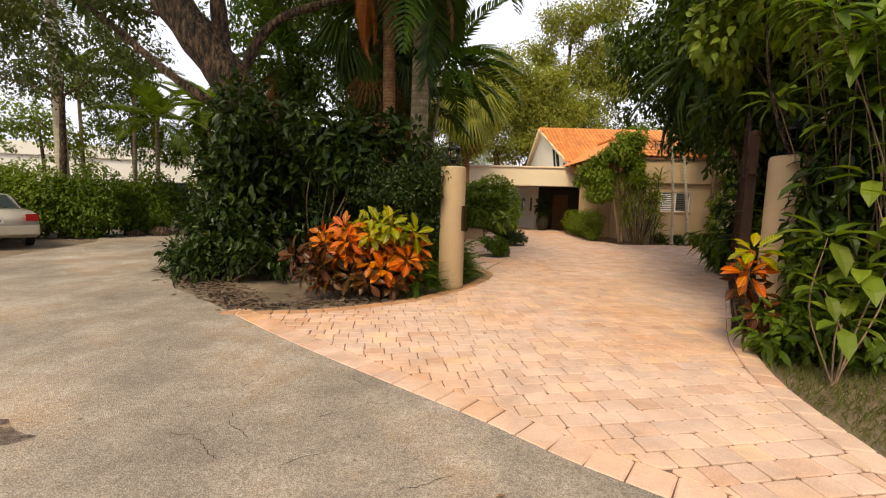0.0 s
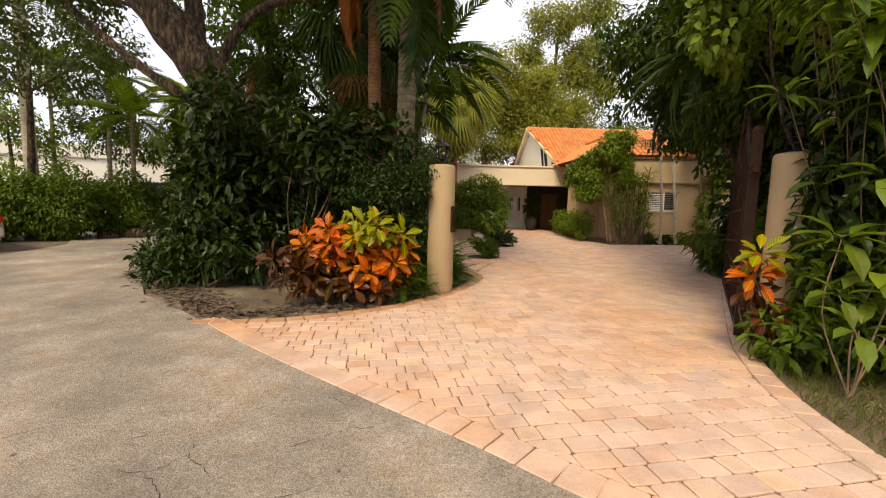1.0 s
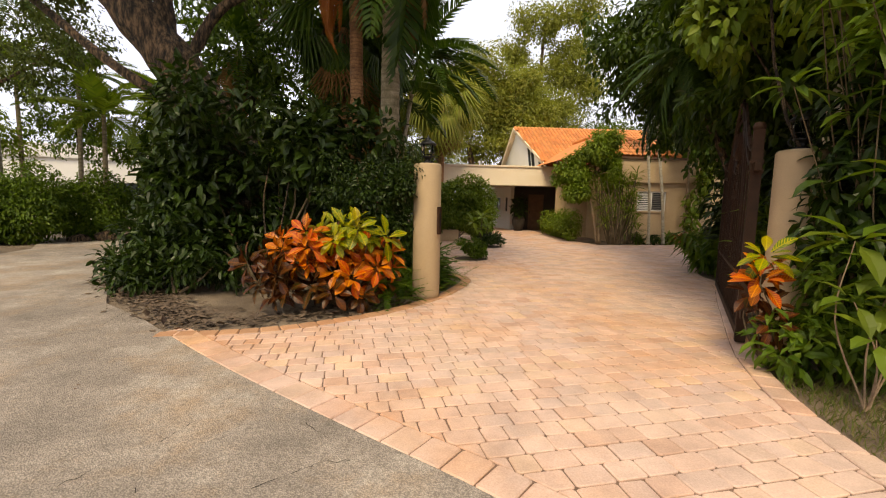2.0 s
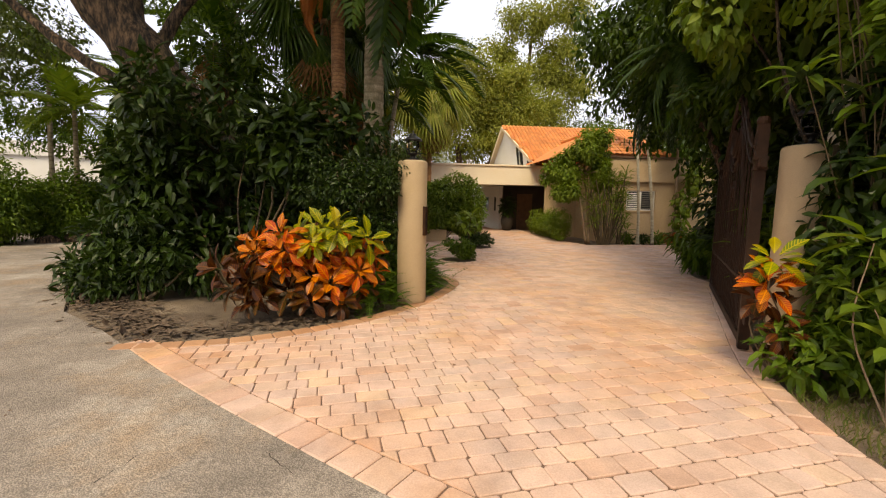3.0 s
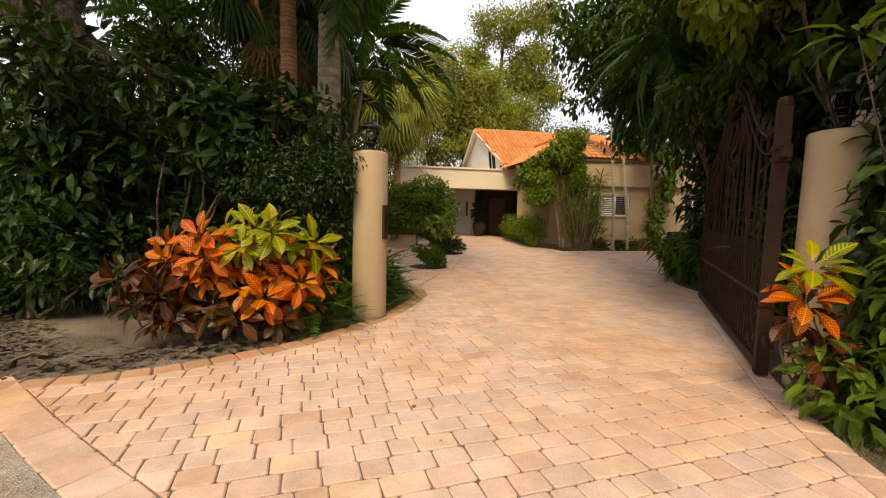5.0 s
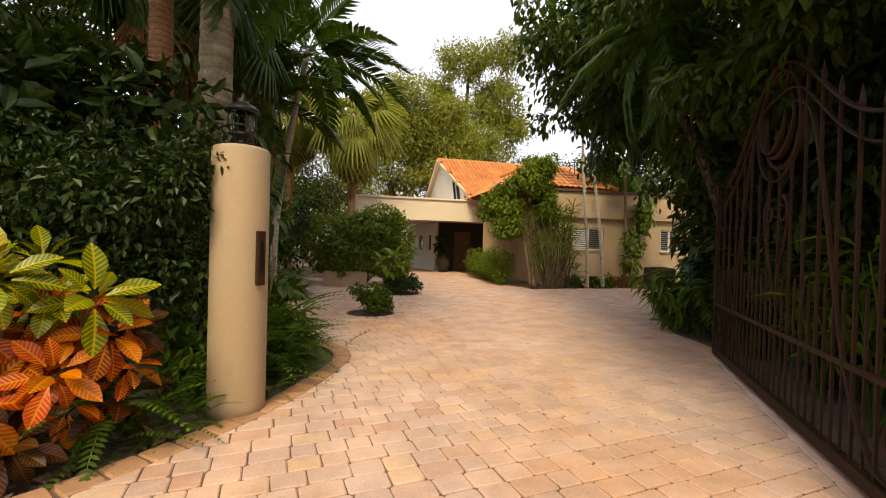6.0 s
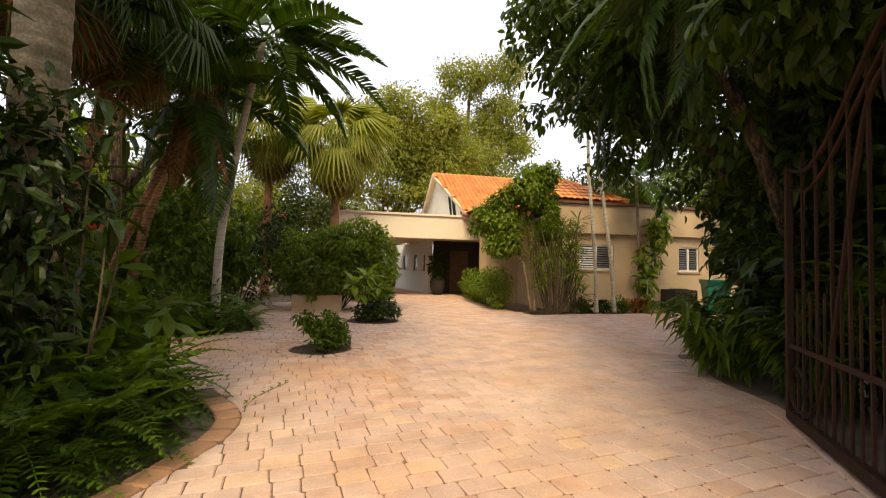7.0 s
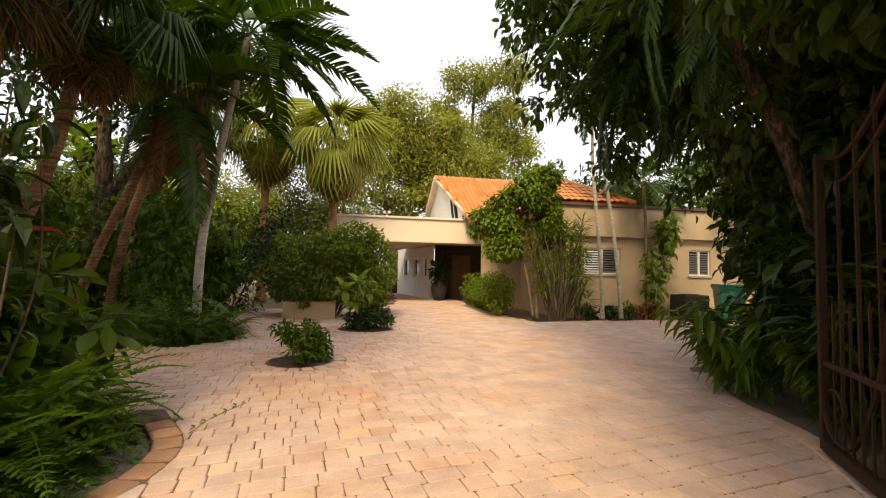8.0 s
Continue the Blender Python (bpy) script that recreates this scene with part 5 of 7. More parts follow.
# the large bush before the carport and its low planter
planter = part("planter_wall", join(block(-0.3, 17.0, -0.05, 1.02, 17.2, 0.44, 0.02), block(-0.3, 17.2, -0.05, -0.1, 18.6, 0.44, 0.02)), M["stucco"])
tagged(planter, "low tan stucco planter wall", "planter", kind="structure")
bush("round_bush", "large rounded glossy green bush in a low planter", "shrub", (0.95, 17.85, 0),
     [(0.0, 0, 1.5, 1.25, 0.9, 1.0), (-0.95, 0.2, 1.4, 0.85, 0.8, 0.95), (0.95, -0.1, 1.35, 0.8, 0.8, 0.95), (0.2, -0.3, 1.85, 0.95, 0.7, 0.65), (-0.5, -0.5, 1.05, 0.9, 0.6, 0.6), (0.65, -0.5, 1.0, 0.9, 0.6, 0.65), (0, 0, 1.4, 1.0, 0.6, 0.8), (0.85, -0.3, 0.65, 0.7, 0.6, 0.45), (-1.0, 0.1, 0.75, 0.7, 0.6, 0.5), (0.0, -0.75, 0.95, 0.9, 0.45, 0.42), (-0.75, -0.6, 0.75, 0.5, 0.45, 0.42)],
     21000, 0.13, "light", 88, LEAF, droop=0.4, per=0, ragged=0.22, inner=0.7)
bush("hibiscus", "dark green hibiscus with a few red blooms", "shrub", (-2.2, 19.2, 0), [(0, 0, 1.5, 1.4, 1.0, 1.4), (0.9, 0.3, 2.2, 1.2, 0.9, 1.1), (-1.2, 0, 1.0, 1.0, 0.9, 1.0)], 3200, 0.16, "dark", 90, LEAF)
for k, p in enumerate([(-1.55, 18.1, 2.35), (-2.5, 18.15, 2.0), (-0.9, 18.6, 2.7)]):
    fl = thing("red_bloom", "red hibiscus bloom among dark leaves", "flower", p, group="hibiscus blooms")
    part("flower_head", rosettes([((0, 0, 0), 1.0)], 6, 0.09, 91 + k, oval(0.9, 0.1, 0.2), 0.8, -0.2), M["red"], fl)

# hedge and plants before the house
bush("low_hedge", "clipped bright green hedge beside the carport", "hedge", (5.75, 19.2, 0), [(-0.05, y, 0.62, 0.5, 0.6, 0.6) for y in (-1.2, -0.4, 0.4, 1.2, 2.0)], 8000, 0.09, "light", 95, LEAF, droop=0.2, per=0)
tree("vine_tree", "small bright green vine-covered tree before the house corner", (6.35, 17.0, 0), [([(0.2, 0, 0), (0.15, 0.1, 1.2), (-0.1, 0, 2.6)], 0.07, 0.03), ([(0.1, 0, 0), (-0.2, -0.1, 1.4), (-0.5, 0.1, 2.4)], 0.05, 0.02)],
     [(-0.3, 0, 3.1, 1.15, 0.8, 1.0), (-0.85, -0.1, 2.4, 0.75, 0.7, 0.75), (0.3, 0.1, 3.7, 0.8, 0.7, 0.75), (0.55, 0, 2.7, 0.6, 0.6, 0.8), (-0.6, 0, 1.9, 0.5, 0.5, 0.5), (-1.15, 0, 2.7, 0.6, 0.5, 0.6), (0.0, 0, 4.0, 0.7, 0.6, 0.6)], 15000, 0.14, 97, "light", "twig", LEAF, droop=0.4, per=7, inner=0.3)


def spiky_clump(label, at, canes, seed, leaf="light", length=0.36, wide=0.11, per=18):
    """Bare canes topped with tufts of narrow arching leaves."""
    ob = thing("dracaena_clump", label, "dracaena", at)
    for i, c in enumerate(canes):
        part("cane", stems((c[0] * 0.3, c[1] * 0.3, 0), [c], 0.02, 0.014, seed + i, 0.08), M["cane"], ob)
    part("foliage", rosettes([(c, random.Random(seed + i).uniform(0.7, 1.1)) for i, c in enumerate(canes)], per, length, seed, oval(wide, 0.05, 0.12), 1.3, -0.5), M[leaf], ob)
    return ob


rng = random.Random(21)
spiky_clump("tall dracaena clump with narrow leaves and many bare canes", (7.05, 16.75, 0), [(rng.uniform(-0.85, 0.75), rng.uniform(-0.3, 0.3), rng.uniform(0.75, 2.7)) for k in range(46)], 101, length=0.42)
spiky_clump("dracaena tuft low against the tan house wall", (7.7, 16.95, 0), [(rng.uniform(-0.3, 0.4), rng.uniform(-0.2, 0.2), rng.uniform(0.4, 1.3)) for k in range(7)], 102)
for k, x in enumerate((8.2, 8.8, 9.4, 10.0, 10.5)):
    bush("border_plant", "low green foliage plant along the house wall", "plant", (x, 17.35 + 0.04 * k, 0), [(0, 0, 0.18, 0.38, 0.25, 0.2)], 220, 0.17, ("mid", "dark", "fern", "dry", "mid")[k], 110 + k, oval(0.3), droop=0.1)
spiky_clump("bronze bromeliads at the foot of the wall", (9.95, 17.2, 0), [(-0.3, 0, 0.15), (0.05, 0.05, 0.18), (0.35, 0, 0.14)], 117, "orange", 0.34, 0.16, 16)
feather_palm("slim pale-trunked palm before the house wall", (8.55, 17.1, 0), [(0, 0, 0), (-0.06, 0, 1.5), (-0.18, 0, 3.0), (-0.3, 0, 4.4), (-0.35, 0, 6.6)], 0.055, 0.045, 12, 1.6, 121, "palebark")
feather_palm("slim pale-trunked palm before the house wall", (9.25, 17.3, 0), [(0, 0, 0), (-0.12, 0, 1.5), (-0.32, 0, 3.0), (-0.55, 0, 4.6), (-0.65, 0, 7.2)], 0.06, 0.05, 12, 1.6, 123, "palebark")
feather_palm("slim clustering palm with climbing leaves", (10.2, 17.5, 0), [(0, 0, 0), (0.0, 0, 2.0), (-0.1, 0, 4.2)], 0.05, 0.045, 12, 1.7, 125, "twig")
feather_palm("slim clustering palm beside the house", (13.2, 17.3, 0), [(0, 0, 0), (0.05, 0, 2.0), (0.0, 0, 4.6)], 0.09, 0.07, 12, 1.9, 127, "greybark")
vine = thing("climbing_philodendron", "yellow-green climbing philodendron on slim palm stems", "vine", (10.3, 17.3, 0))
part("foliage", leafy([(0.0, 0, 1.0, 0.3, 0.2, 0.5), (0.1, 0, 1.7, 0.38, 0.25, 0.5), (0.45, 0, 2.6, 0.35, 0.25, 0.6)], 420, 0.24, 131, oval(0.6, 0.08, 0.3), droop=0.5), M["light"], vine)


def wheelie_bin(at, turn):
    ob = thing("rubbish_bin", "green plastic wheeled rubbish bin with a closed lid", "bin", at, turn)
    w0, w1, d0, d1, h = 0.25, 0.32, 0.27, 0.38, 1.0
    part("body", ([(-w0, -d0, 0.08), (w0, -d0, 0.08), (w0, d0, 0.08), (-w0, d0, 0.08), (-w1, -d1, h), (w1, -d1, h), (w1, d1, h), (-w1, d1, h)], [[3, 2, 1, 0], [0, 1, 5, 4], [1, 2, 6, 5], [2, 3, 7, 6], [3, 0, 4, 7], [4, 5, 6, 7]]), M["bin"], ob)
    part("rim", block(-w1 - 0.03, -d1 - 0.03, h - 0.06, w1 + 0.03, d1 + 0.03, h - 0.01, 0.01), M["bin"], ob)
    part("lid", block(-w1 - 0.04, -d1 - 0.06, h, w1 + 0.04, d1 + 0.04, h + 0.07, 0.025), M["bin"], ob, "pale-edged green lid")
    part("handle", tube([(-w1, d1 + 0.1, h), (w1, d1 + 0.1, h)], 0.02, 8), M["black"], ob)
    for s in (-1, 1):
        wh = part("wheel", moved(lathe([(0.12, -0.03), (0.13, -0.02), (0.13, 0.02), (0.12, 0.03)], 16), pose(s * 0.3, d0, 0.13, 0, 90)), M["black"], ob)
    return ob


wheelie_bin((12.3, 16.75, 0), -25)
ac = thing("air_conditioner", "dark grey metal air-conditioning unit on the ground by the wall", "air conditioner", (11.5, 17.35, 0))
part("casing", block(-0.4, -0.35, 0.05, 0.4, 0.35, 0.72, 0.02), M["shade"], ac)
part("fan_grille", lathe([(0.28, 0.72), (0.28, 0.74), (0.24, 0.75), (0.05, 0.75)], 20), M["black"], ac)
for k in range(8):
    part("louvre", block(-0.36, -0.362, 0.12 + k * 0.07, 0.36, -0.35, 0.15 + k * 0.07, 0.002), M["black"], ac)
pot = thing("planter_urn", "dark clay urn with a leafy plant in the carport", "urn", (4.75, 24.4, 0))
part("pot", lathe([(0.22, 0), (0.34, 0.35), (0.36, 0.6), (0.30, 0.72), (0.34, 0.76), (0.28, 0.76)], 20), M["shade"], pot, smooth=True)
part("foliage", leafy([(0, 0, 1.3, 0.4, 0.4, 0.6)], 260, 0.24, 135, LEAF), M["dark"], pot)

# palms on the left bank
feather_palm("tall palm with a thick grey trunk", (-0.78, 8.75, 0), [(0, 0, 0), (0.0, 0, 3), (0.02, 0, 5), (0.03, 0, 7.0)], 0.19, 0.16, 20, 2.9, 141, "greybark", low=-1.1, dead=8)
fan_palm("tall palm with a ringed brown trunk and dead fronds", (-1.45, 8.95, 0), [(0, 0, 0), (0.0, 0, 3), (-0.02, 0, 6), (0.0, 0, 7.2)], 0.13, 22, 1.7, 143, 26, "palm")
part("orange_frond", crown((-0.5, -0.2, 5.9), 5, 1.5, 144, frond(30, 0.2, 0.3, 0.3, 0.2, 0.03, 0.6, 2), -1.45, -1.15), M["orange"], bpy.data.objects["fan_palm"], "hanging orange dead frond")
lean = feather_palm("slender leaning palm with a feathery crown", (-1.15, 13.9, 0), [(0, 0, 0), (0.05, 0, 1.8), (0.3, 0.1, 3.8), (0.65, 0.2, 5.9)], 0.085, 0.06, 13, 2.5, 145, "palebark", low=-0.6)
part("frond", scatter(frond(40, 0.26, 0.42, 0.3, 0.15, 0.05, 0.3, 9), np.array([(0.65, 0.2, 5.9), (0.65, 0.2, 5.8), (0.6, 0.2, 5.7)]), np.array([(1.0, 0.1, 0.35), (0.9, 0.25, -0.35), (0.7, -0.3, -0.1)]), np.array([(0, 0, 1.0)] * 3), np.array([2.5, 2.4, 2.4])), M["palm"], lean)
feather_palm("reddish-trunked leaning palm in the thicket", (-3.3, 13.9, 0), [(0, 0, 0), (0.4, 0.0, 1.4), (1.05, 0, 3.0), (1.6, 0.1, 4.6)], 0.085, 0.065, 14, 2.2, 147, "brownbark", low=-0.9, dead=8)
fan_palm("brown-trunked fan palm in the thicket", (-3.0, 11.9, 0), [(0, 0, 0), (0.25, 0, 1.4), (0.75, 0.0, 3.0), (1.05, 0.1, 5.2)], 0.10, 26, 1.5, 149, 22, "palm")
fan_palm("brown-trunked fan palm in the thicket", (-3.4, 15.2, 0), [(0, 0, 0), (0.3, 0, 2), (0.9, 0.1, 4.2), (1.3, 0.1, 6.4)], 0.10, 26, 1.6, 151, 26, "palm")
fan_palm("fan palm with pale hanging fronds and a brown skirt", (0.26, 21.9, 0), [(0, 0, 0), (0.05, 0, 2.5), (0.1, 0, 6.1)], 0.17, 64, 2.1, 153, 70)
fan_palm("fan palm with a brown skirt of dead fronds", (-2.3, 22.5, 0), [(0, 0, 0), (0.0, 0, 3), (0.1, 0, 6.6)], 0.16, 56, 2.0, 155, 70)
fan_palm("tall fan palm behind the drive", (-4.5, 21, 0), [(0, 0, 0), (0.1, 0, 3), (0.1, 0, 7.0)], 0.16, 34, 1.9, 157, 30, "palm")
feather_palm("palm in the thicket", (-5.6, 12.5, 0), [(0, 0, 0), (0.1, 0, 2.5), (0.3, 0, 5.5)], 0.11, 0.09, 15, 2.4, 159, "greybark", low=-0.8, dead=6)
feather_palm("palm in the thicket", (-4.2, 17.5, 0), [(0, 0, 0), (0.1, 0, 2.5), (0.5, 0, 7.0)], 0.12, 0.09, 15, 2.6, 161, "greybark", low=-0.8)
# leaf colour carries the light: brighter beyond y = 13, dark in the shade nearer
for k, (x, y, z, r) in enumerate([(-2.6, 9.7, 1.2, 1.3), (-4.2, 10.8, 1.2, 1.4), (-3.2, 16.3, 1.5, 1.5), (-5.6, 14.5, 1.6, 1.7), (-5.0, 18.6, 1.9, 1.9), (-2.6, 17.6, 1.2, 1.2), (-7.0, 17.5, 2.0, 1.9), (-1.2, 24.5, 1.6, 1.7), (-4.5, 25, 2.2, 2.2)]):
    bush("thicket_shrub", "dense green thicket shrub, leaves coloured darker in shade", "shrub", (x, y, 0), [(0, 0, z, r, r * 0.8, z), (r * 0.6, 0.2, z * 1.3, r * 0.7, r * 0.6, z * 0.7), (-r * 0.6, -0.1, z * 0.8, r * 0.7, r * 0.6, z * 0.8)], 2800, 0.2, "mid" if y > 13 else "dark", 180 + k, LEAF)

# the oak and other broadleaf trees
# roadward limb and high crown masses: unseen, added to shade the bed
tree("oak_tree", "old oak with thick rough bark and spreading limbs", (-3.3, 8.8, 0),
     [([(0, 0, -0.1), (-0.25, -0.1, 1.6), (-0.85, -0.4, 3.2), (-1.9, -0.6, 4.7), (-2.9, -0.6, 6.0), (-3.8, -0.7, 7.4)], 0.52, 0.26), ([(-1.4, -0.5, 4.2), (-1.5, -0.4, 5.2), (-1.7, -0.3, 7.0)], 0.20, 0.10),
      ([(-1.1, -0.4, 3.9), (-0.5, -0.3, 4.9), (0.6, -0.2, 5.4), (2.6, 0.0, 5.9)], 0.11, 0.05), ([(-0.6, -0.2, 2.6), (-1.9, 0.2, 3.9), (-3.2, 0.4, 5.4)], 0.13, 0.06), ([(-0.9, -0.2, 2.9), (-2.6, -0.1, 3.9), (-4.4, 0.4, 5.2), (-5.8, 0.6, 6.2)], 0.11, 0.05),
      ([(-2.4, -0.6, 5.3), (-1.6, -2.6, 6.8), (0.2, -4.4, 7.8)], 0.18, 0.08)],
     [(-3.9, -1.0, 8.3, 2.6, 2.2, 1.3), (-1.4, -0.8, 8.0, 2.4, 2.2, 1.3), (1.3, 0.2, 7.4, 2.0, 1.8, 1.3), (-5.9, 0.3, 6.9, 1.9, 1.8, 1.2), (-4.5, 0.6, 5.6, 1.3, 1.2, 0.7), (-6.6, 0.8, 5.2, 1.0, 1.2, 0.8), (-0.1, 0.8, 6.3, 1.3, 1.3, 0.9),
      (0.6, -5.6, 8.4, 2.0, 1.8, 0.9), (1.6, -3.4, 8.0, 1.9, 1.7, 0.9), (-0.6, -3.6, 8.4, 2.0, 1.8, 1.0), (-2.6, -4.0, 8.6, 2.0, 2.0, 1.0), (-5.6, -0.8, 4.9, 1.5, 1.2, 0.6)], 26000, 0.14, 201, "oakleaf", "bark", SMALL, inner=0.2)
tree("background_oak", "spreading grey-green oak beyond the carport", (2.9, 30.5, 0), [([(0, 0, 0), (0.1, 0, 2.0), (-0.3, 0, 3.8), (-0.6, 0, 5.4)], 0.34, 0.18), ([(0, 0, 2.2), (1.4, 0, 4.0), (2.8, 0, 5.4)], 0.2, 0.08), ([(0, 0, 1.8), (-1.4, 0, 3.4), (-3.0, 0.2, 4.6)], 0.2, 0.08)],
     [(-0.6, 0, 8.0, 2.8, 2.0, 2.1), (2.0, 0, 8.0, 2.4, 2.0, 1.9), (-2.8, 0, 7.0, 2.0, 1.6, 1.6), (3.8, 0.4, 7.6, 2.0, 1.5, 1.7), (0.2, -0.4, 10.2, 2.0, 1.6, 1.5), (-1.6, -0.2, 9.4, 1.6, 1.4, 1.3), (0.5, 0, 5.4, 3.2, 1.6, 1.3), (2.4, 0, 10.0, 1.6, 1.4, 1.0)], 42000, 0.21, 203, "olive", "bark", SMALL, inner=0.2, per=16, lump=0.6)
tree("background_tree", "yellow-green leafy tree beyond the tiled roof", (6.0, 34.5, 0), [([(0, 0, 0), (0.1, 0, 3.0), (0.2, 0, 6.4)], 0.28, 0.12)], [(0, 0, 8.6, 2.5, 2.0, 2.2), (2.0, 0, 9.0, 2.1, 1.7, 1.9), (-1.6, 0, 8.8, 1.8, 1.6, 1.7), (3.4, 0, 8.0, 1.8, 1.5, 1.8)], 24000, 0.22, 205, "olive", "bark", SMALL, inner=0.2, per=14, lump=0.6)
tree("tall_tree", "tall open-crowned tree far behind the house", (10.5, 46, 0), [([(0, 0, 0), (0.3, 0, 6.0), (0.0, 0, 13), (0.3, 0, 19)], 0.4, 0.12), ([(0.2, 0, 8.0), (2.2, 0, 12.0), (3.4, 0, 16.6)], 0.2, 0.06), ([(0.2, 0, 9.0), (-2.0, 0, 12.6), (-2.8, 0, 16.6)], 0.15, 0.05)],
     [(0, 0, 19.5, 2.8, 2.2, 2.2), (3.0, 0, 17.0, 2.6, 2.0, 2.0), (-2.9, 0, 17.2, 2.2, 1.8, 1.8), (4.2, 0, 20.6, 2.3, 1.7, 1.9), (1.5, 0, 14.2, 3.0, 2.0, 2.0), (-2.2, 0, 13.6, 2.4, 2.0, 2.0), (5, 0, 13.4, 2.6, 2, 2.2)], 26000, 0.30, 207, "olive", "bark", SMALL, inner=0.2, per=14, lump=0.58)
for k, (x, y, h, r, lf) in enumerate([(12.5, 31, 7.5, 2.6, "mid"), (16.5, 29, 8, 2.8, "oakleaf"), (20.5, 26, 8.5, 3.0, "mid"), (-7, 31, 7, 3.2, "olive"), (-11.5, 29, 7, 3.4, "mid"), (-3.5, 36, 8, 3.4, "oakleaf"), (16, 44, 11, 4, "oakleaf"), (0, 50, 9, 4.5, "olive")]):
    tree("background_tree", "broad leafy tree beyond the garden", (x, y, 0), [([(0, 0, 0), (0.1, 0, h * 0.4), (0, 0, h * 0.75)], 0.25, 0.1)], [(0, 0, h * 0.72, r, r * 0.8, h * 0.26), (r * 0.7, 0, h * 0.55, r * 0.7, r * 0.6, h * 0.22), (-r * 0.7, 0, h * 0.6, r * 0.7, r * 0.6, h * 0.24), (0, -0.3, h * 0.4, r, r * 0.6, h * 0.22)], 16000, 0.22, 220 + k, lf, "bark", SMALL, inner=0.2, per=14, lump=0.58)

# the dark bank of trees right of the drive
# the two topmost crown masses are added only to darken the leaves below
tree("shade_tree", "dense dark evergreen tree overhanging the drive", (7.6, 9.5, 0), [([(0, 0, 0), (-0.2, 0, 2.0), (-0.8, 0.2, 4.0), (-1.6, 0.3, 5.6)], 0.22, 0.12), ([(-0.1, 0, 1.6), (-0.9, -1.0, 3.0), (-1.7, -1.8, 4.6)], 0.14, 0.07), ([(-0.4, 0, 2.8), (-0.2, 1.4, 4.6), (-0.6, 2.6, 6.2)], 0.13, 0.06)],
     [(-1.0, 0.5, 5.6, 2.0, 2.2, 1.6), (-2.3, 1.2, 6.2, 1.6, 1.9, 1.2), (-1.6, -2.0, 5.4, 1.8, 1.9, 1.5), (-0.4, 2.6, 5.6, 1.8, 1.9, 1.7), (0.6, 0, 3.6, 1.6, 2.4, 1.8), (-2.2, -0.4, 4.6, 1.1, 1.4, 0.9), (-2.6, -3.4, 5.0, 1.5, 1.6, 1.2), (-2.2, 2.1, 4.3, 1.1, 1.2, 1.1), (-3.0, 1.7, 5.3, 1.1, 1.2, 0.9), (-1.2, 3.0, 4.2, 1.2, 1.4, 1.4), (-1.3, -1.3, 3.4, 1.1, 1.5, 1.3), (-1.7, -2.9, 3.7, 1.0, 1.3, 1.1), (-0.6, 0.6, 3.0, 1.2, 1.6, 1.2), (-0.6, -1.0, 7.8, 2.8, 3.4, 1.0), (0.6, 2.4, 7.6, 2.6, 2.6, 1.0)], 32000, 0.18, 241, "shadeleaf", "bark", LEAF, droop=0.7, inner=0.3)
# the high overhang above the gate is added to shade the ironwork
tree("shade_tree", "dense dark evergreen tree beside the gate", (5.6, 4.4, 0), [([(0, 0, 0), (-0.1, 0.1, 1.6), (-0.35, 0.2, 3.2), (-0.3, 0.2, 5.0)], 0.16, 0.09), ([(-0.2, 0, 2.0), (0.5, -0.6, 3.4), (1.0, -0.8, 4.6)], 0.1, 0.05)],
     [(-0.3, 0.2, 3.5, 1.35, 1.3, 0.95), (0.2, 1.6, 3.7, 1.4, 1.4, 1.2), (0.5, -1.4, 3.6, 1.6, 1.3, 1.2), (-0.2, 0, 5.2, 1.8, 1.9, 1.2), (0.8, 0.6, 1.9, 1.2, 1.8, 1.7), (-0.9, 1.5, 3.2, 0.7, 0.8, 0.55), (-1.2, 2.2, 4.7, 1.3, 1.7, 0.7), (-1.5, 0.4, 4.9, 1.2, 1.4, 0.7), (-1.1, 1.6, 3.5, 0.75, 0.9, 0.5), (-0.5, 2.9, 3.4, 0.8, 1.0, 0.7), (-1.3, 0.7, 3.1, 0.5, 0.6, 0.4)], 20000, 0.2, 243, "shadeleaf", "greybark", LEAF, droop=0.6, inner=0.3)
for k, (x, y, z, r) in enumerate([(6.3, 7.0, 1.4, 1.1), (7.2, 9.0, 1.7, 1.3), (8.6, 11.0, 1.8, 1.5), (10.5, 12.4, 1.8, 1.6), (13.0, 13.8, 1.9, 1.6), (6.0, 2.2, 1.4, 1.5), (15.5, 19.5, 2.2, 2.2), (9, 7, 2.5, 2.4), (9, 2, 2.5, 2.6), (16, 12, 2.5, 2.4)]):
    bush("thicket_shrub", "dense green thicket shrub, leaves coloured darker in shade", "shrub", (x, y, 0), [(0, 0, z, r, r, z), (r * 0.5, 0.3, z * 1.4, r * 0.8, r * 0.7, z * 0.8), (-r * 0.35, -0.4, z * 0.8, r * 0.7, r * 0.7, z * 0.8)], 2600, 0.22, "dark", 260 + k, LEAF)
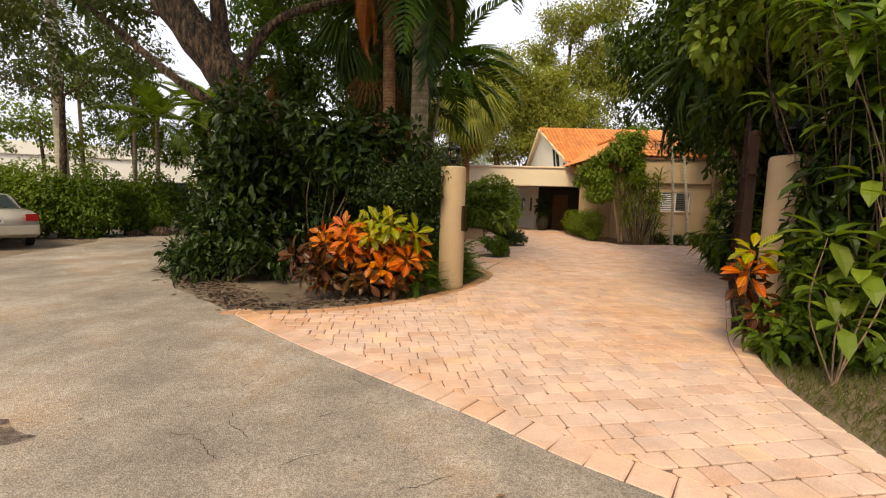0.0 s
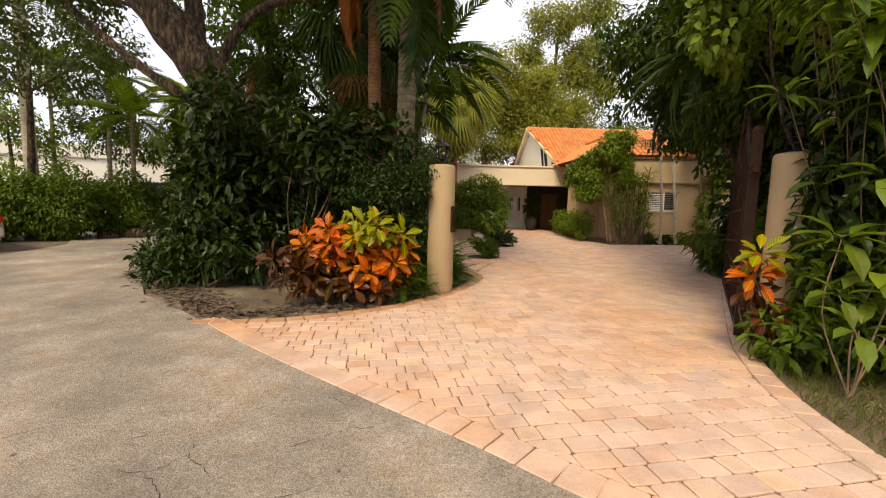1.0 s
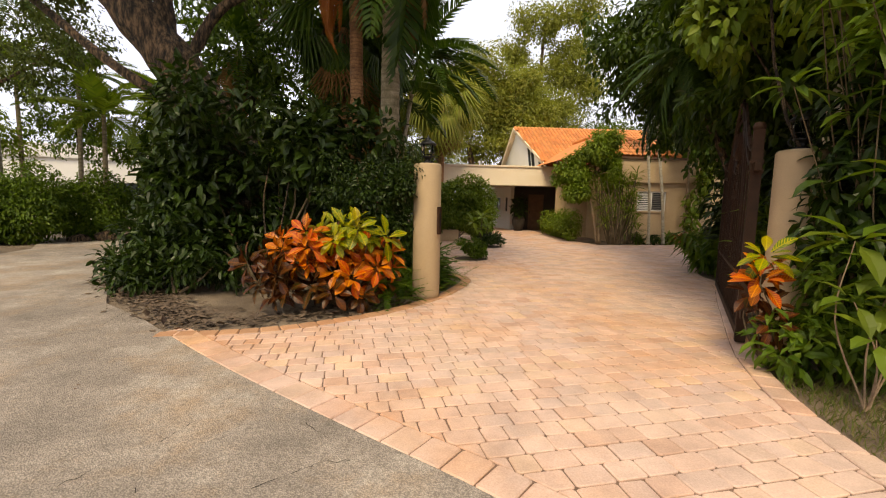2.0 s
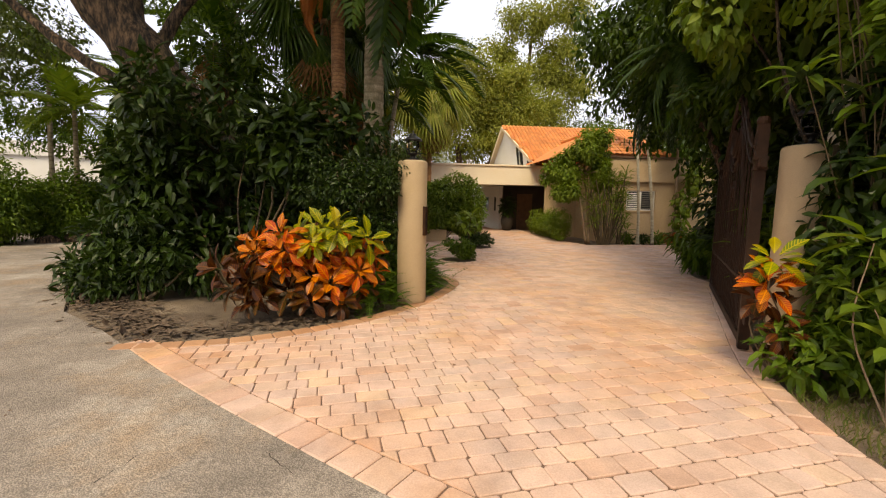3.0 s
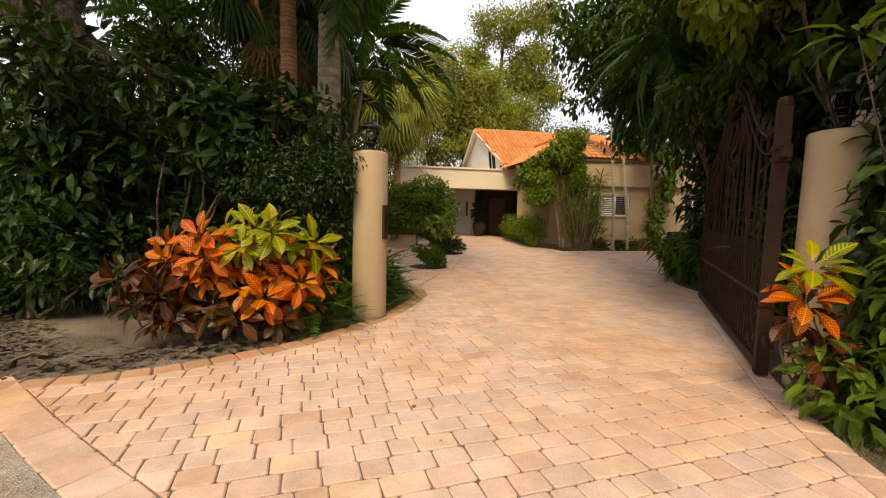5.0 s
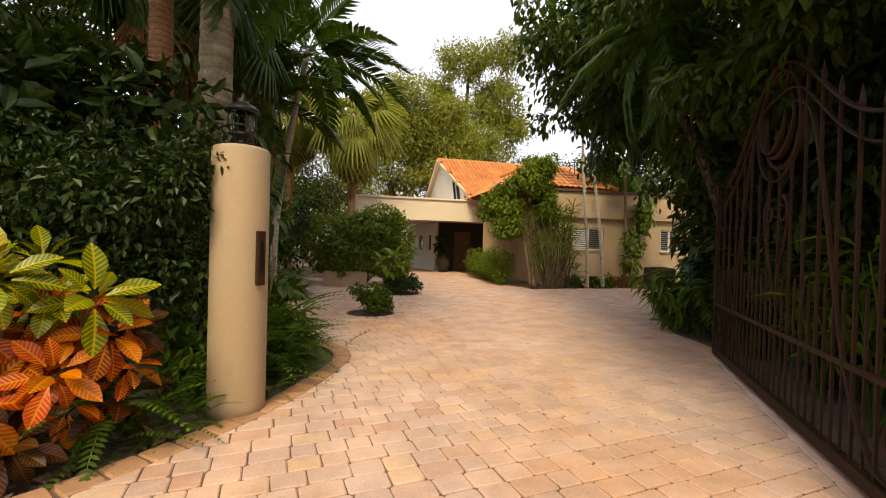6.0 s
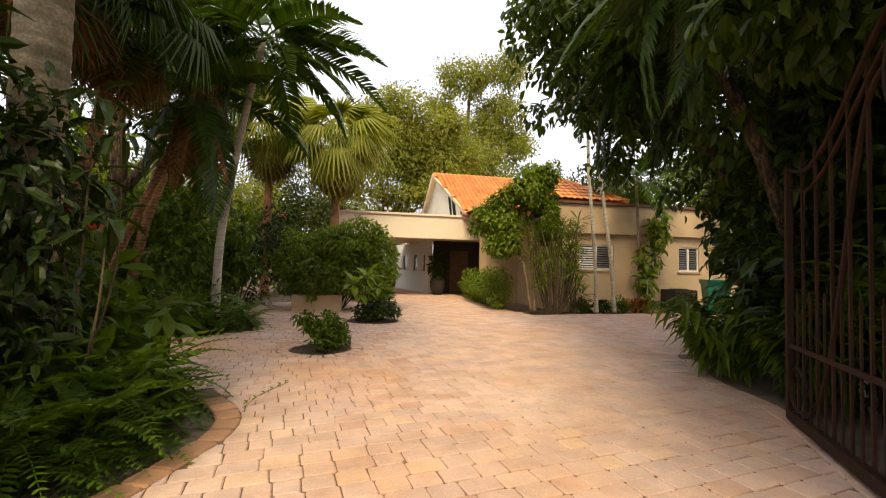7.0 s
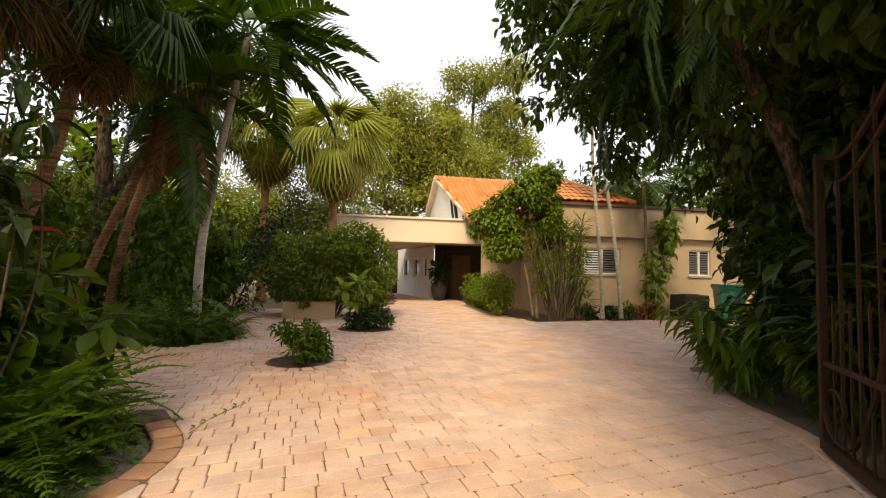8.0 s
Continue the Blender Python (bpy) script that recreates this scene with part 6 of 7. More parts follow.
def lance_clump(label, at, stalks, tall, spread, length, seed, leaf="mid", wide=0.2, lean=(0.0, 0.0)):
    """Arching stalks with long lance leaves along their upper half."""
    ob = thing("ginger_plant", label, "plant", at, group="gingers")
    r = random.Random(seed)
    lines, p, w = [], [], []
    for q in range(stalks):
        a, h = r.uniform(0, 2 * math.pi), tall * r.uniform(0.55, 1.1)
        out = spread * r.uniform(0.4, 1.0)
        tip = Vector((math.cos(a) * out + lean[0], math.sin(a) * out + lean[1], h))
        line = curve([(tip.x * 0.15, tip.y * 0.15, 0), (tip.x * 0.4, tip.y * 0.4, h * 0.6), tuple(tip)], 6)
        lines.append(tube(line, [0.011 - 0.0006 * i for i in range(len(line))], 5))
        for i in range(3, len(line)):
            for side in (-1, 1):
                p.append(tuple(line[i]))
                w.append((math.cos(a) * 0.5 - side * math.sin(a) * 0.8, math.sin(a) * 0.5 + side * math.cos(a) * 0.8, r.uniform(-0.5, 0.5)))
    part("branchwork", join(*lines), M["fern"], ob)
    n = len(p)
    part("foliage", scatter(oval(wide, 0.06, 0.28), np.array(p), np.array(w), np.tile((0.0, 0.0, 1.0), (n, 1)) + np.random.default_rng(seed).normal(size=(n, 3)) * 0.15,
                            length * np.random.default_rng(seed).uniform(0.7, 1.2, n)), M[leaf], ob)
    return ob


for k, (x, y, st, tall, sp, l, lf) in enumerate([(6.35, 9.7, 16, 0.9, 0.75, 0.40, "mid"), (7.0, 10.6, 14, 1.0, 0.65, 0.38, "mid"), (6.4, 9.0, 14, 1.7, 0.5, 0.40, "dark"), (8.6, 11.3, 14, 1.5, 0.8, 0.40, "dark"),
                                                 (10.0, 12.3, 14, 1.6, 0.8, 0.40, "dark"), (7.4, 9.9, 14, 2.3, 0.7, 0.36, "dark"), (8.9, 11.0, 14, 2.8, 0.9, 0.36, "dark"), (6.2, 8.5, 10, 1.0, 0.4, 0.36, "mid")]):
    lance_clump("dense clump of broad lance leaves arching over the paving", (x, y, 0), st, tall, sp, l, 290 + k, lf, 0.22, (-0.15, 0.0))
# extra dark-leaved shrubs added to deepen the shade of the bank
for k, (x, y, z, r) in enumerate([(6.6, 8.3, 2.3, 0.95), (9.0, 10.4, 2.6, 1.2), (5.75, 6.0, 2.4, 0.8), (6.9, 6.2, 2.9, 1.3), (7.4, 7.6, 3.0, 1.4)]):
    bush("thicket_shrub", "dense green thicket shrub, leaves coloured darker in shade", "shrub", (x, y, 0), [(0, 0, z, r, r, z), (r * 0.4, 0.3, z * 1.3, r * 0.8, r * 0.7, z * 0.7), (0, -0.3, z * 0.7, r * 0.9, r * 0.9, z * 0.7)], 4200, 0.2, "dark", 275 + k, LEAF)
FISHTAIL = frond(24, 0.26, 0.85, 0.3, 0.0, 0.055, 0.6, 3)
for k, (at, line, n, size, bark) in enumerate([((7.0, 8.9, 0), [(0, 0, 0), (-0.6, -0.05, 1.2), (-1.25, -0.2, 2.43), (-1.75, -0.2, 3.4), (-2.0, -0.1, 4.4)], 22, 1.25, "bark"),
                                              ((8.4, 10.6, 0), [(0, 0, 0), (-0.6, 0, 1.6), (-1.7, 0.0, 3.2), (-2.5, 0.0, 4.5)], 26, 1.5, "bark"),
                                              ((9.4, 12.4, 0), [(0, 0, 0), (-0.4, 0, 2.2), (-1.2, 0.0, 4.4), (-1.6, 0.0, 5.6)], 24, 1.7, "bark")]):
    fish = thing("fishtail_palm", "fishtail palm with a leaning trunk and hanging dark fronds", "palm tree", at)
    part("trunk", palm_trunk(line, 0.075, 0.055, 0.03, seed=k), M[bark], fish, smooth=True)
    part("crown", crown(line[-1], n, size, 297 + k, FISHTAIL, -1.15, 0.7, 0.4), M["dark" if k == 1 else "palm"], fish)
    part("dead_skirt", crown((line[-1][0], line[-1][1], line[-1][2] - 0.2), 6, size * 0.6, 303 + k, frond(24, 0.25, 0.25, 0.3, 0.2, 0.04, 0.5, k), -1.4, -1.0), M["dry"], fish, "hanging dead brown fronds")
feather_palm("palm with a mottled pale trunk behind the gate pillar", (4.5, 4.95, 0), [(0, 0, 0), (0.0, 0, 2.5), (0.06, 0, 4.5), (0.1, 0.1, 7.0)], 0.14, 0.12, 16, 2.4, 309, "palebark", low=-0.9, dead=4)

# shrubs by the right-hand pillar
bush("leafy_shrub", "leafy green shrub covering the foot of the gate pillar", "shrub", (3.95, 3.85, 0), [(0.0, 0.0, 0.45, 0.5, 0.5, 0.45), (-0.5, 0.1, 0.3, 0.32, 0.35, 0.32), (-0.2, 0.12, 0.85, 0.28, 0.26, 0.5), (0.35, -0.25, 0.9, 0.45, 0.45, 0.55)], 2300, 0.16, "mid", 301, oval(0.4, 0.08, 0.2), droop=0.25, wild=1.1, per=0)
# added light-leaf mass: sunlight on the dark trees' front, put into leaf colour
bush("lit_crown_front", "paler leaves added for the sunlit front of the trees beside the gate", "vine", (4.9, 4.0, 0),
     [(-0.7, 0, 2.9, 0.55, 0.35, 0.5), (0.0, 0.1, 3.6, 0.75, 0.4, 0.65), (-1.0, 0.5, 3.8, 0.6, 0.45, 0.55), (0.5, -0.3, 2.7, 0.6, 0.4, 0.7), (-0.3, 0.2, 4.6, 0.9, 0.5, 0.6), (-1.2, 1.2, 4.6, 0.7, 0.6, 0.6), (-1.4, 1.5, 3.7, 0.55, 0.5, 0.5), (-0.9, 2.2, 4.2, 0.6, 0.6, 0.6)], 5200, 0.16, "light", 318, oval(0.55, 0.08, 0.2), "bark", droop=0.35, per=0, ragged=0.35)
lit_shrub = thing("broadleaf_shrub", "tall shrub with tiers of long pointed green leaves", "shrub", (3.95, 3.7, 0))
rs = random.Random(312)
spots = [((rs.uniform(-0.85, 0.9), rs.uniform(-0.4, 0.35), rs.uniform(1.5, 3.5)), rs.uniform(0.75, 1.15)) for k in range(84)]
spots = [q for q in spots if q[0][0] > -0.1 or q[0][2] > 2.15 - 0.25 * q[0][0]]
part("branchwork", stems((0.35, 0.2, 0), [p for p, _ in spots], 0.009, 0.004, 312, 0.06), M["cane"], lit_shrub)
part("foliage", rosettes(spots, 11, 0.30, 313, oval(0.36, 0.08, 0.22), 0.8, -0.55, 0.5), M["mid"], lit_shrub)
bush("tall_shrub", "tall dark shrub with drooping leaves against the gate pillar", "shrub", (4.1, 4.0, 0), [(-0.3, 0.0, 1.75, 0.28, 0.26, 0.5), (-0.42, 0.12, 1.35, 0.2, 0.2, 0.4), (-0.12, 0.05, 2.05, 0.3, 0.22, 0.35), (0.15, 0.1, 1.8, 0.42, 0.35, 0.6), (-0.05, 0.05, 2.5, 0.5, 0.4, 0.45), (0.5, -0.3, 2.2, 0.5, 0.5, 0.6), (0.5, -0.2, 1.3, 0.5, 0.5, 0.6)], 2400, 0.2, "dark", 302, oval(0.42, 0.08, 0.2), droop=0.4, wild=1.0, per=0)
sap = thing("broadleaf_sapling", "young sapling with large glossy light green leaves", "sapling", (3.38, 3.25, 0))
spots = [((0.0, 0, 0.55), 0.8), ((0.2, 0.1, 1.0), 1.0), ((0.05, 0.3, 1.25), 1.0), ((0.4, -0.1, 1.45), 1.0), ((0.45, 0.4, 1.8), 1.0), ((-0.05, 0.15, 0.8), 0.8)]
part("branchwork", stems((0, 0, 0), [p for p, _ in spots], 0.008, 0.004, 6), M["twig"], sap)
part("foliage", rosettes(spots, 8, 0.34, 305, oval(0.52, 0.08, 0.2), 0.9, -0.5), M["light"], sap)
grass = thing("grass_patch", "sparse patch of short grass on the verge", "grass", (0, 0, 0), kind="stuff")
gr = np.random.default_rng(7)
gp = np.stack([gr.uniform(2.75, 4.8, 6500), gr.uniform(0.4, 3.9, 6500), np.full(6500, -0.035)], 1)
gp = gp[[inside(x, y, RBED) for x, y, _ in gp]]
part("turf", scatter(simple_leaf(0.10, 0.2), gp, np.stack([gr.normal(size=len(gp)) * 0.5, gr.normal(size=len(gp)) * 0.5, np.ones(len(gp))], 1), np.tile((0.0, 1.0, 0.1), (len(gp), 1)), gr.uniform(0.05, 0.14, len(gp))), M["grass"], grass)

# canopy over the left bank
tree("canopy_tree", "dark dense evergreen shading the thicket", (-4.6, 16.6, 0), [([(0, 0, 0), (0.2, 0, 2.5), (0.1, 0, 5.0)], 0.26, 0.14), ([(0.1, 0, 2.6), (1.2, 0, 4.4), (2.0, 0.2, 6.2)], 0.14, 0.07)],
     [(0, 0, 6.6, 2.4, 2.0, 2.0), (2.1, 0.4, 7.4, 2.0, 1.8, 1.7), (-2.4, 0.2, 6.6, 2.0, 1.8, 1.8), (0.8, 0.6, 9.0, 2.2, 1.8, 1.5), (1.2, 0.4, 4.6, 1.6, 1.4, 1.2), (-1.2, 0.4, 4.4, 1.6, 1.4, 1.3)], 3000, 0.2, 311, "dark", "bark", LEAF, inner=0.3, droop=0.5)
tree("canopy_tree", "thin-crowned evergreen behind the palms", (-2.6, 11.0, 0), [([(0, 0, 0), (0.1, 0, 2.5), (-0.1, 0, 5.2)], 0.13, 0.07)],
     [(0.0, 0, 6.3, 1.7, 1.4, 1.2), (1.2, 0.6, 6.8, 1.2, 1.3, 1.0), (-1.6, 0.2, 5.8, 1.5, 1.3, 1.2), (-0.4, 0.4, 4.7, 1.2, 1.0, 0.8)], 2800, 0.16, 313, "mid", "bark", LEAF, inner=0.3, droop=0.6)
fan_palm("fan palm with hanging dead fronds above the shrubs", (-2.1, 10.6, 0), [(0, 0, 0), (0, 0, 3), (0.05, 0, 5.4)], 0.12, 40, 1.6, 315, 30, "palm")

tree("canopy_tree", "dark evergreen behind the old oak", (-5.0, 12.4, 0), [([(0, 0, 0), (0.1, 0, 2.5), (0.0, 0, 5.4)], 0.14, 0.08)],
     [(0, 0, 6.3, 1.7, 1.3, 1.3), (1.4, 0.2, 6.9, 1.3, 1.1, 1.1), (-1.4, 0.2, 6.9, 1.3, 1.1, 1.1), (0.3, 0, 5.2, 1.2, 1.0, 0.8)], 3400, 0.16, 316, "shadeleaf", "bark", LEAF, inner=0.3, droop=0.5)

# across the road
for k, (x, y, z, r) in enumerate([(-12.6, 13.6, 1.15, 1.25), (-14.2, 12.9, 1.2, 1.3), (-15.8, 13.2, 1.2, 1.4), (-11.7, 15.2, 1.1, 1.1), (-18, 14, 1.4, 1.6), (-21, 15, 1.5, 1.8)]):
    bush("roadside_hedge", "dense leafy green hedge across the road", "hedge", (x, y, 0), [(0, 0, z, r, r * 0.8, z * 0.95), (r * 0.5, 0.2, z * 1.2, r * 0.7, r * 0.6, z * 0.6), (-r * 0.5, -0.2, z * 0.7, r * 0.7, r * 0.6, z * 0.65), (0, -0.1, z * 0.8, r * 0.8, r * 0.6, z * 0.7)], 10000, 0.13, "light" if k in (1, 2, 4) else "mid", 320 + k, LEAF, per=0, inner=0.7)
for k, (x, y, z, lf) in enumerate([(-10.6, 17.0, 0.45, "dark"), (-11.4, 18.2, 0.7, "mid"), (-9.4, 18.4, 0.5, "fern"), (-9.9, 20.5, 0.9, "mid"), (-12.8, 18.8, 0.9, "dark"), (-8.6, 22.0, 0.9, "light"), (-7.9, 24.5, 1.3, "mid"), (-14, 21, 1.3, "light"), (-11, 23.5, 1.3, "mid"), (-16.5, 20, 1.5, "light"), (-19.5, 20.5, 1.6, "mid"), (-13, 23.5, 1.6, "light")]):
    bush("roadside_shrub", "leafy roadside garden shrub", "shrub", (x, y, 0), [(0, 0, z, 1.0, 0.8, z), (0.6, 0.2, z * 1.2, 0.7, 0.6, z * 0.8)], 1500, 0.16, lf, 330 + k, LEAF)
feather_palm("tall palm with a smooth grey trunk behind a hedge", (-14.2, 14.6, 0), [(0, 0, 0), (0, 0, 4), (0, 0, 9)], 0.2, 0.16, 14, 2.8, 341, "palebark")
for k, (x, y, h, lean) in enumerate([(-11.3, 15.4, 4.2, 0.1), (-11.0, 18.6, 5.2, -0.2), (-9.2, 19.6, 4.4, 0.1), (-12.6, 20.4, 5.8, 0.2), (-8.3, 22.6, 5.0, 0.0), (-13.6, 17.2, 6.0, 0.2), (-10.0, 24.5, 6.2, 0.0), (-16.5, 18, 6.5, 0.0)]):
    feather_palm("slim green palm across the road", (x, y, 0), [(0, 0, 0), (lean * 0.4, 0, h * 0.5), (lean, 0, h)], 0.09, 0.06, 15, 1.9, 345 + k, "greybark", ("light", "light", "mid")[k % 3])
tree("roadside_tree", "small-leaved tree arching over the road", (-13.6, 13.8, 0), [([(0, 0, 0), (0.2, 0, 2.5), (0.6, -0.3, 4.6)], 0.12, 0.08)], [(0.8, -0.4, 5.4, 1.9, 1.7, 1.1), (-1.2, 0, 5.8, 1.8, 1.6, 1.2), (2.6, -0.6, 5.9, 1.8, 1.6, 1.1), (-3.0, 0.3, 5.4, 1.8, 1.6, 1.2)], 8000, 0.13, 361, "oakleaf", "bark", SMALL, inner=0.2)
for k, (x, y, h, r) in enumerate([(-31, 41, 8, 3.4), (-24, 40, 8, 3.6), (-14, 37, 8, 3.4), (-30, 14, 8, 3.4), (-9, 40, 8, 4)]):
    tree("roadside_tree", "leafy garden tree across the road", (x, y, 0), [([(0, 0, 0), (0.1, 0, h * 0.4), (0, 0, h * 0.75)], 0.2, 0.1)], [(0, 0, h * 0.75, r, r * 0.8, h * 0.25), (r * 0.8, 0, h * 0.6, r * 0.7, r * 0.6, h * 0.2), (-r * 0.8, 0, h * 0.62, r * 0.7, r * 0.6, h * 0.22)], 8000, 0.22, 365 + k, ("mid", "oakleaf", "olive")[k % 3], "bark", SMALL, inner=0.2)

for k, (x, y, h, r, lf) in enumerate([(-11.6, 19.2, 5.2, 1.6, "light"), (-14.6, 18.4, 6.0, 1.8, "mid"), (-18.0, 17.6, 5.6, 2.0, "light"), (-9.6, 22.6, 5.0, 1.6, "olive")]):
    tree("roadside_tree", "slim feathery garden tree across the road", (x, y, 0), [([(0, 0, 0), (0.1, 0, h * 0.4), (0, 0, h * 0.8)], 0.09, 0.05)], [(0, 0, h * 0.8, r, r * 0.8, h * 0.24), (r * 0.6, 0, h * 0.62, r * 0.7, r * 0.6, h * 0.16), (-r * 0.6, 0, h * 0.66, r * 0.6, r * 0.6, h * 0.18)], 3200, 0.17, 371 + k, lf, "bark", LEAF, inner=0.2)

neighbour = thing("neighbour_house", "low white neighbouring house with a flat roof", "house", (-18, 27.5, 0), 27)
part("wall", wall_with_openings(-10, 8, -0.05, 3.6, 0, 0.25, [(-7, -5, 1.0, 2.3), (-2, 0, 1.0, 2.3), (3.0, 6.0, 0.0, 2.3)]), M["white"], neighbour)
part("roof", block(-10.5, -0.15, 3.6, 8.5, 8, 4.4, 0.03), M["white"], neighbour)
part("body", block(-10, 0.6, -0.05, 8, 7.5, 3.6), M["white"], neighbour)
for a, b in ((-7, -5), (-2, 0)):
    w = part("window", join(block(a, 0.08, 1.0, a + 0.06, 0.16, 2.3), block(b - 0.06, 0.08, 1.0, b, 0.16, 2.3), block(a + 0.06, 0.08, 1.0, b - 0.06, 0.16, 1.06), block(a + 0.06, 0.08, 2.24, b - 0.06, 0.16, 2.3)), M["grey"], neighbour)
    part("pane", block(a + 0.06, 0.11, 1.06, b - 0.06, 0.12, 2.24), M["glass"], w)
part("garage_door", block(3.0, 0.12, 0.0, 6.0, 0.16, 2.3, 0.01), M["shade"], neighbour)
part("awning", moved(block(2.9, -1.2, -0.03, 6.1, 0.0, 0.03, 0.01), pose(0, 0, 2.5, 14)), M["blue"], neighbour, "blue canvas awning")


def parked_car(at, turn):
    """A saloon car seen from behind; y runs from its tail to its nose."""
    ob = thing("parked_car", "champagne saloon car parked on the road shoulder", "car", at, turn)
    side = [(0.0, 0.42), (0.02, 0.62), (0.06, 0.95), (0.9, 1.02), (3.2, 1.0), (4.3, 0.82), (4.45, 0.55), (4.4, 0.28), (0.1, 0.28)]
    def shell(outline, w, tuck):
        n = len(outline)
        vs = [(-w + tuck * max(0, z - 0.6), y, z) for y, z in outline] + [(w - tuck * max(0, z - 0.6), y, z) for y, z in outline]
        bm = bmesh.new()
        v = [bm.verts.new(p) for p in vs]
        bm.faces.new(v[:n])
        bm.faces.new(v[n:][::-1])
        for k in range(n):
            j = (k + 1) % n
            bm.faces.new((v[k], v[k + n], v[j + n], v[j]))
        bmesh.ops.recalc_face_normals(bm, faces=bm.faces[:])
        bmesh.ops.bevel(bm, geom=bm.edges[:], offset=0.05, segments=3, affect="EDGES")
        return bm
    part("body", shell(side, 0.87, 0.12), M["carpaint"], ob, smooth=True)
    part("cabin", shell([(0.75, 0.98), (1.45, 1.40), (2.55, 1.42), (3.35, 0.98)], 0.82, 0.28), M["carpaint"], ob, smooth=True)
    part("rear_window", ([(-0.6, 0.80, 1.05), (0.6, 0.80, 1.05), (0.5, 1.36, 1.38), (-0.5, 1.36, 1.38)], [[0, 1, 2, 3]]), M["glass"], ob)
    for s in (-1, 1):
        part("side_window", ([(s * 0.755, 1.15, 1.06), (s * 0.755, 3.0, 1.06), (s * 0.66, 2.5, 1.36), (s * 0.66, 1.55, 1.36)], [[0, 1, 2, 3]]), M["glass"], ob)
        part("tail_light", block(s * 0.72 - 0.13, -0.012, 0.72, s * 0.72 + 0.13, 0.1, 0.90, 0.02), M["lamp_red"], ob, "red tail light")
        for y in (0.85, 3.55):
            wh = part("wheel", moved(lathe([(0.27, -0.1), (0.31, -0.08), (0.31, 0.08), (0.27, 0.1)], 24), pose(s * 0.78, y, 0.31, 0, 90)), M["black"], ob)
            part("rim", moved(lathe([(0.19, -0.105), (0.17, -0.11), (0.05, -0.112)], 16), pose(s * 0.78, y, 0.31, 0, 90 * s)), M["grey"], wh)
    part("bumper", block(-0.84, -0.06, 0.36, 0.84, 0.06, 0.60, 0.03), M["carpaint"], ob)
    pl = part("number_plate", block(-0.17, -0.035, 0.66, 0.17, -0.01, 0.80, 0.005), M["plate"], ob)
    part("dark_bar", block(-0.12, -0.038, 0.71, 0.12, -0.034, 0.75), M["shade"], pl)
    return ob


parked_car((-11.5, 9.8, 0), 58)
cone = thing("traffic_cone", "orange traffic cone at the roadside", "traffic cone", (-9.9, 16.1, 0))
part("body", lathe([(0.15, 0.03), (0.03, 0.68), (0.02, 0.7)], 16), M["cone"], cone)
part("base", block(-0.19, -0.19, 0, 0.19, 0.19, 0.035, 0.008), M["cone"], cone)
fence = thing("wire_fence", "low wire fence with dark posts beside the road", "fence", (-11.2, 16.4, 0), 45)
for k in range(5):
    part("post", tube([(k * 1.1, 0, 0), (k * 1.1, 0, 1.0)], 0.04, 8), M["wood"], fence)
for z in (0.3, 0.6, 0.9):
    part("wire", tube([(0, 0, z), (4.4, 0, z)], 0.008, 5), M["grey"], fence)
for k, (x, y, s) in enumerate([(-10.9, 14.9, 0.42), (-11.5, 14.4, 0.3), (-10.6, 15.6, 0.3)]):
    bm = bmesh.new()
    bmesh.ops.create_icosphere(bm, subdivisions=3, radius=1.0)
    for v in bm.verts:
        v.co *= 1 + 0.25 * noise.noise(v.co * 1.6 + Vector((k * 7, 0, 0)))
        v.co = (v.co.x * s, v.co.y * s * 0.7, max(0, v.co.z * s * 0.6 + s * 0.25))
    rock = part("boulder", bm, M["bark"], smooth=True)
    rock.matrix_world = pose(x, y, -0.03, 0, 0, 40 * k)
    tagged(rock, "weathered boulder at the roadside", "boulder", group="boulders")

# dead leaves and bark chips
lit = np.random.default_rng(17)
spots = []
for k in range(1500):
    t = lit.random()
    x, y = (-2.6 - 3.2 * t, 5.2 + 2.9 * t) if k < 1100 else (-2.6 + 2.6 * t, 5.3 + 1.1 * t)
    spots.append((x + lit.normal() * 0.22, y + lit.normal() * 0.16, 0.008))
spots = np.array([p for p in spots if inside(p[0], p[1], BED) or p[0] < -3.0])
NL = len(spots)
litter = thing("leaf_litter", "brown bark chips and dead leaves along the bed's edge", "leaf litter", (0, 0, 0), kind="stuff")
part("chip", scatter(simple_leaf(0.7, 0.1), spots, np.stack([lit.normal(size=NL), lit.normal(size=NL), lit.normal(size=NL) * 0.15], 1), np.tile((0.05, 0.05, 1.0), (NL, 1)), lit.uniform(0.03, 0.14, NL)), M["chip"], litter)
stray = np.stack([lit.uniform(-3, 6, 90), lit.uniform(1, 17, 90), np.full(90, 0.008)], 1)
part("dead_leaf", scatter(simple_leaf(0.5, 0.1), stray, np.stack([lit.normal(size=90), lit.normal(size=90), lit.normal(size=90) * 0.1], 1), np.tile((0.05, 0.05, 1.0), (90, 1)), lit.uniform(0.02, 0.06, 90)), M["litter"], litter)

# unseen trees added behind the road close the place, for reflections and shading
for k, (x, y, h, r) in enumerate([(-8, -14, 8, 4), (1, -16, 9, 4.5), (9, -13, 8, 4), (-18, -10, 8, 4.5), (14, -4, 8, 4)]):
    tree("street_tree", "unseen leafy tree added behind the road", (x, y, 0), [([(0, 0, 0), (0.1, 0, h * 0.4), (0, 0, h * 0.75)], 0.3, 0.1)], [(0, 0, h * 0.7, r, r, h * 0.28), (0, 0, h * 0.35, r * 0.9, r * 0.8, h * 0.3)], 2500, 0.45, 380 + k, "oakleaf", "bark", SMALL, inner=0.3)

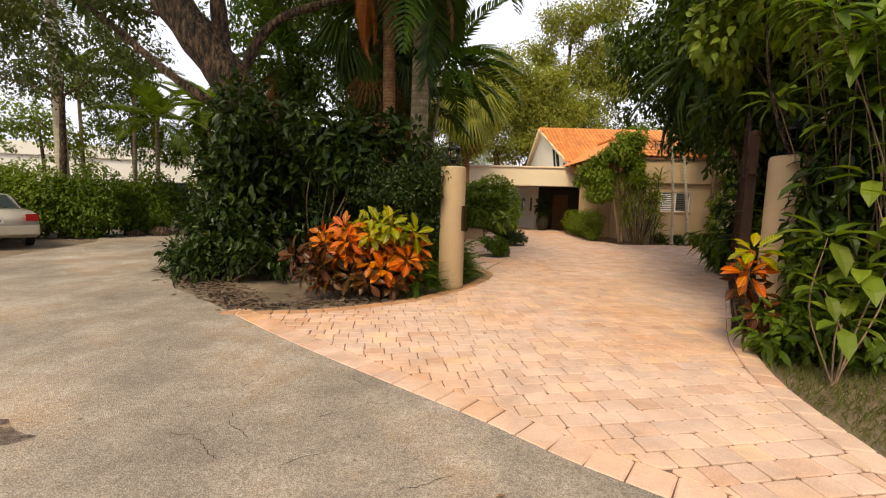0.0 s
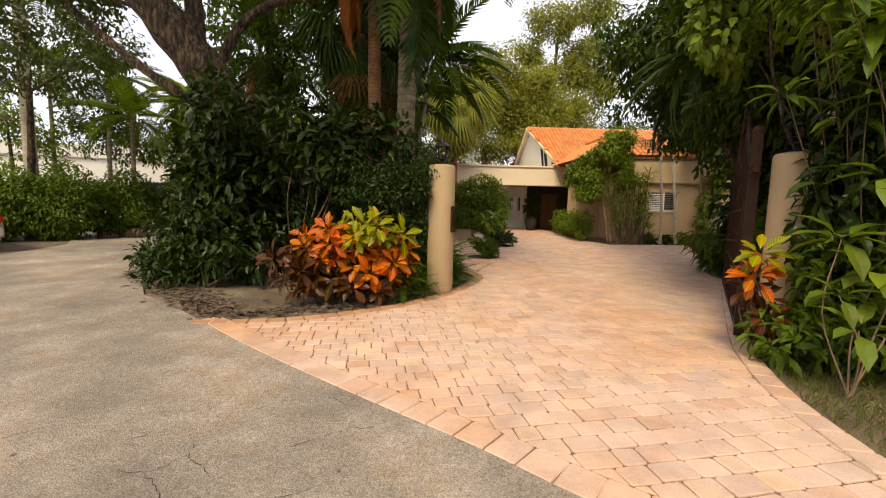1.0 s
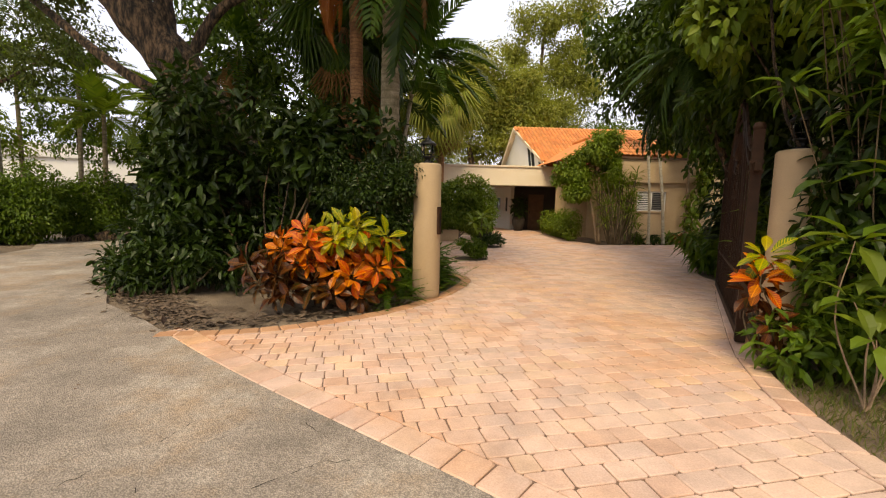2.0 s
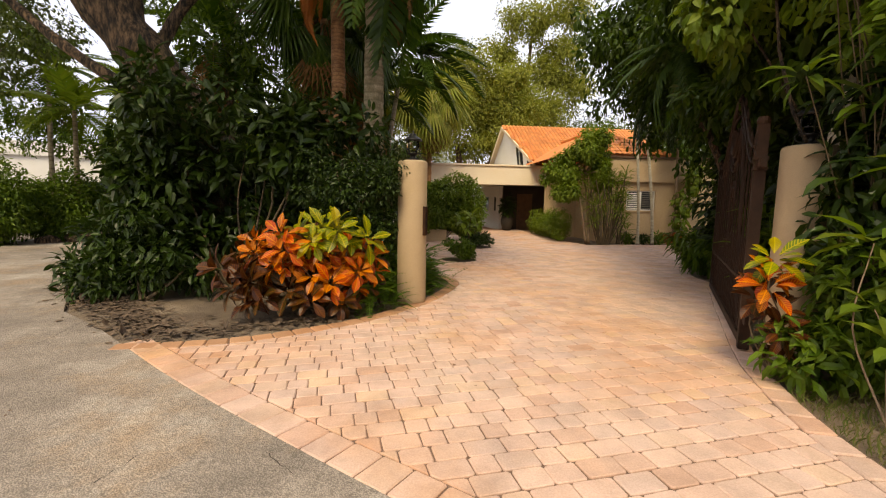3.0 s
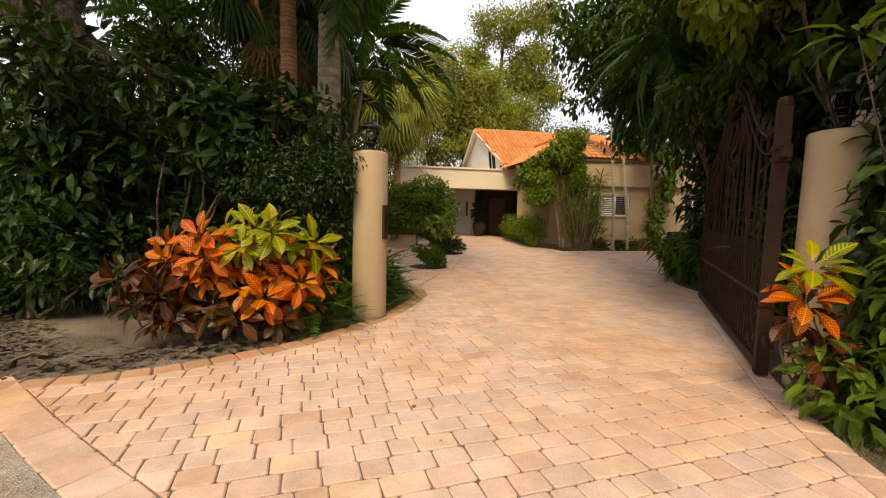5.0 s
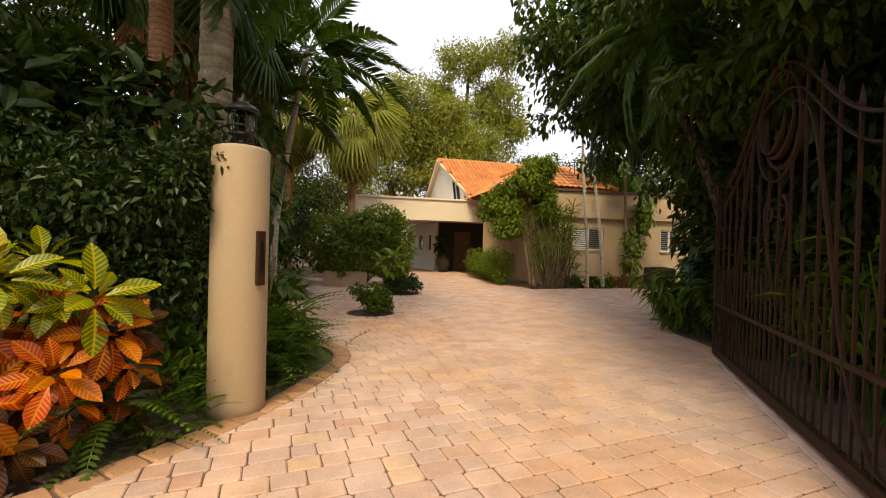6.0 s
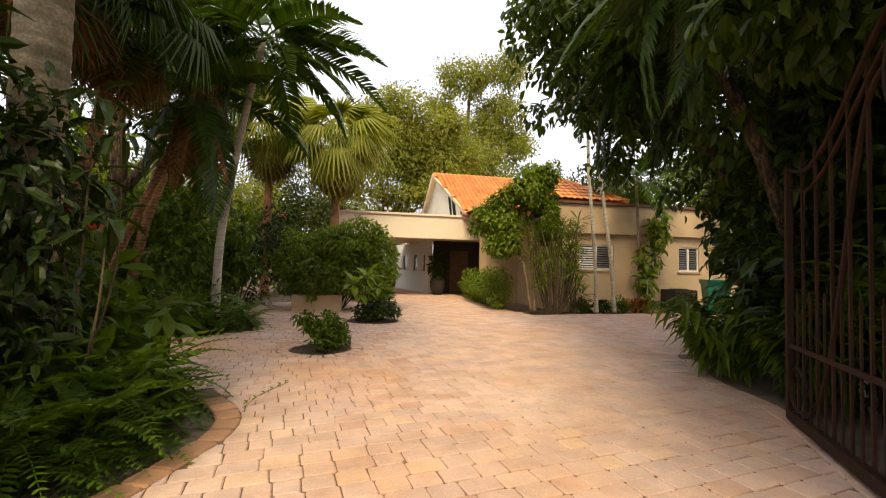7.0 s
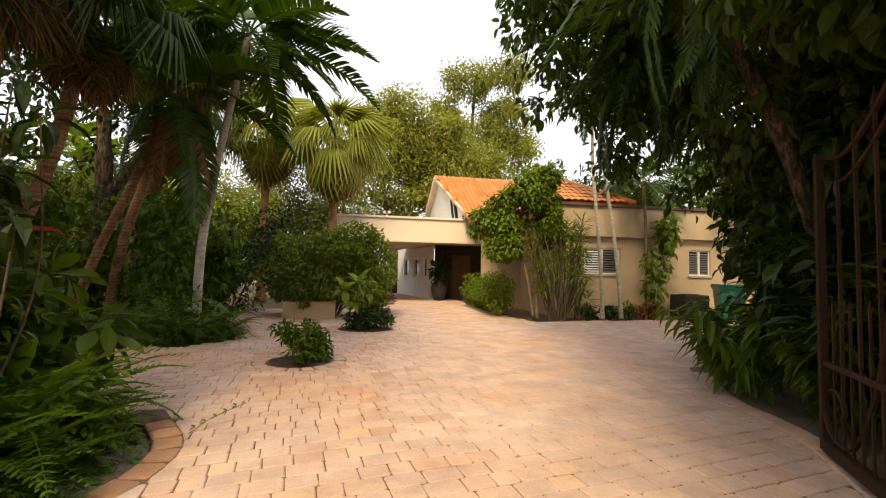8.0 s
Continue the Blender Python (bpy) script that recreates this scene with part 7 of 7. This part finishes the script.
# broad gingers seen through the gate
for k, (x, y, h) in enumerate([(4.75, 5.9, 1.3), (5.25, 6.7, 1.5), (5.75, 7.5, 1.4), (6.1, 8.2, 1.2), (5.3, 5.6, 1.9), (6.2, 6.6, 2.0)]):
    ob = thing("ginger_plant", "ginger plant with upright stems and lance leaves", "plant", (x, y, 0), group="gingers")
    r = random.Random(400 + k)
    tips = [(r.uniform(-0.35, 0.35), r.uniform(-0.35, 0.35), h * r.uniform(0.6, 1.1)) for q in range(9)]
    part("branchwork", stems((0, 0, 0), tips, 0.010, 0.006, k, 0.05), M["fern"], ob)
    part("foliage", rosettes([((x0 * q, y0 * q, z0 * q), 1.0) for x0, y0, z0 in tips for q in (0.55, 0.8, 1.0)], 4, 0.34, 410 + 40 * k, oval(0.24, 0.06, 0.3), 0.9, -0.2), M["mid"], ob)

# bare stems under the dark shrub, pale wood coloured dark for the shade there
bare = bpy.data.objects["broadleaf_shrub"]
for k, (a, b) in enumerate([((0.50, -0.85), (0.30, -0.45)), ((0.58, -0.88), (0.62, -0.4)), ((0.64, -0.84), (0.95, -0.3)), ((1.4, -0.5), (1.3, -0.15)), ((1.46, -0.5), (1.62, -0.1))]):
    part("stem", tube(curve([(a[0], a[1], 0), (a[0] * 0.8 + b[0] * 0.2, a[1] * 0.7 + b[1] * 0.3, 0.6), (b[0], b[1], 1.4), (b[0] * 1.1, b[1] * 0.5, 2.1)], 5), [0.020 - 0.0008 * q for q in range(16)], 8), M["bark"], bare)

for k, (x, y, z, r, lf) in enumerate([(-0.45, 8.15, 0.45, 0.42, "fern"), (0.05, 8.75, 0.3, 0.3, "mid"), (-0.75, 8.9, 0.6, 0.5, "mid"), (-1.4, 9.9, 0.5, 0.5, "fern"), (-1.3, 13.7, 0.4, 0.55, "fern"), (-2.2, 14.2, 0.5, 0.6, "mid"), (-0.5, 7.5, 0.4, 0.35, "mid")]):
    bush("understorey_plant", "leafy green understorey plant among ferns", "plant", (x, y, 0), [(0, 0, z, r, r, z), (r * 0.4, -r * 0.3, z * 0.7, r * 0.6, r * 0.6, z * 0.6)], 420, 0.12, lf, 450 + k, oval(0.36), droop=0.3, per=0)
sapling = thing("broadleaf_sapling", "slender sapling with drooping dark leaves on the bank", "sapling", (-0.35, 8.5, 0))
spots = [((0.1, 0.0, 1.9), 1.0), ((0.3, -0.1, 1.6), 0.9), ((-0.2, 0.1, 2.2), 1.0), ((0.0, 0.2, 2.6), 1.0), ((0.25, 0.1, 2.3), 0.9)]
part("branchwork", stems((0, 0, 0), [p for p, _ in spots], 0.012, 0.005, 9), M["cane"], sapling)
part("foliage", rosettes(spots, 8, 0.3, 470, oval(0.36, 0.06, 0.3), 0.5, -0.9), M["dark"], sapling)


# ---- single pavers, last ----
forms = [[mesh_of("paver", *paver_form(oblong(l - 0.007, ROW - 0.009), 0.03, 0.006, 10 * k + s), M["paver"]) for s in range(3)] for k, l in enumerate(LENGTHS)]
rng = random.Random(5)
rest = []
for i, (x, y, k) in enumerate(pavers):
    m = Matrix.Translation((x, y, rng.uniform(-0.003, 0.002))) @ pose(0, 0, 0, rng.uniform(-0.6, 0.6), rng.uniform(-0.6, 0.6), math.degrees(ANG) + rng.uniform(-0.9, 0.9))
    if i < 290:
        ob = new("paver", rng.choice(forms[k]))
        ob.parent = paving
        ob.matrix_basis = m
    else:
        rest.append(moved(paver_form(oblong(LENGTHS[k] - 0.007, ROW - 0.009), 0.022, 0.006, i), m))
rest += [moved(paver_form(p, 0.022, 0.006, i), Matrix.Translation((0, 0, rng.uniform(-0.003, 0.001)))) for i, p in enumerate(trimmed)]
tagged(part("paver_field", join(*rest), M["pavers"], paving), kind="stuff")
for place, mat, label in (("road", "pavers", "pink-tan edging pavers along the road, drive and round beds"), ("bed", "border", "orange edging pavers along the beds")):
    tagged(part("border_paver", join(*[moved(paver_form(oblong(l, w), 0.025, 0.009, i), Matrix.Translation((x, y, rng.uniform(0.0, 0.004))) @ pose(0, 0, 0, 0, 0, math.degrees(a)))
                                       for i, ((x, y, a, l, w), e) in enumerate(edging) if e == place]), M[mat], paving, label), kind="stuff")
